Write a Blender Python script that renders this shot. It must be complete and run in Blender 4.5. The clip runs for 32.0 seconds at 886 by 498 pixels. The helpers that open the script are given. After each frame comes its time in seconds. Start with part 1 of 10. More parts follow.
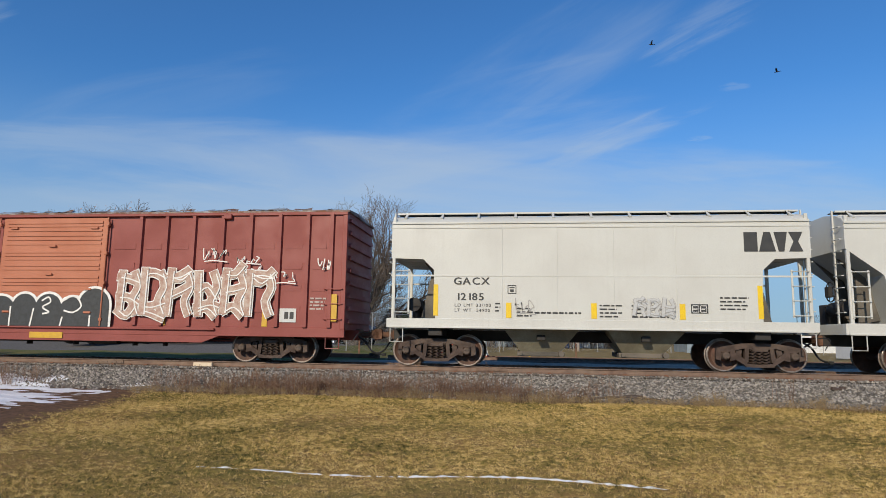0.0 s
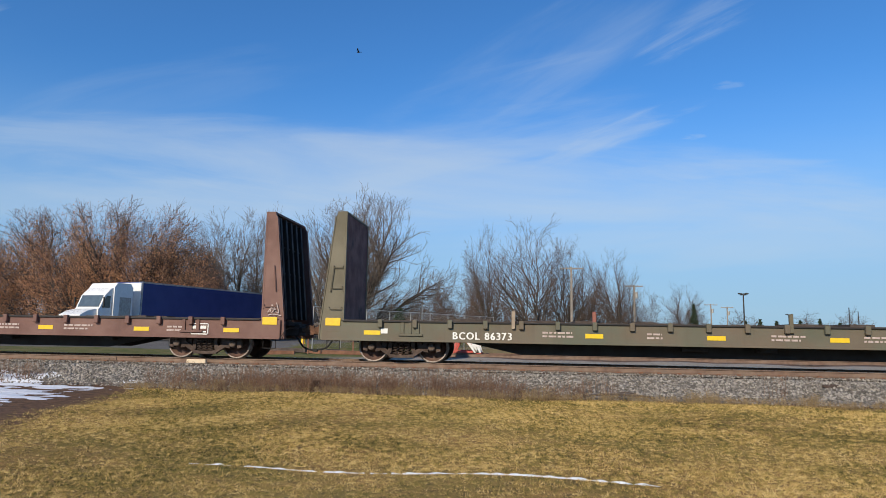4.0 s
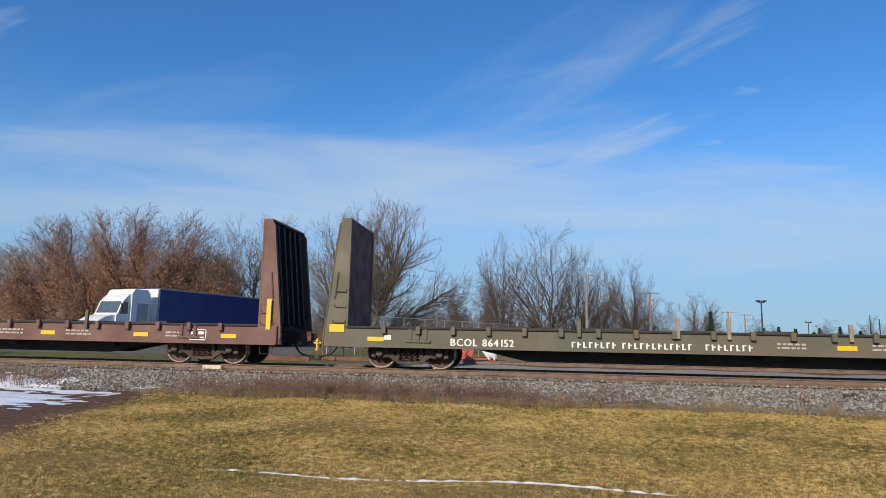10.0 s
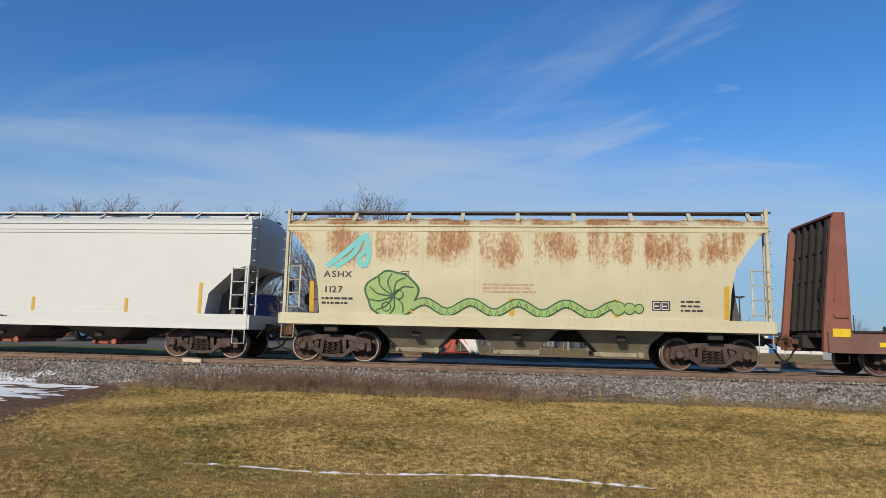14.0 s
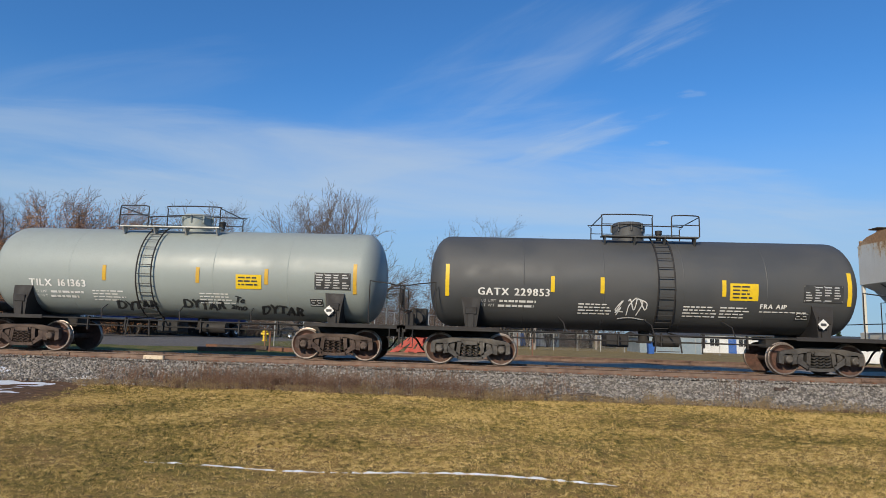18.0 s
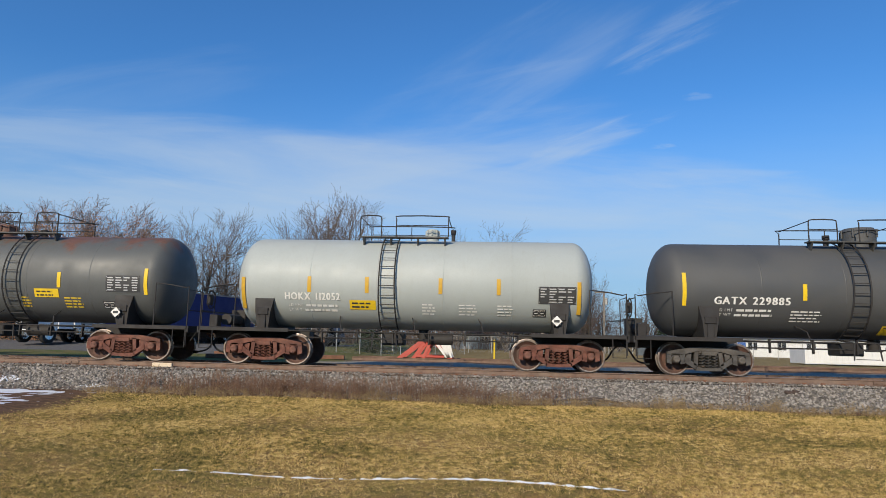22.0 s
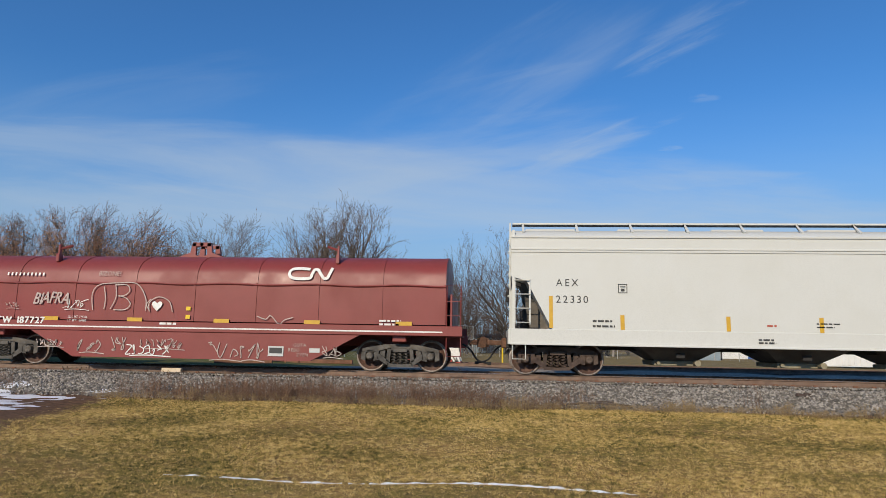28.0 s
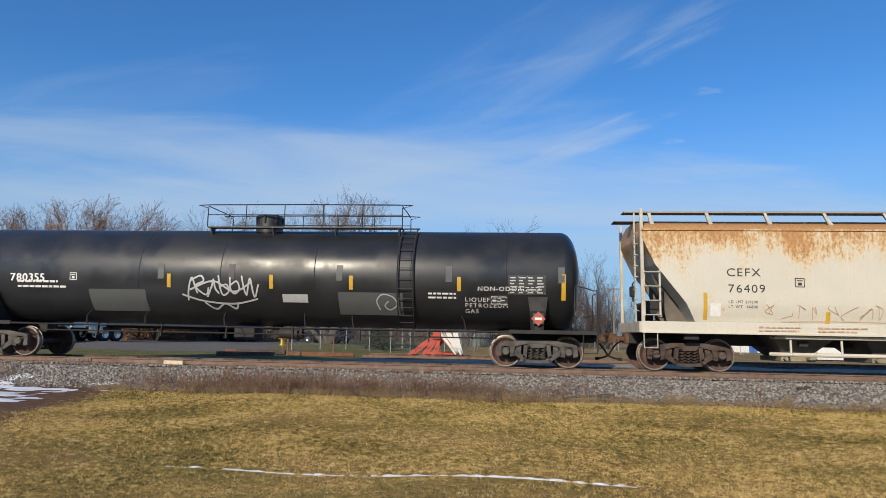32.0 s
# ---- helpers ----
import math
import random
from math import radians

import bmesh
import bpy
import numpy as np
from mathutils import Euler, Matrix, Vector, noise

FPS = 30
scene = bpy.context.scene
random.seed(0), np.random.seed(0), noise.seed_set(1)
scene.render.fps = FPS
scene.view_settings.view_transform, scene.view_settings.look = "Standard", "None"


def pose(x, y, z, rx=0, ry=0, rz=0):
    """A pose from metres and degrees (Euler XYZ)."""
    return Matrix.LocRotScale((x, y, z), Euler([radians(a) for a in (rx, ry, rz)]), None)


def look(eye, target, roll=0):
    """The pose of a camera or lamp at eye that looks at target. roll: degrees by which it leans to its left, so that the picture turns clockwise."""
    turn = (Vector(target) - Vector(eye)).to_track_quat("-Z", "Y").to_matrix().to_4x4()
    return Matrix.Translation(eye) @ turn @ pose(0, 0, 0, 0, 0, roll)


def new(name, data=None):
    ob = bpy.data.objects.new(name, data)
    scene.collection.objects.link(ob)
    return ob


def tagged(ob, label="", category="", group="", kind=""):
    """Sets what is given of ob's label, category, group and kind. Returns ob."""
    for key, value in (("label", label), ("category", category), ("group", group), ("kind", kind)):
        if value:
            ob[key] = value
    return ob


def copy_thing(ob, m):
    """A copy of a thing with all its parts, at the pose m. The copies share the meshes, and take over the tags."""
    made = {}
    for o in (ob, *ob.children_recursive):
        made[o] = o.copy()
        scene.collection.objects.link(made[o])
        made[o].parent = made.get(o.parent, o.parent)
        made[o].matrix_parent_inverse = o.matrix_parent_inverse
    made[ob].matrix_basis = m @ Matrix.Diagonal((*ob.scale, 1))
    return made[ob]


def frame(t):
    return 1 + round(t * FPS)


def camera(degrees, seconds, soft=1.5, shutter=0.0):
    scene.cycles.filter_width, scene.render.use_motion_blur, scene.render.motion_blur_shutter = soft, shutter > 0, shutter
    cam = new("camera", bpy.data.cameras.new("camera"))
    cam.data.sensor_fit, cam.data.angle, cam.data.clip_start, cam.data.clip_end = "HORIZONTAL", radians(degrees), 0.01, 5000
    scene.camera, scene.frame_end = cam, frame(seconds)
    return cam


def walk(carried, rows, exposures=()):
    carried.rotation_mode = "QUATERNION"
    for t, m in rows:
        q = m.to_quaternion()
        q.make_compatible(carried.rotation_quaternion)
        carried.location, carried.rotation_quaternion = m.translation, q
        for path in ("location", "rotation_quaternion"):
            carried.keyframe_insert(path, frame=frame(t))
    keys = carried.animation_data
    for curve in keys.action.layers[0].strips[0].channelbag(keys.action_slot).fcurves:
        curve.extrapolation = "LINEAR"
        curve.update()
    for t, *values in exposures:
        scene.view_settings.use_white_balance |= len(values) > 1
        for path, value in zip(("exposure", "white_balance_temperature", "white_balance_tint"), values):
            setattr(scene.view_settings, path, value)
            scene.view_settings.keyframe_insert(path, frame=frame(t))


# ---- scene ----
# metres: x along the track (train's way), y away from the eye, z up from the rail head
EYE = (0.0, -19.26, 0.84)
TURNS = (
    (0, 7.13, 7.87, -0.84), (0.5, 7.18, 7.68, -0.93), (1, 7.02, 7.67, -0.93), (1.5, 6.70, 7.74, -1.08), (2, 6.39, 7.68, -1.17),
    (2.5, 6.18, 7.70, -1.16), (4.5, 6.79, 7.56, -0.86), (5, 7.00, 7.50, -0.81), (5.5, 7.41, 7.52, -0.86), (6, 7.66, 7.43, -0.99),
    (6.5, 7.95, 7.47, -1.05), (7, 8.18, 7.58, -1.07), (7.5, 8.10, 7.78, -1.09), (8, 8.01, 7.87, -1.11), (8.5, 8.05, 7.96, -1.04),
    (9, 8.08, 7.99, -1.03), (9.5, 8.05, 8.08, -1.11), (10, 7.88, 8.21, -1.14), (10.5, 7.74, 8.38, -1.15), (11, 7.64, 8.40, -1.10),
    (11.5, 7.43, 8.44, -1.07), (12, 7.38, 8.44, -1.07), (12.5, 7.00, 8.24, -1.18), (13, 6.76, 7.84, -1.16), (13.5, 6.23, 7.73, -1.34),
    (15.5, 6.54, 7.61, -1.22), (16, 6.30, 7.47, -1.41), (16.5, 5.96, 7.38, -1.61), (17, 5.15, 7.52, -1.91), (17.5, 4.25, 7.54, -1.91),
    (18, 3.36, 7.65, -1.75), (18.5, 2.71, 8.00, -1.72), (19, 2.09, 8.18, -1.65), (19.5, 1.80, 8.26, -1.41), (20, 2.34, 7.97, -1.28),
    (20.5, 2.86, 7.93, -1.35), (21, 3.41, 7.77, -1.33), (21.5, 3.77, 7.98, -1.28), (22, 4.03, 8.10, -1.31), (22.5, 4.52, 8.11, -1.26),
    (23, 4.93, 8.04, -1.18), (23.5, 5.11, 8.01, -1.11), (24, 5.13, 8.09, -1.09), (24.5, 5.15, 8.18, -1.06), (26.5, 4.69, 8.41, -1.26),
    (27, 4.59, 8.36, -1.22), (27.5, 4.61, 8.39, -1.13), (28, 4.75, 8.44, -1.03), (28.5, 4.66, 8.47, -1.13), (29, 4.56, 8.65, -1.05),
    (29.5, 4.17, 8.61, -1.32), (30, 4.03, 8.83, -1.34), (30.5, 4.04, 8.60, -1.27), (31, 4.20, 8.21, -1.19), (31.5, 4.29, 8.00, -1.23),
    (32, 4.87, 7.82, -1.11),
)
cam = camera(70.0, 32.0, soft=0.6)
walk(cam, [(t, pose(*EYE, 90 + pitch, roll, yaw)) for t, yaw, pitch, roll in TURNS],
     exposures=((0, -0.13), (1, -0.05), (2, 0.08), (5, 0.06), (12, 0.05), (13.5, -0.07), (15.5, -0.32), (16, -0.35), (17, -0.27), (18, -0.03), (19, 0.03), (20, 0.07), (22, 0.03), (23, 0.05), (24.5, 0.03), (26.5, -0.17), (27.5, -0.17), (29, -0.07), (31, -0.06), (32, 0.02)))


SLACK = ((0, -0.20), (1, 0.16), (2, -0.04), (2.5, -0.04), (4.5, 0.09), (5, -0.03), (6, -0.05), (7, 0.03), (8, 0.02), (9, -0.05), (10, 0.02), (11, 0.01), (12, -0.03), (13, -0.00), (13.5, 0.00), (15.5, -0.05), (16.4, -0.04), (17, -0.02), (18, 0.12), (19, 0.03), (20, -0.03), (21, -0.02), (22, 0.04), (23, 0.00), (24, 0.01), (24.5, -0.03), (26.5, 0.02), (27, -0.02), (28, 0.00), (29, 0.02), (30, 0.00), (31, -0.02), (32, 0.01))


def run(t):
    """How far the train has gone at t seconds: steady speed, with a little slack running in and out."""
    a = t / 16
    return 243.188 * a + -3.2811 * a * a + 0.1857 * a ** 3 + float(np.interp(t, [r[0] for r in SLACK], [r[1] for r in SLACK]))


# ---- light ----
SUN_AZ, SUN_EL = radians(199), radians(27)   # clockwise from +y
world = bpy.data.worlds.new("sky")
scene.world = world
world.use_nodes = True
wn, wl = world.node_tree.nodes, world.node_tree.links
wn.clear()
sky = wn.new("ShaderNodeTexSky")
sky.sky_type, sky.sun_disc = "NISHITA", False
sky.sun_elevation, sky.sun_rotation = SUN_EL, SUN_AZ
sky.air_density, sky.dust_density, sky.ozone_density = 1.0, 0.35, 2.2
wout, wbg = wn.new("ShaderNodeOutputWorld"), wn.new("ShaderNodeBackground")
wbg.inputs["Strength"].default_value = 0.112
wco = wn.new("ShaderNodeTexCoord")
# thin cirrus: noise drawn out along the wind, on the sky's dome
wsep = wn.new("ShaderNodeSeparateXYZ")
wl.new(wco.outputs["Generated"], wsep.inputs[0])


def wmath(op, a, b=None, c=None):
    n = wn.new("ShaderNodeMath")
    n.operation = op
    for k, v in enumerate((a, b, c)):
        if v is None:
            continue
        if isinstance(v, (int, float)):
            n.inputs[k].default_value = v
        else:
            wl.new(v, n.inputs[k])
    return n.outputs[0]


height = wmath("MAXIMUM", wsep.outputs["Z"], 0.02)
over = wmath("ADD", height, 0.10)
cx = wmath("DIVIDE", wsep.outputs["X"], over)
cy = wmath("DIVIDE", wsep.outputs["Y"], over)
wcomb = wn.new("ShaderNodeCombineXYZ")
wl.new(cx, wcomb.inputs[0])
wl.new(cy, wcomb.inputs[1])


def cirrus(turn, sx, sy, scale, low, high, detail=6.0, shift=(0, 0, 0)):
    mp = wn.new("ShaderNodeMapping")
    mp.inputs["Rotation"].default_value = (0, 0, radians(turn))
    mp.inputs["Scale"].default_value = (sx, sy, 1)
    mp.inputs["Location"].default_value = shift
    wl.new(wcomb.outputs[0], mp.inputs[0])
    nz = wn.new("ShaderNodeTexNoise")
    nz.inputs["Scale"].default_value = scale
    nz.inputs["Detail"].default_value = detail
    nz.inputs["Roughness"].default_value = 0.6
    nz.inputs["Distortion"].default_value = 0.5
    wl.new(mp.outputs[0], nz.inputs["Vector"])
    r = wn.new("ShaderNodeMapRange")
    r.interpolation_type = "SMOOTHSTEP"
    r.inputs["From Min"].default_value = low
    r.inputs["From Max"].default_value = high
    wl.new(nz.outputs["Fac"], r.inputs["Value"])
    return r.outputs[0]


# streaks across the sky ahead: a, e are tangents of bearing and height
ahead = wmath("MAXIMUM", wsep.outputs["Y"], 0.05)
tan_a, tan_e = wmath("DIVIDE", wsep.outputs["X"], ahead), wmath("DIVIDE", wsep.outputs["Z"], ahead)


def falloff(v, full, none):
    r = wn.new("ShaderNodeMapRange")
    r.interpolation_type = "SMOOTHERSTEP"
    r.inputs["From Min"].default_value, r.inputs["From Max"].default_value = none, full
    wl.new(v, r.inputs["Value"])
    return r.outputs[0]


def streak(a, e, turn, length, width, amount, low=0.35, high=0.7, fine=9.0, seed=0.0):
    """One drawn-out cloud: an ellipse with soft edges, torn by noise along its length."""
    c, s = math.cos(radians(turn)), math.sin(radians(turn))
    da, de = wmath("SUBTRACT", tan_a, a), wmath("SUBTRACT", tan_e, e)
    u = wmath("ADD", wmath("MULTIPLY", da, c), wmath("MULTIPLY", de, s))
    v = wmath("SUBTRACT", wmath("MULTIPLY", de, c), wmath("MULTIPLY", da, s))
    co = wn.new("ShaderNodeCombineXYZ")
    wl.new(wmath("MULTIPLY", u, fine * 0.35), co.inputs[0])
    wl.new(wmath("MULTIPLY", v, fine * 2.2), co.inputs[1])
    co.inputs[2].default_value = seed
    nz = wn.new("ShaderNodeTexNoise")
    nz.inputs["Scale"].default_value, nz.inputs["Detail"].default_value, nz.inputs["Roughness"].default_value, nz.inputs["Distortion"].default_value = 1.0, 7.0, 0.58, 0.6
    wl.new(co.outputs[0], nz.inputs["Vector"])
    r2 = wmath("ADD", wmath("POWER", wmath("DIVIDE", u, length), 2.0), wmath("POWER", wmath("DIVIDE", v, width), 2.0))
    torn = wmath("ADD", r2, wmath("MULTIPLY", wmath("SUBTRACT", 0.5, nz.outputs["Fac"]), 2.4))
    return wmath("MULTIPLY", wmath("MULTIPLY", falloff(torn, 0.0, 1.1), falloff(nz.outputs["Fac"], high, low)), amount)


cloud = wmath("MULTIPLY", cirrus(-20, 0.35, 1.3, 0.55, 0.42, 0.75, 5, (1.3, 0.4, 0)), 0.06)
for row in ((-0.500, 0.290, -5.5, 0.800, 0.085, 0.34, 0.1, 0.65, 4.1, 1.0),
            (-0.722, 0.225, -3.0, 0.667, 0.060, 0.26, 0.1, 0.65, 4.9, 2.0),
            (-0.100, 0.225, -3.0, 0.752, 0.110, 0.34, 0.1, 0.7, 4.1, 3.0),
            (0.380, 0.165, 1.0, 0.546, 0.075, 0.24, 0.1, 0.7, 4.9, 4.0),
            (-0.060, 0.352, 10.0, 0.300, 0.130, 0.30, 0.2, 0.75, 3.6, 5.0),
            (0.020, 0.440, 28.0, 0.260, 0.090, 0.16, 0.2, 0.75, 4.2, 12.0),
            (-0.620, 0.400, 8.0, 0.360, 0.080, 0.10, 0.2, 0.75, 4.2, 13.0),
            (0.162, 0.324, 20.0, 0.152, 0.024, 0.26, 0.25, 0.7, 18.1, 6.0),
            (0.298, 0.508, 27.0, 0.133, 0.040, 0.20, 0.3, 0.7, 13.2, 7.0),
            (-1.041, 0.570, 12.0, 0.109, 0.042, 0.18, 0.25, 0.6, 11.5, 8.0),
            (0.329, 0.395, 4.0, 0.027, 0.008, 0.14, 0.3, 0.6, 49.5, 9.0),
            (0.275, 0.313, 3.0, 0.022, 0.006, 0.18, 0.3, 0.6, 57.7, 10.0),
            (0.311, 0.258, 2.0, 0.194, 0.017, 0.16, 0.3, 0.7, 11.5, 11.0)):
    one = streak(*row)
    cloud = wmath("SUBTRACT", wmath("ADD", cloud, one), wmath("MULTIPLY", cloud, one))
cloud = wmath("MULTIPLY", cloud, wmath("GREATER_THAN", wsep.outputs["Y"], 0.06))
lowhaze = falloff(wsep.outputs["Z"], 0.0, 0.40)
cloud = wmath("MINIMUM", cloud, 0.85)
tint = wn.new("ShaderNodeMix")
tint.data_type, tint.blend_type = "RGBA", "MULTIPLY"
tint.inputs["Factor"].default_value = 1.0
tint.inputs["B"].default_value = (0.41, 0.88, 1.33, 1)
wl.new(sky.outputs[0], tint.inputs["A"])
wmix = wn.new("ShaderNodeMix")
wmix.data_type = "RGBA"
wmix.inputs["B"].default_value = (4.7, 5.5, 6.3, 1)
wl.new(cloud, wmix.inputs["Factor"])
hazy = wn.new("ShaderNodeMix")
hazy.data_type = "RGBA"
hazy.inputs["B"].default_value = (2.9, 4.2, 5.7, 1)
wl.new(wmath("MULTIPLY", lowhaze, 0.85), hazy.inputs["Factor"])
wl.new(tint.outputs["Result"], hazy.inputs["A"])
wl.new(hazy.outputs["Result"], wmix.inputs["A"])
wl.new(wmix.outputs["Result"], wbg.inputs["Color"])
wl.new(wbg.outputs[0], wout.inputs[0])

sun = new("sun", bpy.data.lights.new("sun", "SUN"))
sun.data.energy, sun.data.angle, sun.data.color = 4.5, radians(0.53), (1.0, 0.865, 0.66)
toward = Vector((math.sin(SUN_AZ) * math.cos(SUN_EL), math.cos(SUN_AZ) * math.cos(SUN_EL), math.sin(SUN_EL)))
sun.matrix_world = look(toward * 60, (0, 0, 0))

import collections
import itertools


# ---- mesh tools ----
class Build:
    """Collects faces for one mesh; m is the material slot of what is added next."""

    def __init__(self):
        self.v, self.f, self.mi, self.m = [], [], [], 0

    def add(self, verts, faces):
        o = len(self.v)
        self.v.extend(verts)
        self.f.extend(tuple(i + o for i in q) for q in faces)
        self.mi.extend([self.m] * len(faces))
        return self

    def box(self, x0, x1, y0, y1, z0, z1):
        v = [(x, y, z) for z in (z0, z1) for y in (y0, y1) for x in (x0, x1)]
        return self.add(v, [(0, 2, 3, 1), (4, 5, 7, 6), (0, 1, 5, 4), (2, 6, 7, 3), (0, 4, 6, 2), (1, 3, 7, 5)])

    def cbox(self, x0, x1, y0, y1, z0, z1, c=0.01):
        """A box whose upright and long edges are cut off by c."""
        a = [(x0 + c, z0), (x1 - c, z0), (x1, z0 + c), (x1, z1 - c), (x1 - c, z1), (x0 + c, z1), (x0, z1 - c), (x0, z0 + c)]
        v = [(x, y0 + c, z) for x, z in a] + [(x, y1 - c, z) for x, z in a]
        b = [(min(max(x, x0 + c), x1 - c), min(max(z, z0 + c), z1 - c)) for x, z in a]
        v += [(x, y0, z) for x, z in b] + [(x, y1, z) for x, z in b]
        f = [(i, (i + 1) % 8, 8 + (i + 1) % 8, 8 + i) for i in range(8)]
        f += [(16 + i, 16 + (i + 1) % 8, (i + 1) % 8, i) for i in range(8)]
        f += [(8 + i, 8 + (i + 1) % 8, 24 + (i + 1) % 8, 24 + i) for i in range(8)]
        f += [tuple(range(23, 15, -1)), tuple(range(24, 32))]
        return self.add(v, f)

    def cyl(self, p0, p1, r0, r1=None, n=10, cap=True):
        p0, p1 = Vector(p0), Vector(p1)
        r1 = r0 if r1 is None else r1
        d = (p1 - p0).normalized()
        a = d.orthogonal().normalized()
        b = d.cross(a)
        v = []
        for p, r in ((p0, r0), (p1, r1)):
            for k in range(n):
                t = 2 * math.pi * k / n
                v.append(tuple(p + a * (r * math.cos(t)) + b * (r * math.sin(t))))
        f = [(k, (k + 1) % n, n + (k + 1) % n, n + k) for k in range(n)]
        if cap:
            f += [tuple(range(n - 1, -1, -1)), tuple(range(n, 2 * n))]
        return self.add(v, f)

    def tube(self, pts, r, n=6):
        pts = [Vector(p) for p in pts]
        rs = r if isinstance(r, (list, tuple)) else [r] * len(pts)
        v, a = [], None
        for i, p in enumerate(pts):
            d = (pts[min(i + 1, len(pts) - 1)] - pts[max(i - 1, 0)]).normalized()
            a = d.orthogonal().normalized() if a is None else (a - d * a.dot(d)).normalized()
            b = d.cross(a)
            for k in range(n):
                t = 2 * math.pi * k / n
                v.append(tuple(p + a * (rs[i] * math.cos(t)) + b * (rs[i] * math.sin(t))))
        f = [(i * n + k, i * n + (k + 1) % n, (i + 1) * n + (k + 1) % n, (i + 1) * n + k)
             for i in range(len(pts) - 1) for k in range(n)]
        f += [tuple(range(n - 1, -1, -1)), tuple(range((len(pts) - 1) * n, len(pts) * n))]
        return self.add(v, f)

    def prism(self, poly, a, b, axis="y"):
        """A flat outline in the other two axes, drawn out from a to b."""
        put = {"y": lambda p, t: (p[0], t, p[1]), "x": lambda p, t: (t, p[0], p[1]), "z": lambda p, t: (p[0], p[1], t)}[axis]
        n = len(poly)
        v = [put(p, a) for p in poly] + [put(p, b) for p in poly]
        f = [(i, (i + 1) % n, n + (i + 1) % n, n + i) for i in range(n)]
        return self.add(v, f + [tuple(range(n - 1, -1, -1)), tuple(range(n, 2 * n))])

    def spin(self, profile, axis_y=0.0, n=24):
        """Rings (r, y) turned round the y axis."""
        v = [(r * math.cos(2 * math.pi * k / n), y, r * math.sin(2 * math.pi * k / n)) for r, y in profile for k in range(n)]
        f = [(i * n + k, i * n + (k + 1) % n, (i + 1) * n + (k + 1) % n, (i + 1) * n + k)
             for i in range(len(profile) - 1) for k in range(n)]
        return self.add(v, f)

    def rings(self, rings, close=True):
        n = len(rings[0])
        v = [p for r in rings for p in r]
        f = [(i * n + k, i * n + (k + 1) % n, (i + 1) * n + (k + 1) % n, (i + 1) * n + k)
             for i in range(len(rings) - 1) for k in range(n)]
        if close:
            f += [tuple(range(n - 1, -1, -1)), tuple(range((len(rings) - 1) * n, len(rings) * n))]
        return self.add(v, f)

    def mesh(self, name, mats, angle=30):
        me = bpy.data.meshes.new(name)
        me.from_pydata(self.v, [], self.f)
        for k in (mats if isinstance(mats, (list, tuple)) else [mats]):
            me.materials.append(k)
        me.polygons.foreach_set("material_index", self.mi)
        me.polygons.foreach_set("use_smooth", [True] * len(self.f))
        me.update()
        me.set_sharp_from_angle(angle=radians(angle))
        return me


def part(name, b, material, parent, label="", at=None):
    """Links b (a Build or a mesh) as one mesh object under a thing or a part."""
    me = b.mesh(name, material) if isinstance(b, Build) else b
    ob = new(name, me)
    ob.parent = parent
    if at is not None:
        ob.matrix_basis = at
    if label:
        ob["label"] = label
    return ob


def thing(name, label, category, group="", kind="", at=None):
    ob = new(name)
    ob.empty_display_size = 0.2
    if at is not None:
        ob.matrix_basis = at
    return tagged(ob, label, category, group, kind)


def fast_mesh(name, verts, faces, material):
    """A large mesh from arrays; all faces with the same number of corners."""
    verts, faces = np.asarray(verts, np.float32), np.asarray(faces, np.int32)
    me = bpy.data.meshes.new(name)
    me.vertices.add(len(verts))
    me.vertices.foreach_set("co", verts.ravel())
    k = faces.shape[1]
    me.loops.add(faces.size)
    me.loops.foreach_set("vertex_index", faces.ravel())
    me.polygons.add(len(faces))
    me.polygons.foreach_set("loop_start", np.arange(0, faces.size, k, dtype=np.int32))
    me.polygons.foreach_set("loop_total", np.full(len(faces), k, np.int32))
    me.materials.append(material)
    me.update(calc_edges=True)
    return me


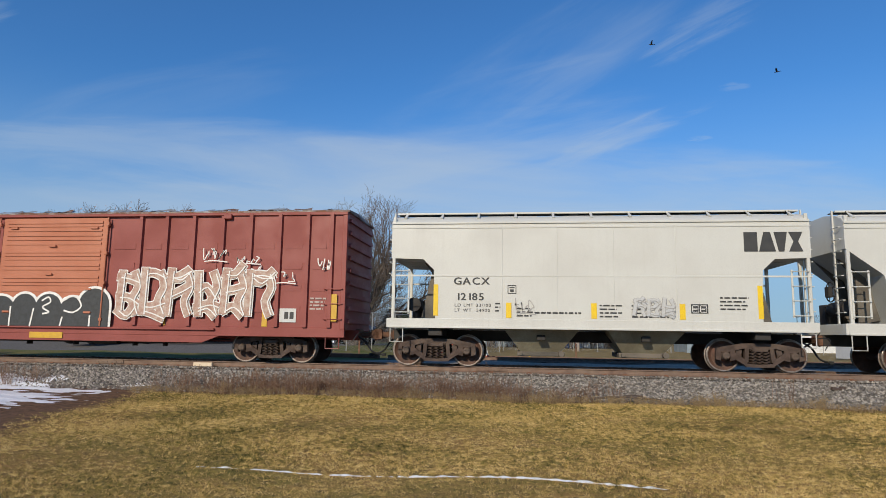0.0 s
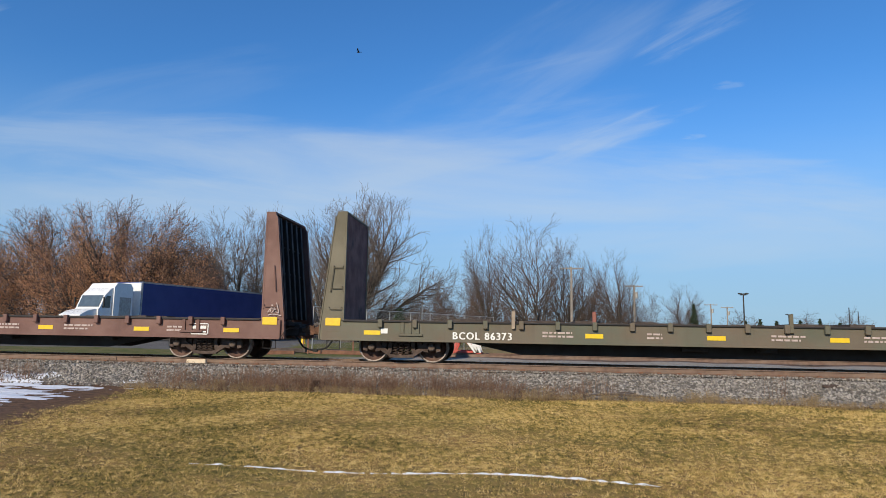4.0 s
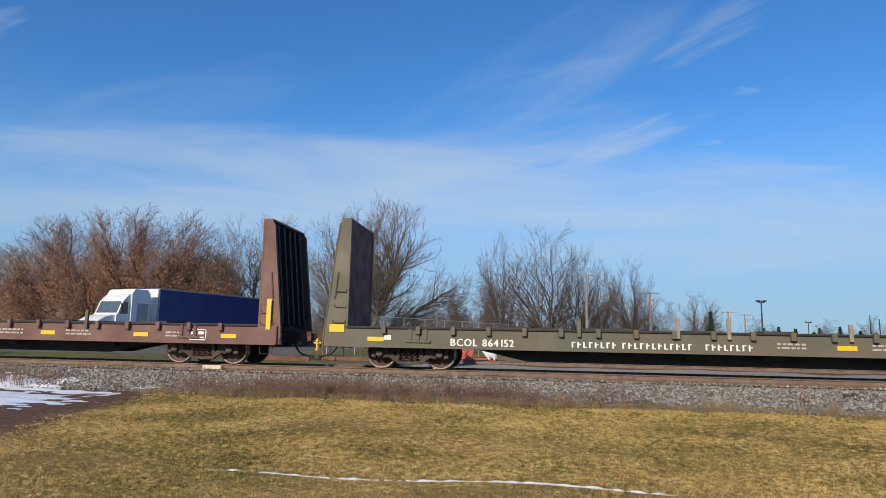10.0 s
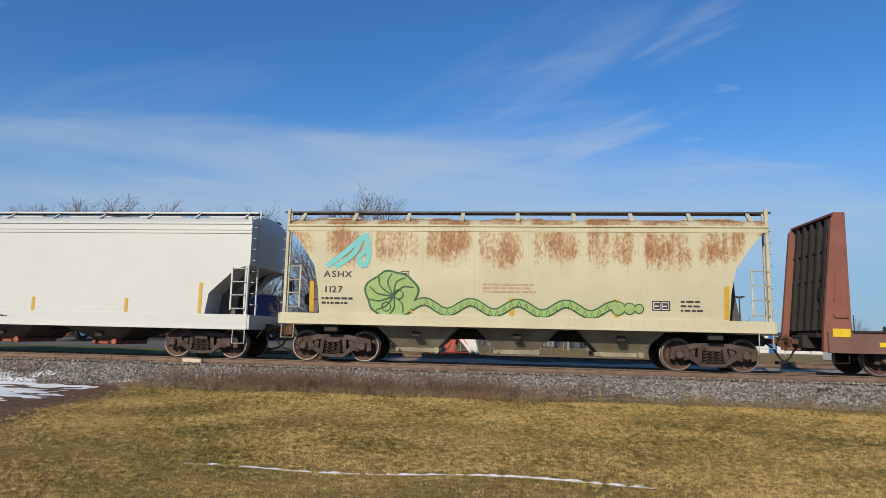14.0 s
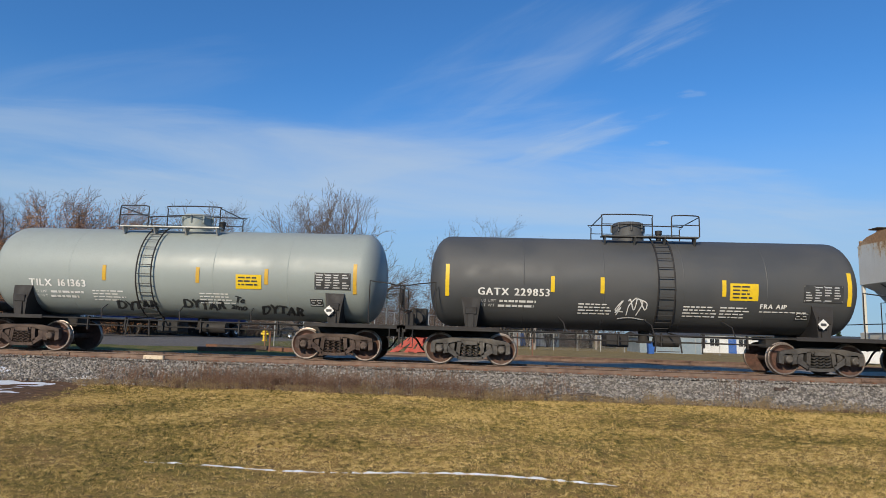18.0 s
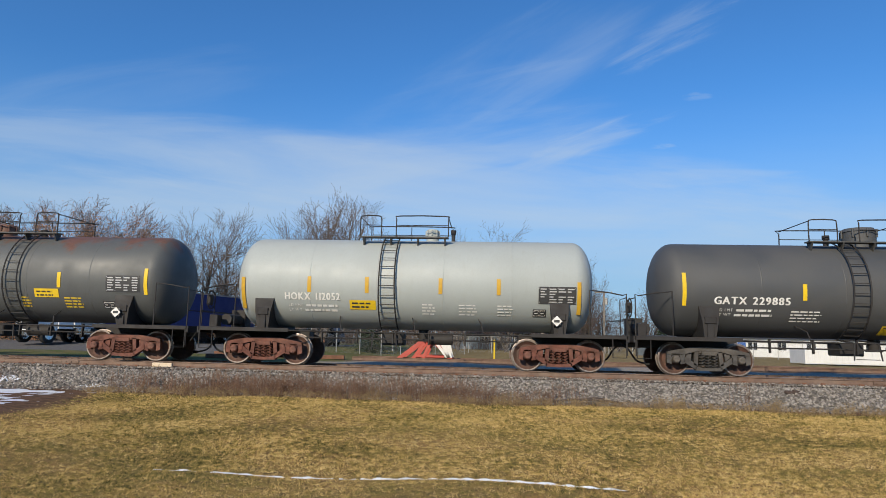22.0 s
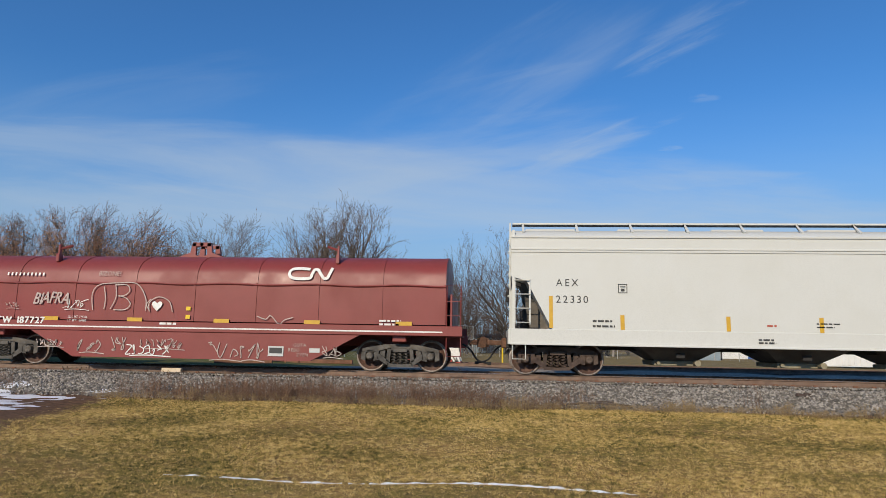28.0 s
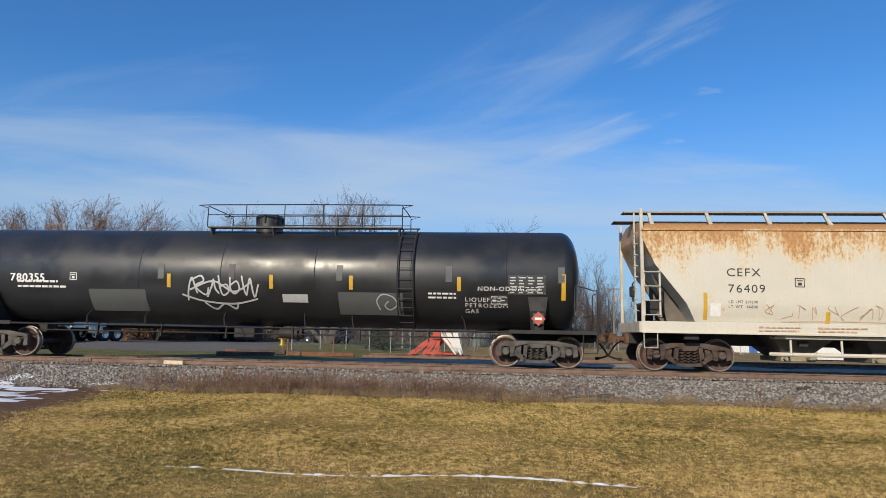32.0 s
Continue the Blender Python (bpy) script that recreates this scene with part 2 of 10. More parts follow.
# ---- materials ----
def mat(name, c1, c2=None, rough=0.6, metal=0.0, scale=2.0, bump=0.15, bump_scale=60.0, streak=0.0, streak_col=(0.05, 0.04, 0.035),
        rust=0.0, rust_col=(0.20, 0.075, 0.03), rust_z=None, rust_scale=2.2, dust=0.0, dust_col=(0.30, 0.25, 0.20), island=0.0, spec=0.5, rough_var=0.12, runs=None):
    """Painted or raw surface: two-scale colour variation, runs down the side, rust in patches, fine relief."""
    m = bpy.data.materials.new(name)
    m.use_nodes = True
    nt = m.node_tree
    bs = nt.nodes["Principled BSDF"]
    L = nt.links.new

    def node(kind, **kw):
        n = nt.nodes.new(kind)
        for k, v in kw.items():
            n.inputs[k].default_value = v
        return n

    def mapr(val, a, b, c=0.0, d=1.0):
        r = node("ShaderNodeMapRange", **{"From Min": a, "From Max": b, "To Min": c, "To Max": d})
        r.interpolation_type = "SMOOTHSTEP"
        L(val, r.inputs["Value"])
        return r.outputs[0]

    def mix(fac, a, b, blend="MIX"):
        x = nt.nodes.new("ShaderNodeMix")
        x.data_type, x.blend_type = "RGBA", blend
        for sock, val in (("Factor", fac), ("A", a), ("B", b)):
            if isinstance(val, tuple):
                x.inputs[sock].default_value = (*val, 1) if len(val) == 3 else val
            elif isinstance(val, (int, float)):
                x.inputs[sock].default_value = val
            else:
                L(val, x.inputs[sock])
        return x.outputs["Result"]

    def times(a, b):
        q = nt.nodes.new("ShaderNodeMath")
        q.operation = "MULTIPLY"
        for k, v in enumerate((a, b)):
            if isinstance(v, (int, float)):
                q.inputs[k].default_value = v
            else:
                L(v, q.inputs[k])
        return q.outputs[0]

    co = nt.nodes.new("ShaderNodeTexCoord").outputs["Object"]
    big = node("ShaderNodeTexNoise", Scale=scale, Detail=6.0, Roughness=0.6)
    L(co, big.inputs["Vector"])
    fine = node("ShaderNodeTexNoise", Scale=bump_scale, Detail=3.0)
    L(co, fine.inputs["Vector"])
    c2 = c2 or tuple(min(1.0, v * 0.78) for v in c1)
    col = mix(mapr(big.outputs["Fac"], 0.3, 0.72), c1, c2)
    col = mix(mapr(fine.outputs["Fac"], 0.35, 0.75, 0.0, 0.35), col, tuple(v * 0.72 for v in c2))
    if island:
        geo = nt.nodes.new("ShaderNodeNewGeometry")
        col = mix(mapr(geo.outputs["Random Per Island"], 0.0, 1.0, 0.0, island), col, tuple(v * 0.25 for v in c2))
    roughness = mapr(big.outputs["Fac"], 0.3, 0.7, max(0.03, rough - rough_var), min(1.0, rough + rough_var))
    if dust:
        dn = node("ShaderNodeTexNoise", Scale=0.9, Detail=5.0)
        L(co, dn.inputs["Vector"])
        col = mix(mapr(dn.outputs["Fac"], 0.35, 0.75, 0.0, dust), col, dust_col)
    if streak:
        mp = nt.nodes.new("ShaderNodeMapping")
        mp.inputs["Scale"].default_value = (5.5, 5.5, 0.22)
        L(co, mp.inputs["Vector"])
        sn = node("ShaderNodeTexNoise", Scale=1.6, Detail=7.0, Roughness=0.65)
        L(mp.outputs[0], sn.inputs["Vector"])
        col = mix(mapr(sn.outputs["Fac"], 0.50, 0.80, 0.0, streak), col, streak_col)
    if rust:
        mp = nt.nodes.new("ShaderNodeMapping")
        mp.inputs["Scale"].default_value = (1.0, 1.0, 0.55)
        L(co, mp.inputs["Vector"])
        rn = node("ShaderNodeTexNoise", Scale=rust_scale, Detail=9.0, Roughness=0.68)
        L(mp.outputs[0], rn.inputs["Vector"])
        val = rn.outputs["Fac"]
        if rust_z:
            sep = nt.nodes.new("ShaderNodeSeparateXYZ")
            L(co, sep.inputs[0])
            lift = mapr(sep.outputs["Z"], rust_z[0], rust_z[1], -0.22, 0.12)
            ad = nt.nodes.new("ShaderNodeMath")
            ad.operation = "ADD"
            L(val, ad.inputs[0])
            L(lift, ad.inputs[1])
            val = ad.outputs[0]
        mask = mapr(val, 0.62 - 0.22 * rust, 0.74 - 0.18 * rust)
        tone = mix(mapr(fine.outputs["Fac"], 0.3, 0.7), rust_col, tuple(v * 0.5 for v in rust_col))
        col = mix(times(mask, 0.9), col, tone)
    if runs:
        # rust breaking out below the eave, panel by panel, and running down; more of it on the roof's slope
        period, phase, z_lo, z_hi, eave, amount, tone, halo, wide = runs
        sep = nt.nodes.new("ShaderNodeSeparateXYZ")
        L(co, sep.inputs[0])

        def calc(op, a, b=0.0):
            q = nt.nodes.new("ShaderNodeMath")
            q.operation = op
            for k, v in enumerate((a, b)):
                if isinstance(v, (int, float)):
                    q.inputs[k].default_value = v
                else:
                    L(v, q.inputs[k])
            return q.outputs[0]

        def noise(sx, sz, detail, rough_):
            mp = nt.nodes.new("ShaderNodeMapping")
            mp.inputs["Scale"].default_value = (sx, sx, sz)
            L(co, mp.inputs["Vector"])
            n = node("ShaderNodeTexNoise", Scale=1.0, Detail=detail, Roughness=rough_)
            L(mp.outputs[0], n.inputs["Vector"])
            return n.outputs["Fac"]
        patchy, strands, speck = noise(0.9, 0.7, 5.0, 0.6), noise(7.0, 0.7, 6.0, 0.65), noise(16.0, 9.0, 4.0, 0.7)
        val = calc("ADD", calc("ADD", times(patchy, 0.62), times(strands, 0.38)), times(calc("SUBTRACT", speck, 0.5), 0.45))
        low = mapr(sep.outputs["Z"], z_lo, z_hi, -0.26, 0.0)
        if period:
            off = calc("ABSOLUTE", calc("SUBTRACT", calc("FRACT", calc("DIVIDE", calc("SUBTRACT", sep.outputs["X"], phase - 50 * period), period)), 0.5))
            low = calc("ADD", low, mapr(off, 0.5, 0.34, -0.16, 0.0))
            low = calc("ADD", low, mapr(sep.outputs["Z"], z_hi + 0.42, z_hi + 0.5, 0.0, -0.14))
        roof = mapr(sep.outputs["Z"], eave, eave + 0.06, 0.0, 0.16)
        val = calc("ADD", calc("ADD", val, low), roof)
        col = mix(times(mapr(val, 0.42 - amount, 0.60 - amount), 0.8), col, halo)
        inner = mix(mapr(speck, 0.35, 0.65), tone, tuple(v * 0.6 for v in tone))
        col = mix(times(mapr(val, 0.57 - wide / 2 - amount, 0.57 + wide / 2 - amount), 0.85), col, inner)
    L(col, bs.inputs["Base Color"])
    L(roughness, bs.inputs["Roughness"])
    bs.inputs["Metallic"].default_value = metal
    bs.inputs["Specular IOR Level"].default_value = spec
    if bump:
        bp = node("ShaderNodeBump", Strength=bump, Distance=0.01)
        L(fine.outputs["Fac"], bp.inputs["Height"])
        L(bp.outputs[0], bs.inputs["Normal"])
    return m


# paints and metals
CAST = mat("rusty_cast_steel", (0.085, 0.052, 0.040), (0.045, 0.030, 0.025), 0.8, 0.15, 6, 0.4, 45, dust=0.22)
CAST_RED = mat("red_rusty_cast_steel", (0.18, 0.058, 0.036), (0.09, 0.036, 0.026), 0.8, 0.1, 6, 0.4, 45, dust=0.15)
CAST_GREY = mat("greasy_grey_cast_steel", (0.085, 0.08, 0.075), (0.05, 0.045, 0.042), 0.65, 0.3, 6, 0.35, 45, dust=0.3)
WHEEL = mat("rusty_wheel_steel", (0.13, 0.06, 0.042), (0.065, 0.038, 0.03), 0.75, 0.25, 5, 0.3, 40, dust=0.12)
TREAD = mat("worn_wheel_rim", (0.34, 0.29, 0.25), (0.16, 0.12, 0.10), 0.45, 0.6, 9, 0.1)
BLACK = mat("black_underframe_paint", (0.016, 0.015, 0.015), (0.024, 0.021, 0.02), 0.75, 0, 3, 0.2, dust=0.04)
HOSE = mat("black_rubber", (0.018, 0.018, 0.018), None, 0.75, 0, 4, 0.1)
COUPLER = mat("rusty_coupler_steel", (0.17, 0.08, 0.045), (0.08, 0.045, 0.03), 0.85, 0.2, 7, 0.5)
YELLOW = mat("yellow_reflective_tape", (0.80, 0.55, 0.02), (0.70, 0.46, 0.02), 0.4, 0, 6, 0.03)
AMBER = mat("dull_yellow_tape", (0.62, 0.37, 0.03), (0.52, 0.30, 0.03), 0.45, 0, 6, 0.03)
WHITE_INK = mat("white_stencil_paint", (0.80, 0.79, 0.76), (0.66, 0.64, 0.60), 0.6, 0, 5, 0.05)
BLACK_INK = mat("black_stencil_paint", (0.03, 0.03, 0.03), (0.05, 0.05, 0.05), 0.6, 0, 5, 0.05)
YELLOW_INK = mat("yellow_stencil_paint", (0.80, 0.56, 0.03), (0.66, 0.44, 0.03), 0.6, 0, 5, 0.05)
FADED_INK = mat("faded_stencil_paint", (0.52, 0.44, 0.40), (0.38, 0.28, 0.25), 0.7, 0, 12, 0.05)
RED_INK = mat("red_stencil_paint", (0.45, 0.10, 0.06), None, 0.6, 0, 5, 0.05)
GREEN_INK = mat("dark_green_spray_paint", (0.035, 0.13, 0.05), None, 0.55, 0, 5, 0.03)
LIME_INK = mat("green_spray_paint", (0.16, 0.36, 0.12), (0.11, 0.28, 0.10), 0.55, 0, 5, 0.03)
TEAL_INK = mat("teal_paint", (0.12, 0.48, 0.50), (0.16, 0.50, 0.48), 0.55, 0, 5, 0.03)
GREY_INK = mat("grey_spray_paint", (0.42, 0.41, 0.39), (0.30, 0.29, 0.28), 0.6, 0, 9, 0.03)
CHARCOAL_INK = mat("charcoal_spray_paint", (0.035, 0.038, 0.04), None, 0.55, 0, 9, 0.03)
PURPLE_INK = mat("purple_spray_paint", (0.15, 0.08, 0.32), None, 0.55, 0, 9, 0.03)
PALE_INK = mat("pale_thin_spray_paint", (0.50, 0.40, 0.33), (0.36, 0.20, 0.15), 0.6, 0, 9, 0.03)
SILVER_INK = mat("silver_spray_paint", (0.55, 0.55, 0.54), (0.48, 0.48, 0.47), 0.45, 0.2, 6, 0.03)
GRIME_INK = mat("thin_grey_grime", (0.58, 0.56, 0.51), (0.64, 0.61, 0.55), 0.8, 0, 5, 0.03)
GALV = mat("weathered_galvanised_steel", (0.45, 0.45, 0.43), (0.32, 0.31, 0.29), 0.5, 0.5, 5, 0.1)
GRATE = mat("dark_walkway_grating", (0.09, 0.088, 0.085), None, 0.6, 0.3, 8, 0.3)


# ---- letters: outlines of the built-in font, taken once ----
GLYPHS = {}


def load_letters(chars):
    made = {}
    for ch in sorted(set(chars)):
        cu = bpy.data.curves.new("letter", "FONT")
        cu.body, cu.resolution_u = ch, 3
        made[ch] = new("letter", cu)
    bpy.context.view_layer.update()
    dg = bpy.context.evaluated_depsgraph_get()
    for ch, ob in made.items():
        me = ob.evaluated_get(dg).to_mesh()
        v = [(p.co.x, p.co.y) for p in me.vertices]
        f = [tuple(p.vertices) for p in me.polygons]
        GLYPHS[ch] = (v, f, max((p[0] for p in v), default=0.3))
        ob.evaluated_get(dg).to_mesh_clear()
    for ob in made.values():
        cu = ob.data
        bpy.data.objects.remove(ob)
        bpy.data.curves.remove(cu)


load_letters("ABCDEFGHIJKLMQNOPRSTUVWXYZ0123456789$-.!eamo")


def flat_side(y):
    return lambda x, z: (x, y, z)


def round_side(r, zc, off=0.012):
    return lambda x, z: (x, -math.sqrt(max(0.0, (r + off) ** 2 - (z - zc) ** 2)), z)


def lettering(parent, string, x, z, h, ink, surf, wide=1.0, gap=0.16, label="", bold=0.0):
    """Words on a car's near side: x, z of the lower left corner, h the capitals' height."""
    k, b, at = h / 0.70, Build(), x
    shifts = ((0, 0),) if not bold else ((-bold, 0), (bold, 0), (0, bold * 0.6))
    for ch in string:
        if ch == " ":
            at += 0.42 * k * wide
            continue
        v, f, adv = GLYPHS[ch]
        for n, (dx, dz) in enumerate(shifts):
            b.add([surf(at + dx + p[0] * k * wide, z + dz + p[1] * k) if n == 0 else
                   tuple(a + c for a, c in zip(surf(at + dx + p[0] * k * wide, z + dz + p[1] * k), (0, -0.0012 * n, 0))) for p in v], f)
        at += (adv + gap * 0.7) * k * wide
    me = b.mesh("lettering", ink)
    ob = new("lettering", me)
    ob.parent = parent
    if label:
        ob["label"] = label
    return at


def rect(b, surf, x0, x1, z0, z1, n=3):
    v = []
    for k in range(n + 1):
        z = z0 + (z1 - z0) * k / n
        v += [surf(x0, z), surf(x1, z)]
    return b.add(v, [(2 * k, 2 * k + 1, 2 * k + 3, 2 * k + 2) for k in range(n)])


def patch(parent, name, x0, x1, z0, z1, ink, surf, label=""):
    return part(name, rect(Build(), surf, x0, x1, z0, z1), ink, parent, label)


def small_print(parent, x, z, w, rows, ink, surf, h=0.05, step=0.095, seed=0):
    """Writing too small to read: rows of short bars."""
    rnd, b = random.Random(seed * 7 + int(x * 10)), Build()
    for r in range(rows):
        at, end = x, x + w * rnd.uniform(0.75, 1.0)
        while at < end:
            q = min(end, at + rnd.uniform(0.06, 0.22))
            rect(b, surf, at, q, z - r * step, z - r * step + h, 1)
            at = q + 0.035
    part("small_print", b, ink, parent)


def grid_panel(parent, x, z, w, h, surf, seed=0):
    """Dark data panel with a pale table of small fields."""
    patch(parent, "data_panel", x, x + w, z, z + h, BLACK_INK, surf)
    b, up = Build(), (lambda X, Z: tuple(a + c for a, c in zip(surf(X, Z), (0, -0.004, 0))))
    rnd = random.Random(seed)
    for r in range(6):
        for c in range(4):
            if rnd.random() < 0.88:
                x0 = x + w * (0.05 + 0.24 * c)
                rect(b, up, x0, x0 + w * rnd.uniform(0.10, 0.2), z + h * (0.08 + 0.15 * r), z + h * (0.145 + 0.15 * r), 1)
    for c in (0.02, 0.27, 0.51, 0.97):
        rect(b, up, x + w * c, x + w * c + 0.008, z + h * 0.04, z + h * 0.96, 1)
    part("table", b, SILVER_INK, parent)


LAYER = itertools.count()


def stroke(b, pts, w, surf, seed=None):
    """A painted line of width w along points (x, z): one ribbon, each a hair above the last."""
    n, up = len(pts), 0.0007 * (next(LAYER) % 16)
    v = []
    for i in range(n):
        (x0, z0), (x1, z1) = pts[max(i - 1, 0)], pts[min(i + 1, n - 1)]
        d = math.hypot(x1 - x0, z1 - z0) or 1e-6
        tx, tz = (x1 - x0) / d, (z1 - z0) / d
        e = -0.3 * w if i == 0 else 0.3 * w if i == n - 1 else 0.0
        x, z = pts[i][0] + tx * e, pts[i][1] + tz * e
        for q in (1, -1):
            a, c, f = surf(x - tz * w / 2 * q, z + tx * w / 2 * q)
            v.append((a, c - up, f))
    b.add(v, [(2 * i, 2 * i + 1, 2 * i + 3, 2 * i + 2) for i in range(n - 1)])


def smooth_line(pts, n=5):
    out = []
    for i in range(len(pts) - 1):
        p0, p1, p2, p3 = pts[max(i - 1, 0)], pts[i], pts[i + 1], pts[min(i + 2, len(pts) - 1)]
        for k in range(n):
            t = k / n
            out.append(tuple(0.5 * (2 * b + (c - a) * t + (2 * a - 5 * b + 4 * c - d) * t * t + (3 * b - a - 3 * c + d) * t ** 3) for a, b, c, d in zip(p0, p1, p2, p3)))
    return out + [pts[-1]]


def tag_scrawl(parent, x, z, w, h, ink, surf, seed, line=0.035, label="sprayed illegible tag", signs=0):
    """A quick illegible spray tag: looping letter-like strokes and an underline."""
    rnd, b = random.Random(seed), Build()
    n = signs or max(3, int(w / (h * 0.6)))
    for k in range(n):
        cx, cw = x + w * k / n, w / n
        pts = [(cx + cw * rnd.uniform(-0.05, 1.0), z + h * rnd.uniform(0, 1)) for _ in range(rnd.choice((4, 5, 6)))]
        pts[0] = (cx + cw * 0.1, z + h * rnd.choice((0.05, 0.95)))
        stroke(b, smooth_line(pts), line, surf)
    if rnd.random() < 0.7:
        stroke(b, smooth_line([(x + w * 0.1, z - h * 0.15), (x + w * 0.5, z - h * 0.08), (x + w * 1.05, z - h * 0.2)]), line, surf)
    return part("spray_tag", b, ink, parent, label)


def block_piece(parent, x, z, w, h, letters, surf, seed, fill, edge, inner, label):
    """Large painted block letters: filled shapes, an outline and broken inner lines."""
    rnd = random.Random(seed)
    lift = [(lambda X, Z, o=o: tuple(a + c for a, c in zip(surf(X, Z), (0, -o, 0)))) for o in (0.002, 0.016, 0.030)]
    body, rim, core = Build(), Build(), Build()
    for k in range(letters):
        cx, cw = x + w * k / letters, w / letters
        # a letter is a few thick bars: stem, arms, bowl
        bars = [[(cx + cw * rnd.uniform(0.15, 0.35), z + h * rnd.uniform(0.0, 0.1)), (cx + cw * rnd.uniform(0.2, 0.4), z + h * rnd.uniform(0.9, 1.0))]]
        for _ in range(3):
            z1 = z + h * rnd.choice((0.12, 0.45, 0.85)) + h * rnd.uniform(-0.08, 0.08)
            bars.append(smooth_line([(cx + cw * 0.25, z1), (cx + cw * rnd.uniform(0.5, 0.7), z1 + h * rnd.uniform(-0.12, 0.12)), (cx + cw * rnd.uniform(0.85, 1.02), z1 + h * rnd.uniform(-0.25, 0.25))], 3))
        if rnd.random() < 0.7:
            bars.append(smooth_line([(cx + cw * 0.85, z + h * 0.9), (cx + cw * 1.0, z + h * 0.6), (cx + cw * 0.8, z + h * 0.3), (cx + cw * 0.95, z + h * 0.02)], 3))
        for q in bars:
            stroke(rim, q, cw * 0.36, lift[0])
            stroke(body, q, cw * 0.28, lift[1])
            stroke(core, [(a + cw * 0.10, c - h * 0.02) for a, c in q], cw * 0.045, lift[2])
    part("outline", rim, edge, parent, label)
    part("fill", body, fill, parent)
    part("inner_line", core, inner, parent)


# ---- running gear, shared by all cars ----
WR = 0.44


def wheel_mesh():
    b = Build()
    b.m = 1
    b.spin([(WR + 0.028, 0.055), (WR + 0.028, 0.075), (WR + 0.005, 0.085)], n=32)
    b.spin([(WR - 0.045, -0.062), (WR - 0.012, -0.064), (WR, -0.058), (WR + 0.004, 0.05), (WR + 0.028, 0.055)], n=32)
    b.m = 0
    b.spin([(0.0, -0.075), (0.105, -0.075), (0.13, -0.05), (0.16, 0.0), (0.30, 0.01), (WR - 0.07, -0.03), (WR - 0.045, -0.062)], n=32)
    b.spin([(WR + 0.005, 0.085), (WR - 0.07, 0.08), (0.28, 0.06), (0.15, 0.06), (0.12, 0.08), (0.0, 0.08)], n=32)
    for k in range(3):   # casting holes and bolts, so that the turning shows
        a = 2 * math.pi * k / 3
        b.cyl((0.075 * math.cos(a), -0.072, 0.075 * math.sin(a)), (0.075 * math.cos(a), -0.088, 0.075 * math.sin(a)), 0.016, n=6)
        b.cyl((0.23 * math.cos(a), 0.004, 0.23 * math.sin(a)), (0.23 * math.cos(a), -0.012, 0.23 * math.sin(a)), 0.03, n=8)
    return b.mesh("wheel", [WHEEL, TREAD])


def frame_mesh():
    b, y0, y1 = Build(), -0.07, 0.07
    for s in (1, -1):
        def P(*q):
            b.prism([(s * a, c) for a, c in (q if s > 0 else q[::-1])], y0, y1)
        P((0.0, 0.66), (0.0, 0.78), (0.45, 0.77), (0.45, 0.63))
        P((0.45, 0.63), (0.45, 0.77), (0.95, 0.68), (1.10, 0.64), (1.12, 0.55), (0.70, 0.56))
        P((1.00, 0.30), (1.00, 0.56), (1.12, 0.56), (1.13, 0.34))
        P((0.64, 0.32), (0.62, 0.58), (0.76, 0.57), (0.77, 0.30))
        P((0.34, 0.16), (0.32, 0.30), (0.64, 0.52), (0.66, 0.36))
        P((0.30, 0.26), (0.26, 0.66), (0.37, 0.66), (0.40, 0.30))
        P((0.0, 0.13), (0.0, 0.21), (0.36, 0.24), (0.36, 0.14))
        b.prism([(s * a, c) for a, c in ((0.46, 0.40), (0.60, 0.50), (0.58, 0.60), (0.44, 0.60))][::s], -0.02, 0.02)
    b.cbox(-0.26, 0.26, -0.10, 0.10, 0.60, 0.68, 0.015)
    return b.mesh("side_frame", CAST)


def spring_mesh():
    b = Build()
    for x in (-0.17, 0.0, 0.17):
        for yy, r in ((-0.075, 0.07), (0.06, 0.07)):
            pts = [(x + r * math.cos(t * 2 * math.pi / 6), yy + r * math.sin(t * 2 * math.pi / 6), 0.22 + 0.36 * t / 27) for t in range(28)]
            b.tube(pts, 0.017, 4)
    return b.mesh("spring", CAST)


def bearing_mesh():
    b = Build()
    b.spin([(0.0, -0.17), (0.075, -0.17), (0.10, -0.15), (0.115, -0.05), (0.125, -0.04), (0.125, 0.08)], n=14)
    for k in range(3):
        a = 2 * math.pi * k / 3 + 0.5
        b.cyl((0.052 * math.cos(a), -0.168, 0.052 * math.sin(a)), (0.052 * math.cos(a), -0.19, 0.052 * math.sin(a)), 0.017, n=6)
    b.cbox(-0.11, 0.11, -0.07, 0.07, 0.09, 0.16, 0.01)
    return b.mesh("bearing", CAST)


def axle_mesh():
    return Build().cyl((0, -0.9, 0), (0, 0.9, 0), 0.085, n=12).mesh("wheelset", CAST)


def bolster_mesh():
    b = Build()
    b.prism([(-1.15, 0.56), (-1.15, 0.66), (-0.5, 0.74), (0.5, 0.74), (1.15, 0.66), (1.15, 0.56), (0.5, 0.40), (-0.5, 0.40)], -0.2, 0.2, "x")
    b.cyl((0, 0, 0.72), (0, 0, 0.82), 0.2, n=16)
    for s in (-1, 1):
        b.tube([(-0.5, s * 0.6, 0.42), (0.5, s * 0.6, 0.42)], 0.04, 6)
        b.cbox(-0.47, -0.42, s * 0.75 - 0.09, s * 0.75 + 0.09, 0.30, 0.56, 0.01)
        b.cbox(0.42, 0.47, s * 0.75 - 0.09, s * 0.75 + 0.09, 0.30, 0.56, 0.01)
    return b.mesh("truck", CAST)


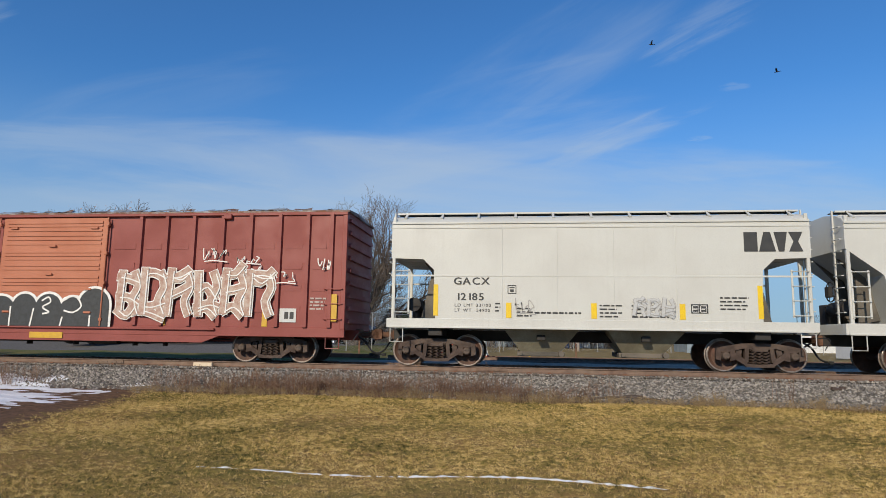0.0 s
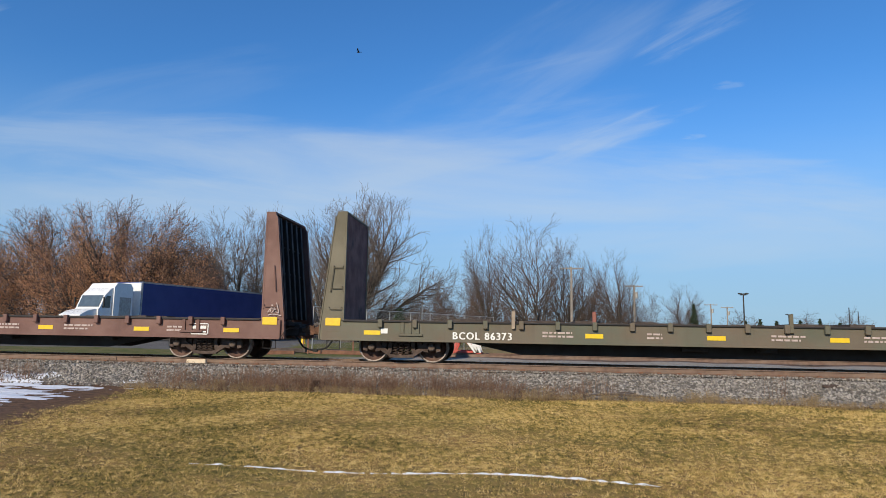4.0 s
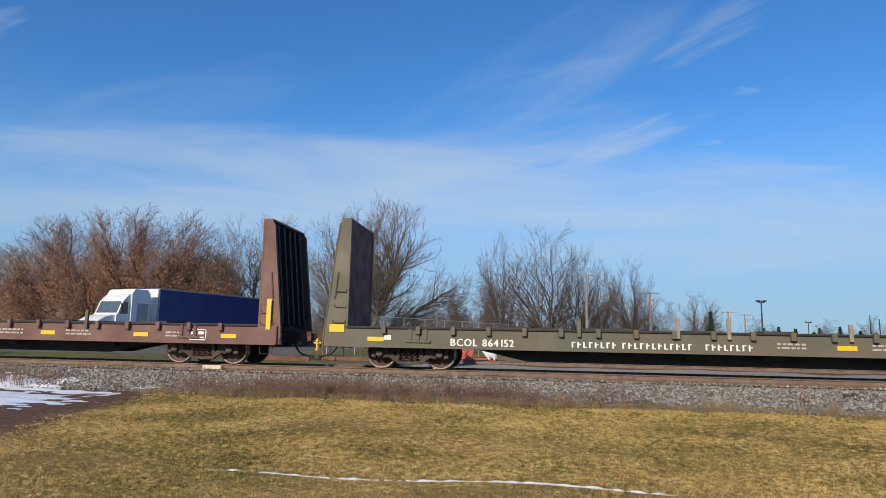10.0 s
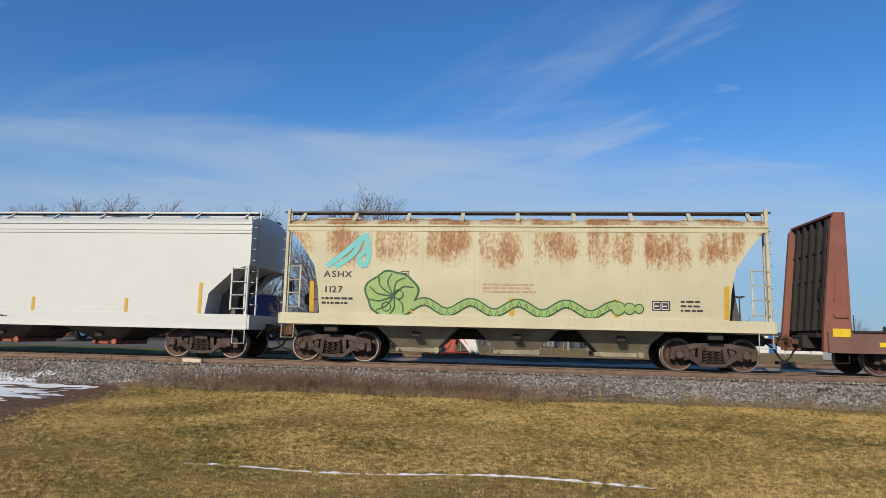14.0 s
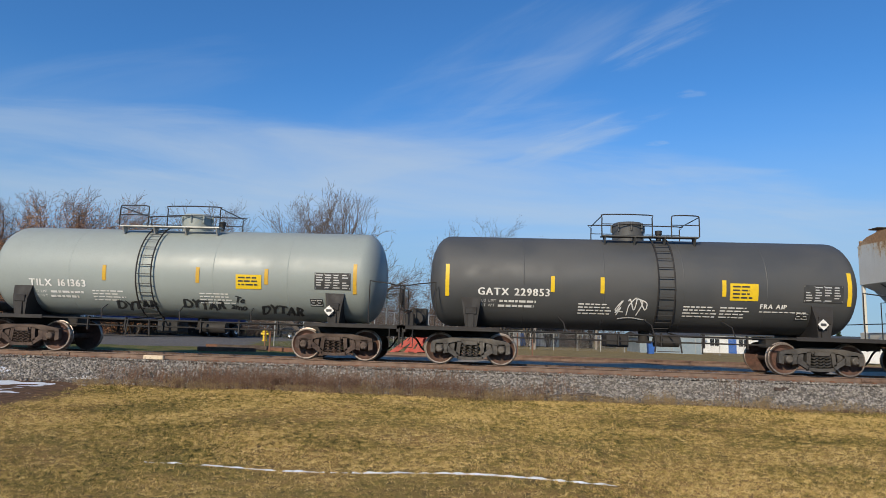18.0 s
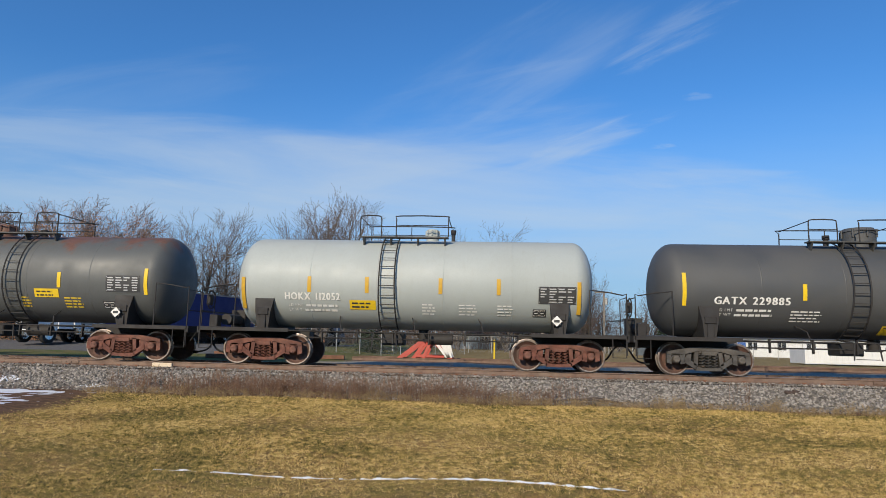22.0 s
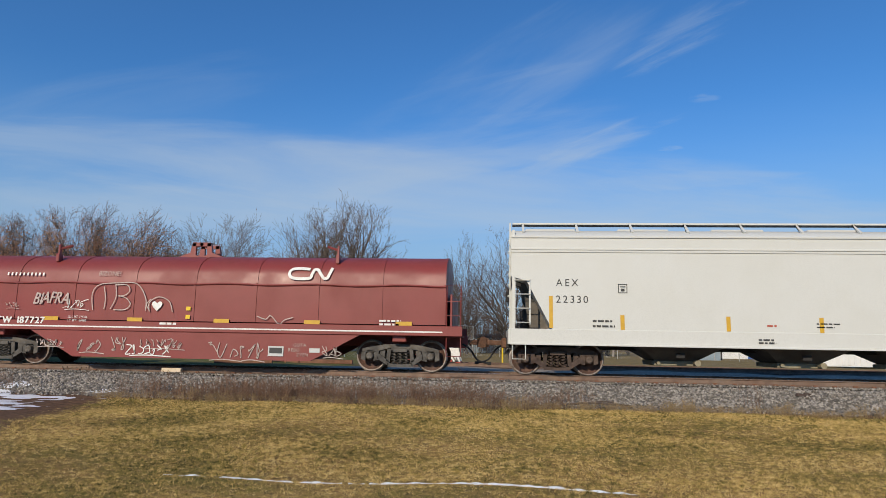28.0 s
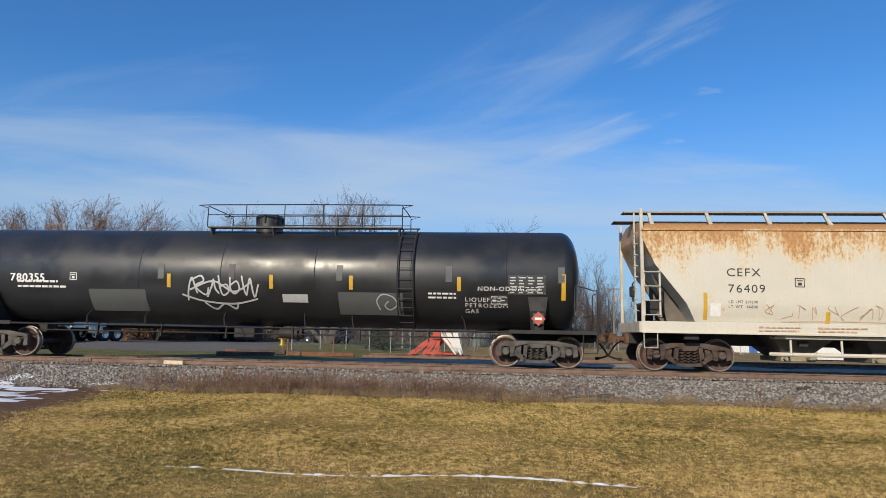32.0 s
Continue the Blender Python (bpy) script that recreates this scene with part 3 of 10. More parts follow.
def coupler_mesh():
    b = Build()
    b.cbox(-0.55, 0.12, -0.08, 0.08, 0.80, 0.95, 0.015)
    b.prism([(0.08, 0.74), (0.20, 0.72), (0.34, 0.74), (0.36, 0.86), (0.34, 1.0), (0.20, 1.03), (0.08, 0.99)], -0.13, 0.02)
    b.prism([(0.16, 0.76), (0.38, 0.76), (0.42, 0.86), (0.38, 0.98), (0.16, 0.98)], 0.02, 0.13)
    b.cbox(-0.62, -0.30, -0.24, 0.24, 0.72, 1.02, 0.03)
    b.cyl((0.26, 0.06, 0.70), (0.26, 0.06, 1.05), 0.03, n=8)
    return b.mesh("coupler", COUPLER)


def hose_mesh():
    b = Build()
    b.tube(smooth_line([(-0.35, -0.32, 0.82), (-0.12, -0.32, 0.66), (0.10, -0.28, 0.36), (0.42, -0.18, 0.26)], 4), 0.028, 7)
    b.cbox(0.38, 0.50, -0.22, -0.14, 0.22, 0.31, 0.01)
    return b.mesh("air_hose", HOSE)


def lever_mesh():
    b = Build()
    b.tube([(-0.25, -1.42, 0.62), (-0.10, -1.40, 0.86), (-0.05, -1.2, 0.93), (-0.05, -0.4, 0.93), (0.22, -0.1, 1.08)], 0.013, 5)
    return b.mesh("uncoupling_lever", BLACK)


GEAR = {k: f() for k, f in (("wheel", wheel_mesh), ("frame", frame_mesh), ("spring", spring_mesh), ("bearing", bearing_mesh), ("axle", axle_mesh),
                            ("bolster", bolster_mesh), ("coupler", coupler_mesh), ("hose", hose_mesh), ("lever", lever_mesh))}
CARS = []   # (car, where it stands at 0 s, half the truck spacing)
WHEELSETS = []


def paint_over(ob, material):
    ob.material_slots[0].link = "OBJECT"
    ob.material_slots[0].material = material
    return ob


def running_gear(car, where, half_tc, half_len, cast=None):
    """Trucks, wheelsets, couplers and hoses; half_len: from the middle to the striker."""
    CARS.append((car, where, half_tc))
    for s in (-1, 1):
        tr = part("truck", GEAR["bolster"], None, car, "cast-steel truck with coil springs", pose(s * half_tc, 0, 0))
        for q in (-1, 1):
            sf = part("side_frame", GEAR["frame"], None, tr, at=pose(0, q * 1.02, 0))
            sp = part("spring_nest", GEAR["spring"], None, tr, at=pose(0, q * 1.02, 0))
            for e in (-1, 1):
                br = part("bearing", GEAR["bearing"], None, tr, at=pose(e * 0.875, q * 1.02, WR, rz=0 if q < 0 else 180))
                if cast:
                    paint_over(br, cast)
            if cast:
                paint_over(sf, cast), paint_over(sp, cast)
        if cast:
            paint_over(tr, cast)
        for e in (-1, 1):
            ws = part("wheelset", GEAR["axle"], None, car, at=pose(s * half_tc + e * 0.875, 0, WR))
            for q in (-1, 1):
                part("wheel", GEAR["wheel"], None, ws, at=pose(0, q * 0.775, 0, rz=0 if q < 0 else 180))
            WHEELSETS.append((ws, where, s * half_tc + e * 0.875))
        flip = pose(s * half_len, 0, 0, rz=0 if s > 0 else 180)
        part("coupler", GEAR["coupler"], None, car, at=flip)
        part("air_hose", GEAR["hose"], None, car, at=flip)
        part("uncoupling_lever", GEAR["lever"], None, car, at=flip)


def brake_wheel(car, x, y, z, material):
    b = Build()
    n = 18
    b.tube([(x, y + 0.27 * math.cos(2 * math.pi * k / n), z + 0.27 * math.sin(2 * math.pi * k / n)) for k in range(n + 1)], 0.018, 5)
    for k in range(5):
        a = 2 * math.pi * k / 5
        b.tube([(x, y, z), (x, y + 0.27 * math.cos(a), z + 0.27 * math.sin(a))], 0.012, 4)
    b.cbox(x - 0.1, x + 0.02, y - 0.12, y + 0.12, z - 0.15, z + 0.15, 0.02)
    part("brake_wheel", b, material, car)


def ladder(car, x0, x1, y, z0, z1, step, material, name="ladder", r=0.014, rails=True, lean=0.0):
    b = Build()
    n = int((z1 - z0) / step)
    if rails:
        for x in (x0, x1):
            b.cbox(x - 0.025, x + 0.025, y - 0.012, y + 0.012, z0 - 0.05, z1 + 0.05, 0.004)
    for k in range(n + 1):
        z = z0 + (z1 - z0) * k / max(n, 1)
        b.tube([(x0, y, z), (x0, y - 0.05, z), (x1, y - 0.05, z), (x1, y, z)], r, 4)
    part(name, b, material, car)


# ---- covered hopper cars ----
def covered_hopper(where, label, hl, half_tc, paint, under, sill, cut, eave, top, spec):
    """hl: half the body's length; sill: its lower and upper height; cut: the end's outline (x, z) from the eave's side downwards;
    eave, top: heights of the side's upper edge and of the roof walk; spec: small settings."""
    car = thing("covered_hopper_car", label, "hopper car", "freight cars of the train")
    hw = spec.get("hw", 1.52)
    z0, z1 = sill
    bulge = spec.get("bulge", 0.0)
    levels = [(z1, hw - bulge)]
    for k in range(1, 17):
        z = z1 + (eave - z1) * k / 16
        levels.append((z, hw - bulge * (1 - math.sin(math.pi * 0.5 * min(1, k / spec.get("curve", 8)))) if bulge else hw))
    levels += [(eave + 0.10, hw - 0.10), (eave + 0.24, hw - 0.48), (eave + 0.34, 0.45)]

    def x_at(z):
        pts = [(hl, 9.0), *cut, (cut[-1][0], 0.0)]
        for (xa, za), (xb, zb) in zip(pts, pts[1:]):
            if zb <= z <= za:
                return xb + (xa - xb) * (z - zb) / max(1e-6, za - zb)
        return cut[-1][0]

    zs = sorted({z for z, _ in levels} | {z for _, z in cut if z1 < z < eave})

    def w_at(z):
        for (za, wa), (zb, wb) in zip(levels, levels[1:]):
            if za <= z <= zb:
                return wa + (wb - wa) * (z - za) / (zb - za)
        return levels[-1][1]
    b = Build()
    rings = []
    for z in zs:
        x, w = x_at(z), w_at(z)
        rings.append([(-x, -w, z), (x, -w, z), (x, w, z), (-x, w, z)])
    b.rings(rings)
    body = part("body", b, paint, car, "weathered steel car body")
    # weld seams and posts down the side
    for x in spec.get("seams", ()):
        q = Build()
        lo, hi = (z1 + 0.02, eave - 0.02)
        for k in range(6):
            za, zb = lo + (hi - lo) * k / 6, lo + (hi - lo) * (k + 1) / 6
            wa, wb = w_at(za), w_at(zb)
            q.add([(x - 0.012, -wa - 0.001, za), (x, -wa - 0.006, za), (x + 0.012, -wa - 0.001, za), (x - 0.012, -wb - 0.001, zb), (x, -wb - 0.006, zb), (x + 0.012, -wb - 0.001, zb)], [(0, 1, 4, 3), (1, 2, 5, 4)])
        part("seam", q, paint, body)
    # top chord ridges
    for z, o in spec.get("chords", ((eave - 0.02, 0.03), (eave - 0.16, 0.012))):
        q = Build()
        for s in (-1, 1):
            q.cbox(-hl, hl, s * (w_at(z) + o / 2) - o / 2 - 0.004, s * (w_at(z) + o / 2) + o / 2, z - 0.025, z + 0.025, 0.004)
        part("top_chord", q, paint, car)
    # side sills over the whole length, centre sill, bolsters
    end = spec.get("end", hl + 0.05)
    for s in (-1, 1):
        q = Build()
        ya, yb = sorted((s * (hw + 0.015), s * (hw - 0.10)))
        q.cbox(-end, end, ya, yb, z0, z1 + 0.01, 0.008)
        q.cbox(-end, end, min(ya, s * (hw + 0.06)), max(yb, s * (hw - 0.1)), z0 - 0.03, z0 + 0.02, 0.006)
        part("side_sill", q, spec.get("sill_paint", paint), car)
    q = Build()
    q.cbox(-end - 0.1, end + 0.1, -0.25, 0.25, 0.72, 1.04, 0.02)
    for s in (-1, 1):
        q.cbox(s * half_tc - 0.2, s * half_tc + 0.2, -hw + 0.1, hw - 0.1, 0.86, z0 + 0.15, 0.02)
        part("end_sill", Build().cbox(s * end - 0.06, s * end + 0.06, -hw + 0.004, hw - 0.004, z0 - 0.02, z1, 0.01), spec.get("end_paint", paint), car)
    part("underframe", q, spec.get("frame_paint", BLACK), car)
    # bays
    nb, span = spec.get("bays", 3), spec.get("bay_span", half_tc * 0.72)
    wid = spec.get("bay_w", 2 * span / nb)
    for k in range(nb):
        cx = -span + span / nb + 2 * span * k / nb
        q = Build()
        t, o = wid * 0.5, spec.get("outlet", 0.42)
        zb = 0.42
        q.rings([[(cx - o, -0.62, zb), (cx + o, -0.62, zb), (cx + o, 0.62, zb), (cx - o, 0.62, zb)],
                 [(cx - t, -hw + 0.16, z0 + 0.05), (cx + t, -hw + 0.16, z0 + 0.05), (cx + t, hw - 0.16, z0 + 0.05), (cx - t, hw - 0.16, z0 + 0.05)]])
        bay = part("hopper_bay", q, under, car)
        q = Build()
        q.cbox(cx - o - 0.12, cx + o + 0.12, -0.72, 0.72, zb - 0.10, zb + 0.03, 0.015)
        q.cyl((cx - o - 0.02, -0.85, zb - 0.03), (cx - o - 0.02, 0.85, zb - 0.03), 0.05, n=8)
        q.cyl((cx + o + 0.02, -0.95, zb - 0.02), (cx + o + 0.02, -0.7, zb - 0.02), 0.085, n=10)
        part("outlet_gate", q, spec.get("gate", GALV), bay)
        q = Build()
        q.cbox(cx - 0.12, cx + 0.12, -hw + 0.34, -hw + 0.44, z0 - 0.33, z0 - 0.18, 0.015)
        part("vibrator_bracket", q, BLACK, bay)
    if spec.get("pipes"):
        q = Build()
        xs = half_tc * 0.72
        for z, y in ((0.52, -1.32), (0.98, -1.40)):
            q.tube([(-xs, y + 0.3, z), (-xs + 0.25, y, z), (xs - 0.25, y, z), (xs, y + 0.3, z)], 0.055, 8)
        for k in range(9):
            x = -xs + 0.4 + (2 * xs - 0.8) * k / 8
            q.cyl((x, -1.36, 0.50), (x, -1.36, z0), 0.03, n=6)
        part("unloading_pipe", q, spec.get("pipe_paint", paint), car)
    # roof walk with its brackets, hatches
    over, half = spec.get("over", -0.05), spec.get("bracket", 0.035)
    for s in (-1, 1):
        q = Build()
        q.cbox(-hl - over, hl + over, s * 0.98 - 0.03, s * 0.98 + 0.03, top - 0.05, top, 0.006)
        part("roof_walk_edge", q, spec.get("walk_paint", paint), car)
        q = Build()
        q.box(-hl - over, hl + over, min(s * 0.55, s * 0.95), max(s * 0.55, s * 0.95), top - 0.035, top - 0.015)
        part("roof_walk", q, GRATE, car)
        for k in range(spec.get("brackets", 9)):
            x = -hl + 0.35 + (2 * hl - 0.7) * k / (spec.get("brackets", 9) - 1)
            q = Build()
            q.prism([(s * 1.0, top), (s * 1.0, top - 0.05), (s * (hw - 0.20), eave + 0.10), (s * (hw - 0.14), eave + 0.16), (s * 0.92, top)], x - half, x + half, "x")
            part("walk_bracket", q, spec.get("end_paint", paint), car)
    for k in range(spec.get("hatches", 6)):
        x = -hl + 1.2 + (2 * hl - 2.4) * k / (spec.get("hatches", 6) - 1)
        q = Build()
        q.cbox(x - 0.75, x + 0.75, -0.35, 0.35, eave + 0.30, min(top + 0.02, eave + 0.42), 0.03)
        part("hatch_cover", q, spec.get("hatch_paint", paint), car)
    # ends: platform, corner posts, ladders, braces
    ec = spec.get("end_paint", paint)
    frame_out = over > 0.1
    post = hl - 0.02 if frame_out else hl - 0.07
    for s in (-1, 1):
        xe = s * end
        q = Build()
        q.box(min(xe, s * cut[-1][0]), max(xe, s * cut[-1][0]), -hw + 0.02, hw - 0.02, z1 - 0.06, z1 - 0.02)
        part("end_platform", q, GRATE, car)
        for y in (-hw + 0.05, hw - 0.05):
            q = Build()
            q.cbox(s * post - 0.045, s * post + 0.045, y - 0.045, y + 0.045, z1, (top - 0.02 if frame_out else eave + 0.18), 0.01)
            part("corner_post", q, ec, car)
        ladder(car, *sorted((s * (post - 0.03), s * (post - 0.45))), -hw - 0.01, z1 + 0.18, z1 + 1.35, 0.38, ec, "side_ladder")
        q = Build()
        for k in range(8):
            z = z1 + 0.3 + k * (eave - z1 - 0.1) / 8
            q.tube([(s * (post + 0.09), -hw + 0.12, z), (s * (post + 0.15), -hw + 0.12, z), (s * (post + 0.15), -hw + 0.55, z), (s * (post + 0.09), -hw + 0.55, z)], 0.013, 4)
        q.cbox(s * (post + 0.09) - 0.02, s * (post + 0.09) + 0.02, -hw + 0.52, -hw + 0.58, z1, top, 0.005)
        part("end_ladder", q, ec, car)
        q = Build()
        q.tube([(s * (end - 0.42), -hw, z0), (s * (end - 0.42), -hw, z0 - 0.42), (s * (end - 0.06), -hw, z0 - 0.42), (s * (end - 0.06), -hw, z0)], 0.016, 5)
        part("step", q, ec, car)
        # webs that carry the slope sheet, and the sheet between them
        low = [(x, z) for x, z in cut if z <= 3.4]
        inner_x, reach = low[-1][0], 0.55
        web = [(s * (x - 0.03), z) for x, z in low] + [(s * (inner_x + reach), z1)] + [(s * min(x + reach * (0.15 + 0.85 * (low[0][1] - z) / max(0.2, low[0][1] - low[-1][1])), hl - 0.02), z) for x, z in low[-2:0:-1]]
        for y in (-0.62, 0.58):
            # webs default to the dark bay tone, whatever the end paint is
            part("end_web", Build().prism(web if s < 0 else web[::-1], y, y + 0.04), spec.get("web_paint", DARK_BAY), car)
    q = Build()
    q.cyl((-end + 0.55, -0.5, z1 + 0.45), (-end + 0.55, 0.45, z1 + 0.45), 0.21, n=14)
    q.cbox(-end + 0.35, -end + 0.8, 0.5, 0.9, z1, z1 + 0.6, 0.02)
    part("brake_cylinder", q, BLACK, car)
    brake_wheel(car, -end - 0.02, -0.7, 2.2, spec.get("frame_paint", BLACK))
    running_gear(car, where, half_tc, spec.get("strike", end + 0.1), spec.get("cast"))
    return car, lambda x, z: (x, -w_at(max(z, z1)) - 0.010, z)


# ---- tank cars ----
def tank_car(where, label, tl, half_tc, paint, r, zc, spec):
    """tl: half the tank's length; r, zc: its radius and the height of its axis."""
    car = thing("tank_car", label, "tank car", "freight cars of the train")
    n, cr = 48, spec.get("crown", 0.52)
    prof = [(-tl, 0.0)]
    for k in range(1, 9):
        a = math.pi / 2 * k / 8
        prof.append((-tl + cr * (1 - math.cos(a)), r * math.sin(a) ** spec.get("blunt", 0.72)))
    sag = spec.get("sag", 0.0)
    mids = [(-0.5, r), (-0.05, r), (0.05, r), (0.5, r)] if sag else []
    prof += mids + [(-x, q) for x, q in reversed(prof)]
    b = Build()
    rings = []
    for x, q in prof:
        q = max(q, 0.01)
        dz = -sag * max(0.0, 1 - abs(x) / tl)
        rings.append([(x, q * math.cos(2 * math.pi * k / n), zc + dz + q * math.sin(2 * math.pi * k / n)) for k in range(n)])
    b.rings(rings)
    tank = part("tank", b, paint, car, spec.get("tank_label", ""))
    for x in spec.get("seams", (-tl * 0.55, -tl * 0.18, tl * 0.18, tl * 0.55)):
        q = Build()
        dz = -sag * max(0.0, 1 - abs(x) / tl)
        q.rings([[(x + dx, (r + o) * math.cos(2 * math.pi * k / n), zc + dz + (r + o) * math.sin(2 * math.pi * k / n)) for k in range(n)]
                 for dx, o in ((-0.014, 0.0005), (0, 0.006), (0.014, 0.0005))], close=False)
        part("weld_seam", q, paint, tank)
    fp = spec.get("frame_paint", BLACK)
    end = spec.get("end", tl + 0.35)
    for s in (-1, 1):
        q = Build()
        q.cbox(*sorted((s * (half_tc - 1.1), s * (end + 0.05))), -0.26, 0.26, 0.72, 1.02, 0.02)
        part("stub_sill", q, fp, car)
        q = Build()
        q.rings([[(s * half_tc - 0.28, -r * 0.93, zc - 0.55), (s * half_tc + 0.28, -r * 0.93, zc - 0.55), (s * half_tc + 0.28, r * 0.93, zc - 0.55), (s * half_tc - 0.28, r * 0.93, zc - 0.55)],
                 [(s * half_tc - 0.22, -r * 1.0, zc - 0.95), (s * half_tc + 0.22, -r * 1.0, zc - 0.95), (s * half_tc + 0.22, r * 1.0, zc - 0.95), (s * half_tc - 0.22, r * 1.0, zc - 0.95)],
                 [(s * half_tc - 0.15, -1.30, 0.98), (s * half_tc + 0.15, -1.30, 0.98), (s * half_tc + 0.15, 1.30, 0.98), (s * half_tc - 0.15, 1.30, 0.98)]])
        part("saddle", q, fp, car)
        for y in (-1.32, 1.32):
            q = Build()
            q.cbox(s * half_tc - 0.09, s * half_tc + 0.09, y - 0.05, y + 0.05, 0.98, 1.55, 0.012)
            q.cbox(s * half_tc - 0.16, s * half_tc + 0.16, y - 0.07, y + 0.07, 1.42, 1.62, 0.015)
            part("bolster_post", q, fp, car)
        q = Build()
        q.box(*sorted((s * (half_tc - 0.75), s * end)), -1.42, 1.42, 1.0, 1.035)
        part("end_platform", q, GRATE, car)
        q = Build()
        q.cbox(*sorted((s * (half_tc - 0.8), s * end)), -1.45, -1.41, 0.94, 1.05, 0.006)
        q.cbox(*sorted((s * (half_tc - 0.8), s * end)), 1.41, 1.45, 0.94, 1.05, 0.006)
        q.cbox(s * end - 0.04, s * end + 0.04, -1.45, 1.45, 0.86, 1.05, 0.008)
        part("platform_edge", q, spec.get("edge_paint", fp), car)
        # railings at the end
        q = Build()
        h = 2.15
        q.tube(smooth_line([(s * (end - 0.03), -1.42, 0.5), (s * (end - 0.03), -1.42, h - 0.1), (s * (end - 0.12), -1.42, h), (s * (tl - 0.15), -1.42, h + 0.12), (s * (tl - 0.25), -1.42, h), (s * (tl - 0.25), -1.42, 1.05)], 2), 0.017, 6)
        q.tube([(s * (end - 0.02), -1.42, 1.5), (s * (end - 0.02), 1.42, 1.5)], 0.015, 5)
        q.tube([(s * (end - 0.02), -1.42, h - 0.06), (s * (end - 0.02), -0.5, h - 0.06), (s * (end - 0.02), -0.5, 1.04)], 0.015, 5)
        part("end_railing", q, spec.get("rail_paint", fp), car)
        q = Build()
        q.tube([(s * (end - 0.05), -1.44, 0.98), (s * (end - 0.05), -1.44, 0.44), (s * (end - 0.42), -1.44, 0.44), (s * (end - 0.42), -1.44, 0.98)], 0.016, 5)
        part("step", q, fp, car)
    q = Build()
    q.cyl((-end + 0.45, -0.6, 1.28), (-end + 0.45, 0.3, 1.28), 0.17, n=12)
    q.cbox(-end + 0.2, -end + 0.65, 0.4, 0.9, 1.04, 1.6, 0.02)
    q.cbox(-end + 0.15, -end + 0.4, -1.1, -0.8, 1.04, 1.4, 0.02)
    part("brake_valve", q, spec.get("valve_paint", fp), car)
    brake_wheel(car, -end + 0.02, -0.75, 1.85, fp)
    # side rail with hangers, under gear
    q = Build()
    for s in (-1, 1):
        q.tube([(-half_tc + 0.7, s * 1.42, 0.98), (half_tc - 0.7, s * 1.42, 0.98)], 0.02, 6)
    part("side_handrail", q, spec.get("rail_paint", fp), car)
    for x in spec.get("hangers", (-half_tc * 0.45, half_tc * 0.05, half_tc * 0.5)):
        q = Build()
        q.tube([(x, -1.42, 0.97), (x - 0.06, -1.36, 1.25), (x - 0.16, -math.sqrt(max(0.01, r * r - (1.42 - zc + 0.0) ** 2)) - 0.01, 1.42)], 0.016, 5)
        part("rail_hanger", q, spec.get("rail_paint", fp), car)
    q = Build()
    q.tube([(-half_tc + 0.8, -0.75, 0.80), (half_tc - 0.8, -0.75, 0.80)], 0.022, 6)
    for k in range(6):
        x = -half_tc * 0.62 + half_tc * 1.24 * k / 5
        q.cbox(x - 0.02, x + 0.02, -0.8, -0.7, 0.66, 1.05, 0.005)
    q.cbox(-0.9, -0.25, -0.5, 0.2, 0.62, 0.98, 0.03)
    q.cyl((0.5, -0.35, 0.82), (1.2, -0.35, 0.82), 0.16, n=12)
    part("brake_rigging", q, BLACK, car)
    q = Build()
    q.cyl((0.3, 0, zc - r - 0.28), (0.3, 0, zc - r + 0.1), 0.16, n=14)
    q.cyl((0.3, 0, zc - r - 0.34), (0.3, 0, zc - r - 0.28), 0.22, n=14)
    part("bottom_outlet", q, fp, car)
    # climbing ladder up the shell
    lx = spec.get("ladder", 0.0)
    q = Build()
    path = []
    a0, a1 = math.asin(max(-1, min(1, (1.05 - zc) / (r + 0.12)))), radians(82)
    for k in range(15):
        a = a0 + (a1 - a0) * k / 14
        path.append((-(r + 0.10) * math.cos(a), zc + (r + 0.10) * math.sin(a)))
    flare = spec.get("flare", 0.10)
    for s in (-1, 1):
        pts = [(lx + s * (0.26 + flare), -1.48, 0.52), (lx + s * (0.24 + flare * 0.7), -1.46, 0.98)] + [(lx + s * (0.22 + flare * max(0, 0.3 - 0.04 * k)), y, z) for k, (y, z) in enumerate(path)]
        q.tube(pts, 0.022, 5)
    for k in range(0, 15):
        y, z = path[k]
        q.tube([(lx - 0.22, y, z), (lx + 0.22, y, z)], 0.014, 4)
    for z in (0.55, 0.80):
        q.tube([(lx - 0.30, -1.48, z), (lx + 0.30, -1.48, z)], 0.014, 4)
    part("ladder", q, spec.get("ladder_paint", fp), car)
    # top platforms with railings and fittings
    for (xa, xb, zr, fittings) in spec.get("platforms", ()):
        dz = zc + r - sag * max(0.0, 1 - abs((xa + xb) / 2) / tl)
        q = Build()
        for y0 in (-0.92, 0.62):
            q.box(xa, xb, y0, y0 + 0.30, dz - 0.02, dz + 0.015)
        for k in range(4):
            x = xa + 0.1 + (xb - xa - 0.2) * k / 3
            q.prism([(-0.92, dz - 0.02), (-0.6, dz - 0.02), (-0.75, dz - 0.30)], x - 0.02, x + 0.02, "x")
        part("top_platform", q, spec.get("plat_paint", GRATE), car)
        q = Build()
        rp = spec.get("rail_paint", fp)
        h = dz + zr
        gap = spec.get("gate")
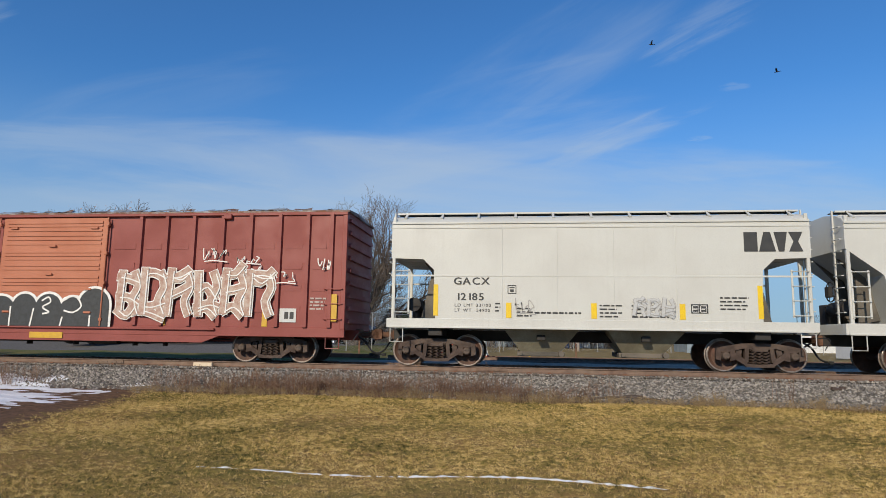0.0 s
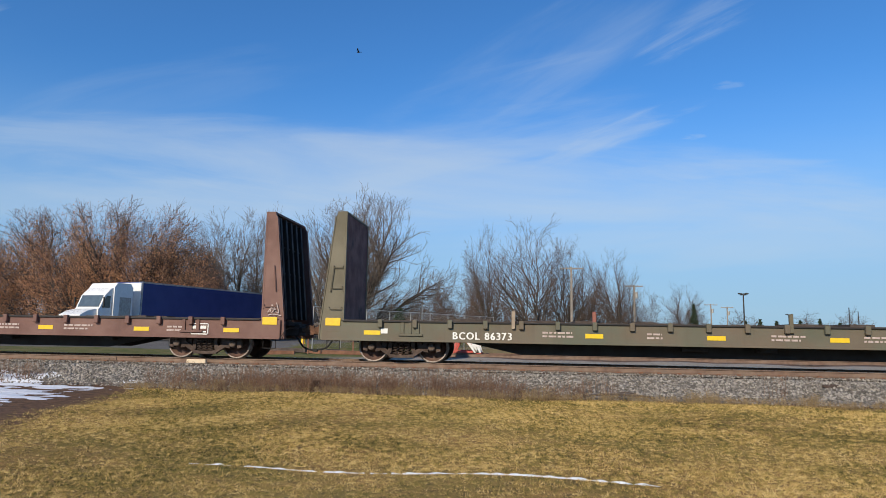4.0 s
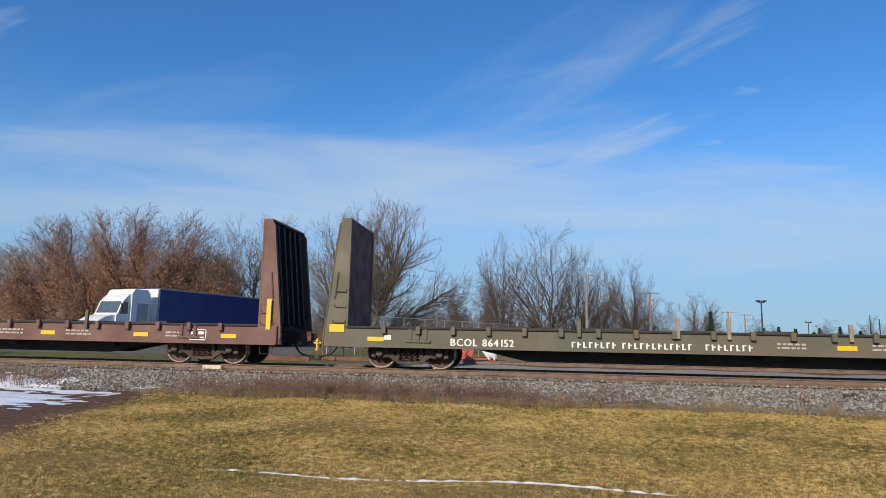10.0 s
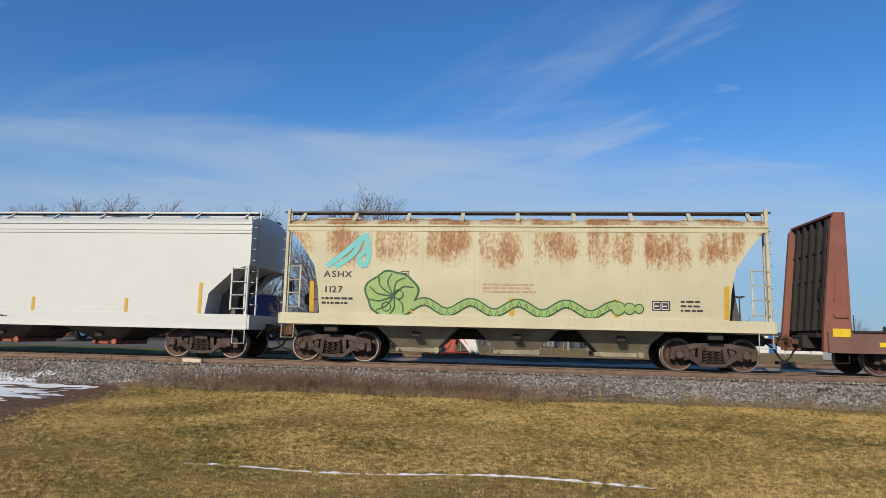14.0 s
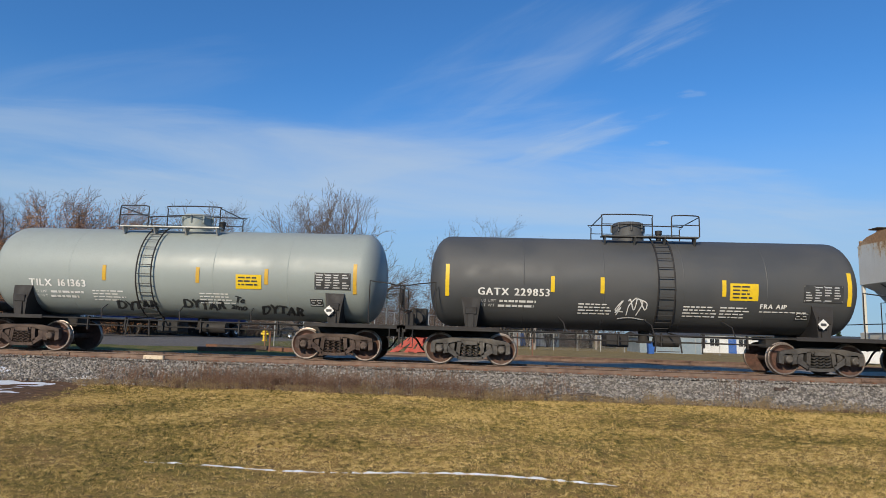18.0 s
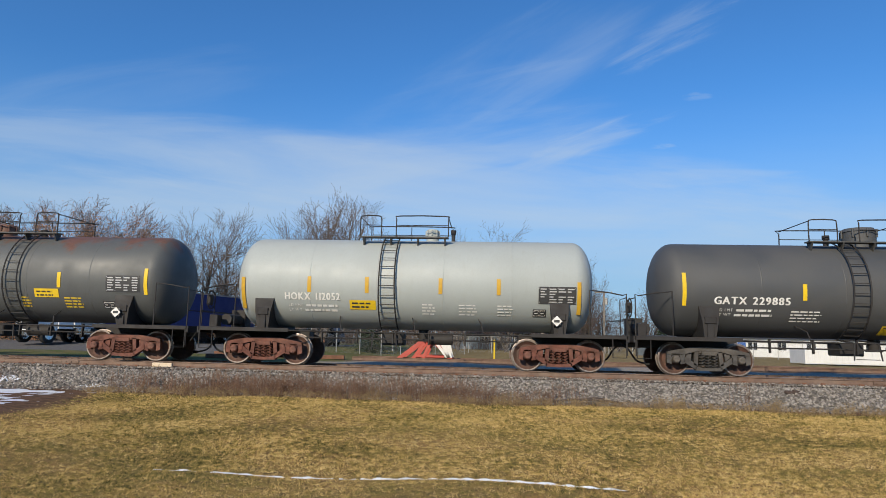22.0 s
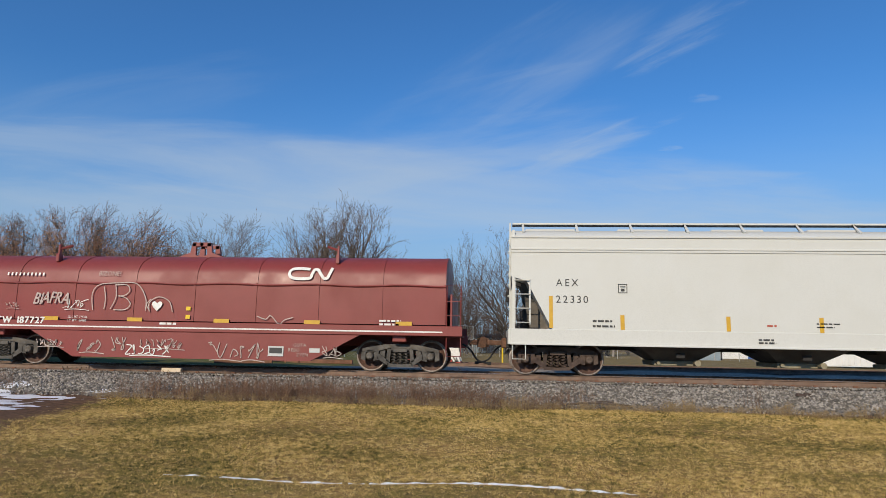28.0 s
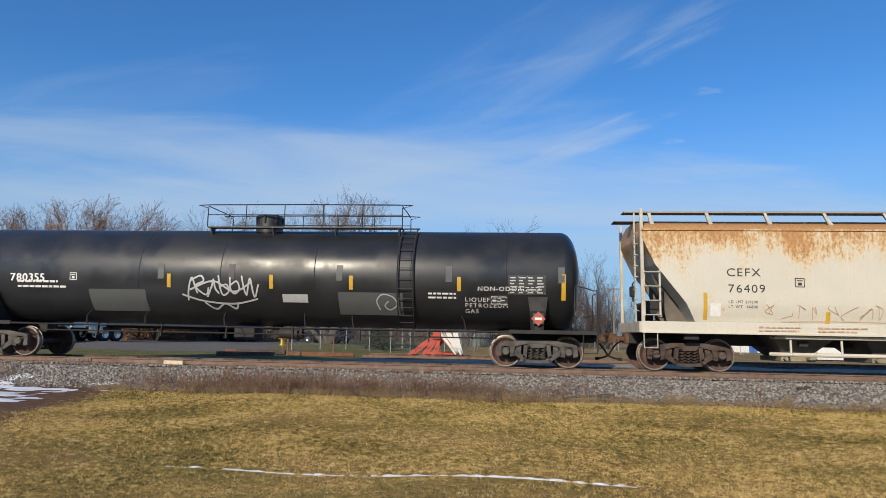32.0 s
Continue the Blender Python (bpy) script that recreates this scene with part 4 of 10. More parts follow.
        for y in (-0.92, 0.92):
            pieces = [(xa, xb)] if not gap or y > 0 else [(xa, gap[0]), (gap[1], xb)]
            for a, c in pieces:
                if c - a < 0.15:
                    continue
                q.tube(smooth_line([(a, y, dz), (a, y, h - 0.1), (a + 0.1, y, h), (c - 0.1, y, h), (c, y, h - 0.1), (c, y, dz)], 2), 0.018, 6)
                if zr > 0.4:
                    q.tube([(a, y, h - zr * 0.45), (c, y, h - zr * 0.45)], 0.013, 5)
                for k in range(1, max(1, int((c - a) / 1.1)) + 0):
                    x = a + (c - a) * k / max(1, int((c - a) / 1.1))
                    q.tube([(x, y, dz), (x, y, h)], 0.015, 5)
        for x in (xa, xb):
            q.tube([(x, -0.92, h - 0.04), (x, 0.92, h - 0.04)], 0.015, 5)
        part("safety_railing", q, rp, car)
        for kind, x, size, tall in fittings:
            q = Build()
            if kind == "dome":
                q.cyl((x, 0, dz - 0.12), (x, 0, dz + tall * 0.8), size, n=24)
                q.cyl((x, 0, dz + tall * 0.8), (x, 0, dz + tall), size * 1.06, size * 0.9, n=24)
                for k in range(8):
                    a = 2 * math.pi * k / 8
                    q.cyl((x + size * 1.05 * math.cos(a), size * 1.05 * math.sin(a), dz + tall * 0.45), (x + size * 1.05 * math.cos(a), size * 1.05 * math.sin(a), dz + tall * 0.92), 0.028, n=6)
                part("manway_dome", q, spec.get("dome_paint", paint), car)
            else:
                q.cyl((x, -0.1, dz - 0.1), (x, -0.1, dz + tall * 0.6), size * 0.75, n=14)
                q.cyl((x, -0.1, dz + tall * 0.6), (x, -0.1, dz + tall), size, n=14)
                part("valve", q, spec.get("valve_top_paint", fp), car)
    running_gear(car, where, half_tc, spec.get("strike", end + 0.12), spec.get("cast"))
    return car, round_side(r, zc - 0.0)


def placard(car, x, z, surf, ink=None, y=-1.47):
    """A diamond plate on its post at the truck."""
    q, d = Build(), 0.15 if ink is None else 0.2
    q.cbox(x - d * 0.75, x + d * 0.75, y, y + 0.02, z - d * 0.75, z + d * 0.75, 0.01)
    ob = part("placard_holder", q, GRATE, car)
    q = Build()
    q.add([(x - d, y - 0.012, z), (x, y - 0.012, z - d), (x + d, y - 0.012, z), (x, y - 0.012, z + d)], [(0, 1, 2, 3)])
    part("placard", q, ink or WHITE_INK, ob)
    q = Build()
    q.box(x - d * 0.5, x + d * 0.5, y - 0.018, y - 0.014, z - 0.035, z + 0.035)
    part("placard_bar", q, BLACK_INK if ink is None else WHITE_INK, ob)


# ---- boxcar ----
def boxcar(where, label, hl, half_tc, paint, door_paint):
    car = thing("boxcar", label, "boxcar", "freight cars of the train")
    hw, z0, z1, eave, ridge = 1.50, 0.72, 0.98, 4.42, 4.62
    b = Build()
    b.rings([[(-hl, -hw, z1), (hl, -hw, z1), (hl, hw, z1), (-hl, hw, z1)], [(-hl, -hw, eave), (hl, -hw, eave), (hl, hw, eave), (-hl, hw, eave)]])
    part("body", b, paint, car, "faded oxide-red ribbed steel sides")
    b = Build()
    b.rings([[(-hl - 0.06, -hw - 0.05, eave), (hl + 0.06, -hw - 0.05, eave), (hl + 0.06, hw + 0.05, eave), (-hl - 0.06, hw + 0.05, eave)],
             [(-hl - 0.06, -hw - 0.05, eave + 0.05), (hl + 0.06, -hw - 0.05, eave + 0.05), (hl + 0.06, hw + 0.05, eave + 0.05), (-hl - 0.06, hw + 0.05, eave + 0.05)],
             [(-hl + 0.05, -0.1, ridge), (hl - 0.05, -0.1, ridge), (hl - 0.05, 0.1, ridge), (-hl + 0.05, 0.1, ridge)]])
    roof = part("roof", b, mat("weathered_roof_steel", (0.30, 0.27, 0.25), (0.18, 0.12, 0.10), 0.7, 0.2, 2.5, 0.3, 30, rust=0.9), car, "flaking grey and rust roof")
    for k in range(15):
        x = -hl + 0.6 + (2 * hl - 1.2) * k / 14
        for s in (-1, 1):
            q = Build()
            q.add([(x - 0.05, s * hw, eave + 0.05), (x + 0.05, s * hw, eave + 0.05), (x + 0.04, s * 0.1, ridge + 0.035), (x - 0.04, s * 0.1, ridge + 0.035), (x, s * hw, eave + 0.10), (x, s * 0.1, ridge + 0.07)],
                  [(0, 4, 5, 3), (4, 1, 2, 5), (0, 1, 4), (3, 5, 2)])
            part("roof_rib", q, roof.data.materials[0], roof)
    rnd = random.Random(15)
    for k in range(46):
        x = rnd.uniform(-hl + 0.4, hl - 0.8)
        w, d = rnd.uniform(0.25, 0.8), rnd.uniform(0.1, 0.3)
        q, zt = Build(), eave + 0.055
        q.add([(x, -hw - 0.03, zt), (x + w, -hw - 0.03, zt), (x + w * 0.9, -hw + d, zt + rnd.uniform(0.04, 0.13)), (x + w * 0.1, -hw + d, zt + rnd.uniform(0.03, 0.1)),
               (x + w * 0.5, -hw - 0.045, zt + 0.02), (x + w * 0.5, -hw + d * 1.1, zt + rnd.uniform(0.05, 0.14))], [(0, 4, 5, 3), (4, 1, 2, 5)])
        part("roof_flake", q, GALV if k % 3 else roof.data.materials[0], roof, "curled flake of grey roof coating")
    # sill: straight side sill, deeper skirt between the trucks
    for s in (-1, 1):
        b = Build()
        y0, y1 = sorted((s * (hw + 0.02), s * (hw - 0.06)))
        b.cbox(-hl, hl, y0, y1, z0 + 0.04, z1 + 0.06, 0.01)
        b.prism([(-5.55, z0 + 0.05), (-5.0, 0.56), (5.0, 0.56), (5.55, z0 + 0.05)], y0 + 0.01, y1 - 0.01)
        part("side_sill", b, paint, car)
    part("centre_sill", Build().cbox(-hl - 0.1, hl + 0.1, -0.25, 0.25, 0.68, 1.0, 0.02), paint, car)
    # ribs
    left = [-8.68, -7.95, -7.10, -6.25, -5.38, -4.52, -3.66, -2.80]
    right = [2.85, 3.69, 4.56, 5.48, 6.36, 7.26, 8.12, 8.84]
    for x in left + right:
        for s in (-1, 1):
            q = Build()
            y0, y1 = (-hw - 0.085, -hw + 0.0) if s < 0 else (hw - 0.0, hw + 0.085)
            q.rings([[(x - 0.055, y0 if s < 0 else y1, z), (x + 0.055, y0 if s < 0 else y1, z), (x + 0.085, y1 if s < 0 else y0, z), (x - 0.085, y1 if s < 0 else y0, z)] for z in (z1 + 0.06, eave - 0.06)])
            part("rib", q, paint, car)
    # pressed beads on the panels between the ribs
    xs = sorted(left) + [-1.95]
    ys = [1.85] + sorted(right)
    for run_x in (xs, ys):
        for a, c in zip(run_x, run_x[1:]):
            for z in (3.42, 2.82, 2.18, 1.55):
                q = Build()
                xa, xb = a + 0.16, c - 0.16
                if xb - xa > 0.25:
                    q.prism([(xa, z - 0.09), (xb, z - 0.09), (xb, z + 0.09), (xa, z + 0.09)], -hw - 0.014, -hw + 0.01)
                    part("panel_bead", q, paint, car)
    q = Build()
    q.cbox(-hl, hl, -hw - 0.06, -hw + 0.01, eave - 0.09, eave, 0.01)
    q.cbox(-hl, -hl + 0.14, -hw - 0.04, -hw + 0.01, z1, eave - 0.08, 0.01)
    q.cbox(hl - 0.14, hl, -hw - 0.04, -hw + 0.01, z1, eave - 0.08, 0.01)
    part("side_frame_angle", q, paint, car)
    # corrugated ends
    for s in (-1, 1):
        for k in range(9):
            z = z1 + 0.3 + k * 0.37
            q = Build()
            q.prism([(-hw + 0.15, z - 0.10), (hw - 0.15, z - 0.10), (hw - 0.2, z + 0.02), (-hw + 0.2, z + 0.02)], *sorted((s * (hl - 0.01), s * (hl + 0.075))), "x")
            part("end_corrugation", q, paint, car)
    # sliding plug door with its horizontal ribs
    d = Build()
    d.cbox(-1.76, 1.76, -hw - 0.07, -hw + 0.02, 1.00, 4.30, 0.015)
    door = part("sliding_door", d, door_paint, car, "orange-red corrugated sliding door")
    for k, z in enumerate((1.16, 1.30, 1.50, 1.66, 1.86, 2.05, 2.24, 2.34, 2.46, 2.72, 2.84, 3.03, 3.14, 3.25, 3.50, 3.64, 3.77, 3.92, 4.06, 4.16)):
        q = Build()
        q.prism([(-1.60, z - 0.035), (1.60, z - 0.035), (1.60, z + 0.035), (-1.60, z + 0.035)], -hw - 0.095, -hw - 0.06)
        part("door_rib", q, door_paint, door)
    for x in (-1.84, 1.80):
        q = Build()
        q.cyl((x, -hw - 0.12, 1.0), (x, -hw - 0.12, 4.30), 0.025, n=8)
        for z in (1.2, 2.3, 3.2, 4.1):
            q.cbox(x - 0.05, x + 0.05, -hw - 0.15, -hw - 0.05, z - 0.05, z + 0.05, 0.01)
        part("lock_rod", q, door_paint, door)
    for x, z in ((-1.35, 3.98), (1.35, 3.98), (0, 3.42), (-0.05, 2.55), (-1.35, 1.40), (1.35, 1.40), (1.3, 2.1)):
        part("door_cleat", Build().cbox(x - 0.12, x + 0.12, -hw - 0.14, -hw - 0.08, z - 0.03, z + 0.03, 0.01), door_paint, door)
    q = Build()
    q.cbox(-1.95, 5.6, -hw - 0.11, -hw - 0.02, 4.33, 4.40, 0.01)
    q.cbox(-2.0, 5.4, -hw - 0.10, -hw - 0.02, 0.92, 0.98, 0.01)
    q.cbox(5.5, 5.75, -hw - 0.12, -hw - 0.02, 4.22, 4.38, 0.02)
    part("door_track", q, paint, car)
    q = Build()
    q.cbox(-0.55, 0.55, -hw - 0.035, -hw - 0.02, 0.62, 0.80, 0.004)
    part("yellow_sill_plate", q, AMBER, car)
    surf = flat_side(-hw - 0.020)
    for x in (-hl + 0.35, hl - 0.35):
        q = Build()
        for z in (1.28, 1.72, 2.15):
            q.tube([(x - 0.27, -hw, z), (x - 0.27, -hw - 0.08, z), (x + 0.27, -hw - 0.08, z), (x + 0.27, -hw, z)], 0.014, 5)
        q.tube([(x - 0.2, -hw, 0.8), (x - 0.2, -hw, 0.45), (x + 0.2, -hw, 0.45), (x + 0.2, -hw, 0.8)], 0.016, 5)
        part("grab_iron", q, paint, car)
        patch(car, "reflector", x - 0.05, x + 0.12, 1.22, 2.0, AMBER, flat_side(-hw - 0.062))
    for x in (-5.12, -2.2, 3.75, 7.0 - 0.1):
        patch(car, "reflector", x - 0.08, x + 0.08, 1.05, 1.58, AMBER, surf)
    lettering(car, "MNA", -7.72, 2.40, 0.24, FADED_INK, surf, 0.72, 0.12, bold=0.008)
    lettering(car, "617", -7.65, 1.83, 0.23, FADED_INK, surf, 0.85, bold=0.006)
    lettering(car, "121", -6.85, 1.83, 0.23, FADED_INK, surf, 0.85, bold=0.006)
    small_print(car, -7.8, 1.50, 0.6, 4, FADED_INK, surf, 0.06, 0.13, 1)
    small_print(car, -6.9, 1.50, 0.5, 4, FADED_INK, surf, 0.06, 0.13, 2)
    small_print(car, -8.45, 2.62, 0.4, 4, FADED_INK, surf, 0.06, 0.1, 3)
    small_print(car, 8.25, 1.85, 0.5, 4, FADED_INK, surf, 0.05, 0.1, 4)
    patch(car, "data_panel", 7.35, 7.85, 1.18, 1.58, SILVER_INK, surf, "small silver stencil panel")
    patch(car, "panel_field", 7.5, 7.62, 1.28, 1.48, BLACK_INK, flat_side(-hw - 0.024))
    patch(car, "panel_field", 7.66, 7.78, 1.28, 1.48, BLACK_INK, flat_side(-hw - 0.024))
    gs = flat_side(-hw - 0.090)
    block_piece(car, -6.35, 1.30, 4.2, 1.75, 4, gs, 11, WHITE_INK, WHITE_INK, GREY_INK, "large white sprayed block letters, illegible")
    block_piece(car, 2.1, 1.38, 5.0, 1.35, 6, gs, 23, PALE_INK, WHITE_INK, WHITE_INK, "white-edged pale sprayed letters, illegible")
    # bubble letters across the foot of the door
    ds = lambda x, z: (x, -hw - 0.105, z)
    ds2 = lambda x, z: (x, -hw - 0.110, z)
    for k, (cx, rw, h) in enumerate(((-1.55, 0.55, 0.98), (-0.75, 0.5, 1.05), (0.05, 0.52, 1.05), (0.85, 0.5, 0.95), (1.55, 0.58, 1.22))):
        for name, ink, o, sf in (("bubble_outline", WHITE_INK, 0.0, ds), ("bubble_fill", CHARCOAL_INK, 0.075, ds2)):
            b, up = Build(), 0.0006 * k
            pts = [(cx - rw + o, 0.98), (cx + rw - o, 0.98)] + [(cx + (rw - o) * math.cos(a), 0.98 + (h - o) * (0.55 + 0.45 * math.sin(a))) for a in [math.pi * q / 10 for q in range(11)]]
            b.add([(px, py - up, pz) for px, py, pz in (sf(*p) for p in pts)], [tuple(range(len(pts)))])
            part(name, b, ink, door, "white-edged charcoal bubble letter, illegible" if k == 0 else "")
    ds3 = lambda x, z: (x, -hw - 0.115, z)
    for q in ([(-1.2, 0.98), (-1.2, 1.55)], [(-0.5, 0.98), (-0.42, 1.5)], [(0.5, 1.0), (0.55, 1.25)], [(1.45, 1.0), (1.45, 1.3)], [(-0.15, 1.75), (0.05, 1.85), (0.12, 1.7), (-0.12, 1.55), (0.1, 1.4), (-0.1, 1.35)], [(0.55, 1.75), (0.9, 1.9), (1.15, 1.6), (0.9, 1.4), (0.6, 1.45)]):
        ln = Build()
        stroke(ln, smooth_line(q), 0.05, ds3)
        part("bubble_line", ln, WHITE_INK, door)
    for x, z, w, h, sd in ((-7.05, 2.7, 0.5, 0.2, 5), (4.9, 3.0, 0.75, 0.35, 6), (6.0, 2.9, 0.7, 0.2, 7), (7.15, 2.35, 0.65, 0.3, 8), (8.45, 2.7, 0.45, 0.35, 9), (-4.4, 1.12, 1.5, 0.2, 10), (6.15, 2.35, 0.6, 0.5, 12), (-2.5, 2.3, 0.3, 0.3, 13)):
        tag_scrawl(car, x, z, w, h, WHITE_INK, gs, sd, 0.03)
    b = Build()
    b.cbox(-3.0, 3.6, -0.5, 0.4, 0.50, 0.72, 0.03)
    b.cyl((1.2, -0.9, 0.62), (2.0, -0.9, 0.62), 0.17, n=12)
    b.tube([(-5.5, -0.7, 0.66), (5.5, -0.7, 0.66)], 0.025, 6)
    for x in (-2.6, -1.2, 0.4, 2.4, 3.4):
        b.cbox(x - 0.03, x + 0.03, -0.8, -0.6, 0.42, 0.75, 0.005)
    part("brake_gear", b, BLACK, car)
    brake_wheel(car, -hl - 0.15, 0.4, 3.2, paint)
    running_gear(car, where, half_tc, hl + 0.45)
    return car


# ---- bulkhead flat cars ----
def bulkhead_flat(where, label, half_tc, out, paint, spec):
    """out: from the middle to the outer foot of the bulkheads."""
    car = thing("bulkhead_flat_car", label, "flat car", "freight cars of the train")
    hw, zt, zb = 1.42, 1.20, 0.62
    wood = spec.get("deck", DECK)
    b = Build()
    b.box(-out + 0.62, out - 0.62, -hw + 0.06, hw - 0.06, zt - 0.07, zt)
    deck = part("deck", b, wood, car, "worn dark plank deck")
    for s in (-1, 1):
        b = Build()
        y0, y1 = sorted((s * hw, s * (hw - 0.09)))
        b.cbox(-out, out, y0, y1, zb, zt - 0.035, 0.012)
        sill = part("side_sill", b, paint, car)
        ya, yb = sorted((s * (hw + 0.05), s * (hw - 0.1)))
        part("bottom_flange", Build().cbox(-out, out, ya, yb, zb - 0.02, zb + 0.025, 0.006), paint, sill)
        part("top_chord", Build().cbox(-out + 0.61, out - 0.61, ya + 0.02 * (s > 0), yb, zt - 0.06, zt - 0.02, 0.006), BLACK, sill, "dark worn top chord")
    b = Build()
    zd = 0.27
    for y in (-0.62, 0.54):
        b.prism([(-half_tc + 1.3, 0.72), (-half_tc + 3.4, zd), (half_tc - 3.4, zd), (half_tc - 1.3, 0.72), (half_tc - 1.3, 0.95), (-half_tc + 1.3, 0.95)], y, y + 0.08)
    b.cbox(-out - 0.2, out + 0.2, -0.35, 0.35, 0.70, 1.06, 0.02)
    for k in range(18):
        x = -out + 1 + (2 * out - 2) * k / 17
        b.cbox(x - 0.05, x + 0.05, -hw + 0.08, hw - 0.08, 0.86, 1.12, 0.01)
    part("centre_sill", b, BLACK, car, "black fishbelly centre sill")
    b = Build()
    b.tube([(-half_tc + 2, -0.9, 0.62), (half_tc - 2, -0.9, 0.62)], 0.02, 5)
    b.cyl((-0.6, -0.95, 0.58), (0.1, -0.95, 0.58), 0.13, n=10)
    b.cbox(1.4, 1.9, -1.05, -0.75, 0.46, 0.68, 0.02)
    b.cbox(5.0, 5.3, -1.1, -0.8, 0.48, 0.66, 0.02)
    part("brake_gear", b, BLACK, car)
    # stake pockets
    pockets = spec.get("pockets", 19)
    for k in range(pockets):
        x = -out + 1.72 + (2 * out - 3.44) * k / (pockets - 1)
        for s in (-1, 1):
            b = Build()
            y0, y1 = sorted((s * (hw + 0.11), s * (hw - 0.005)))
            b.cbox(x - 0.065, x + 0.065, y0, y1, zt - 0.21, zt + 0.02, 0.012)
            part("stake_pocket", b, paint, car)
    for x, h, ink in spec.get("stakes", ()):
        b = Build()
        b.cbox(x - 0.05, x + 0.05, -hw - 0.09, -hw - 0.01, zt - 0.2, zt + h, 0.008)
        part("wooden_stake", b, ink, car)
    rnd = random.Random(int(where))
    for k in range(9):
        x, w = rnd.uniform(-out + 2, out - 2.6), rnd.uniform(0.3, 1.4)
        part("dunnage_board", Build().cbox(x, x + w, rnd.uniform(-1.2, -0.3), rnd.uniform(0, 1.0), zt + 0.001, zt + rnd.uniform(0.03, 0.07), 0.006), wood, deck)
    # bulkheads
    topz, bw = 4.37, 1.34
    for s in (-1, 1):
        face = s * (out - 0.60)

        def X(v):
            return face + s * v
        inner = spec.get("face", paint)
        b = Build()
        b.cbox(*sorted((X(0.0), X(0.05))), -bw, bw, zt, topz - 0.02, 0.01)
        bh = part("bulkhead", b, inner, car, "tall tapered steel bulkhead")
        for y in (-bw, bw - 0.06):
            b = Build()
            pts = [(X(0.0), zb), (X(0.69), zb), (X(0.66), zb + 0.5), (X(0.31), topz - 0.14), (X(0.25), topz), (X(0.0), topz)]
            b.prism(pts if s < 0 else pts[::-1], y - 0.008, y + 0.068)
            b.cbox(*sorted((X(-0.02), X(0.03))), y - 0.016, y + 0.07, zb, topz, 0.006)
            q = [(X(0.69), zb), (X(0.72), zb), (X(0.69), zb + 0.5), (X(0.34), topz - 0.14), (X(0.31), topz - 0.14), (X(0.66), zb + 0.5)]
            b.prism(q if s < 0 else q[::-1], y - 0.03, y + 0.09)
            part("side_plate", b, spec.get("bh_paint", paint), bh)
        for k in range(5):
            y = -bw + 0.45 + k * 0.45
            b = Build()
            pts = [(X(0.05), zt), (X(0.57), zt), (X(0.24), topz - 0.1), (X(0.05), topz - 0.1)]
            b.prism(pts if s < 0 else pts[::-1], y - 0.03, y + 0.03)
            q = [(X(0.54), zt), (X(0.59), zt), (X(0.26), topz - 0.1), (X(0.21), topz - 0.1)]
            b.prism(q if s < 0 else q[::-1], y - 0.07, y + 0.07)
            part("bulkhead_rib", b, spec.get("rib_paint", inner), bh)
        b = Build()
        b.cbox(*sorted((X(-0.02), X(0.27))), -bw, bw, topz - 0.06, topz + 0.01, 0.01)
        for z in (1.9, 2.9, 3.7):
            b.cbox(*sorted((X(0.02), X(0.12))), -bw + 0.05, bw - 0.05, z - 0.05, z + 0.05, 0.01)
        part("top_rail", b, spec.get("bh_paint", paint), bh)
        b = Build()
        for z in spec.get("grabs", (0.86, 1.2, 1.55)):
            w = 0.46 - 0.08 * (z - 0.8)
            b = Build()
            b.tube([(X(0.06), -bw, z + 0.05), (X(0.06), -bw - 0.07, z + 0.05), (X(0.08), -bw - 0.07, z), (X(w), -bw - 0.07, z), (X(w + 0.02), -bw - 0.07, z + 0.05), (X(w + 0.02), -bw, z + 0.05)], 0.014, 5)
            part("grab_iron", b, spec.get("bh_paint", paint), bh)
        b = Build()
        b.tube([(X(0.40), -bw, 2.0), (X(0.40), -bw - 0.06, 2.0), (X(0.32), -bw - 0.06, 2.75), (X(0.32), -bw, 2.75)], 0.014, 5)
        part("grab_iron", b, spec.get("bh_paint", paint), bh)
        b = Build()
        for k in range(12):
            z = zt + 0.3 + k * 0.26
            b.cyl((X(0.03), -bw - 0.012, z), (X(0.03), -bw - 0.03, z), 0.02, n=6)
        part("bolt_row", b, spec.get("bh_paint", paint), bh)
        b = Build()
        for z in (1.75, 2.6, 3.4):
            w = 0.47 - 0.09 * (z - 1.2)
            b.cbox(*sorted((X(0.05), X(w))), -bw + 0.07, bw - 0.07, z - 0.02, z + 0.02, 0.005)
        part("cross_stiffener", b, spec.get("rib_paint", inner), bh)
        b = Build()
        b.tube([(X(0.08), -bw, zb), (X(0.08), -bw, zb - 0.28), (X(0.46), -bw, zb - 0.28), (X(0.46), -bw, zb)], 0.015, 5)
        part("step", b, BLACK, car)
        tape = spec.get("tape", "flat")
        sf = flat_side(-hw - 0.018)
        if tape == "tall":
            patch(car, "reflector", *sorted((X(0.26), X(0.40))), 1.05, 1.95, spec.get("ink", YELLOW), sf)
        elif tape == "flat":
            patch(car, "reflector", *sorted((X(0.06), X(0.50))), 1.02, 1.24, spec.get("ink", YELLOW), sf)
    brake_wheel(car, -out + 0.25, -0.7, 2.2, BLACK)
    b = Build()
    b.tube([(-out + 0.2, -0.7, 1.9), (-out + 0.1, -0.5, 1.0)], 0.02, 5)
    part("brake_rod", b, BLACK, car)
    part("end_walk", Build().cbox(out - 0.1, out + 0.06, -0.9, 0.3, 1.0, 1.12, 0.01), BLACK, car)
    part("end_walk", Build().cbox(-out - 0.06, -out + 0.1, -0.9, 0.3, 1.0, 1.12, 0.01), BLACK, car)
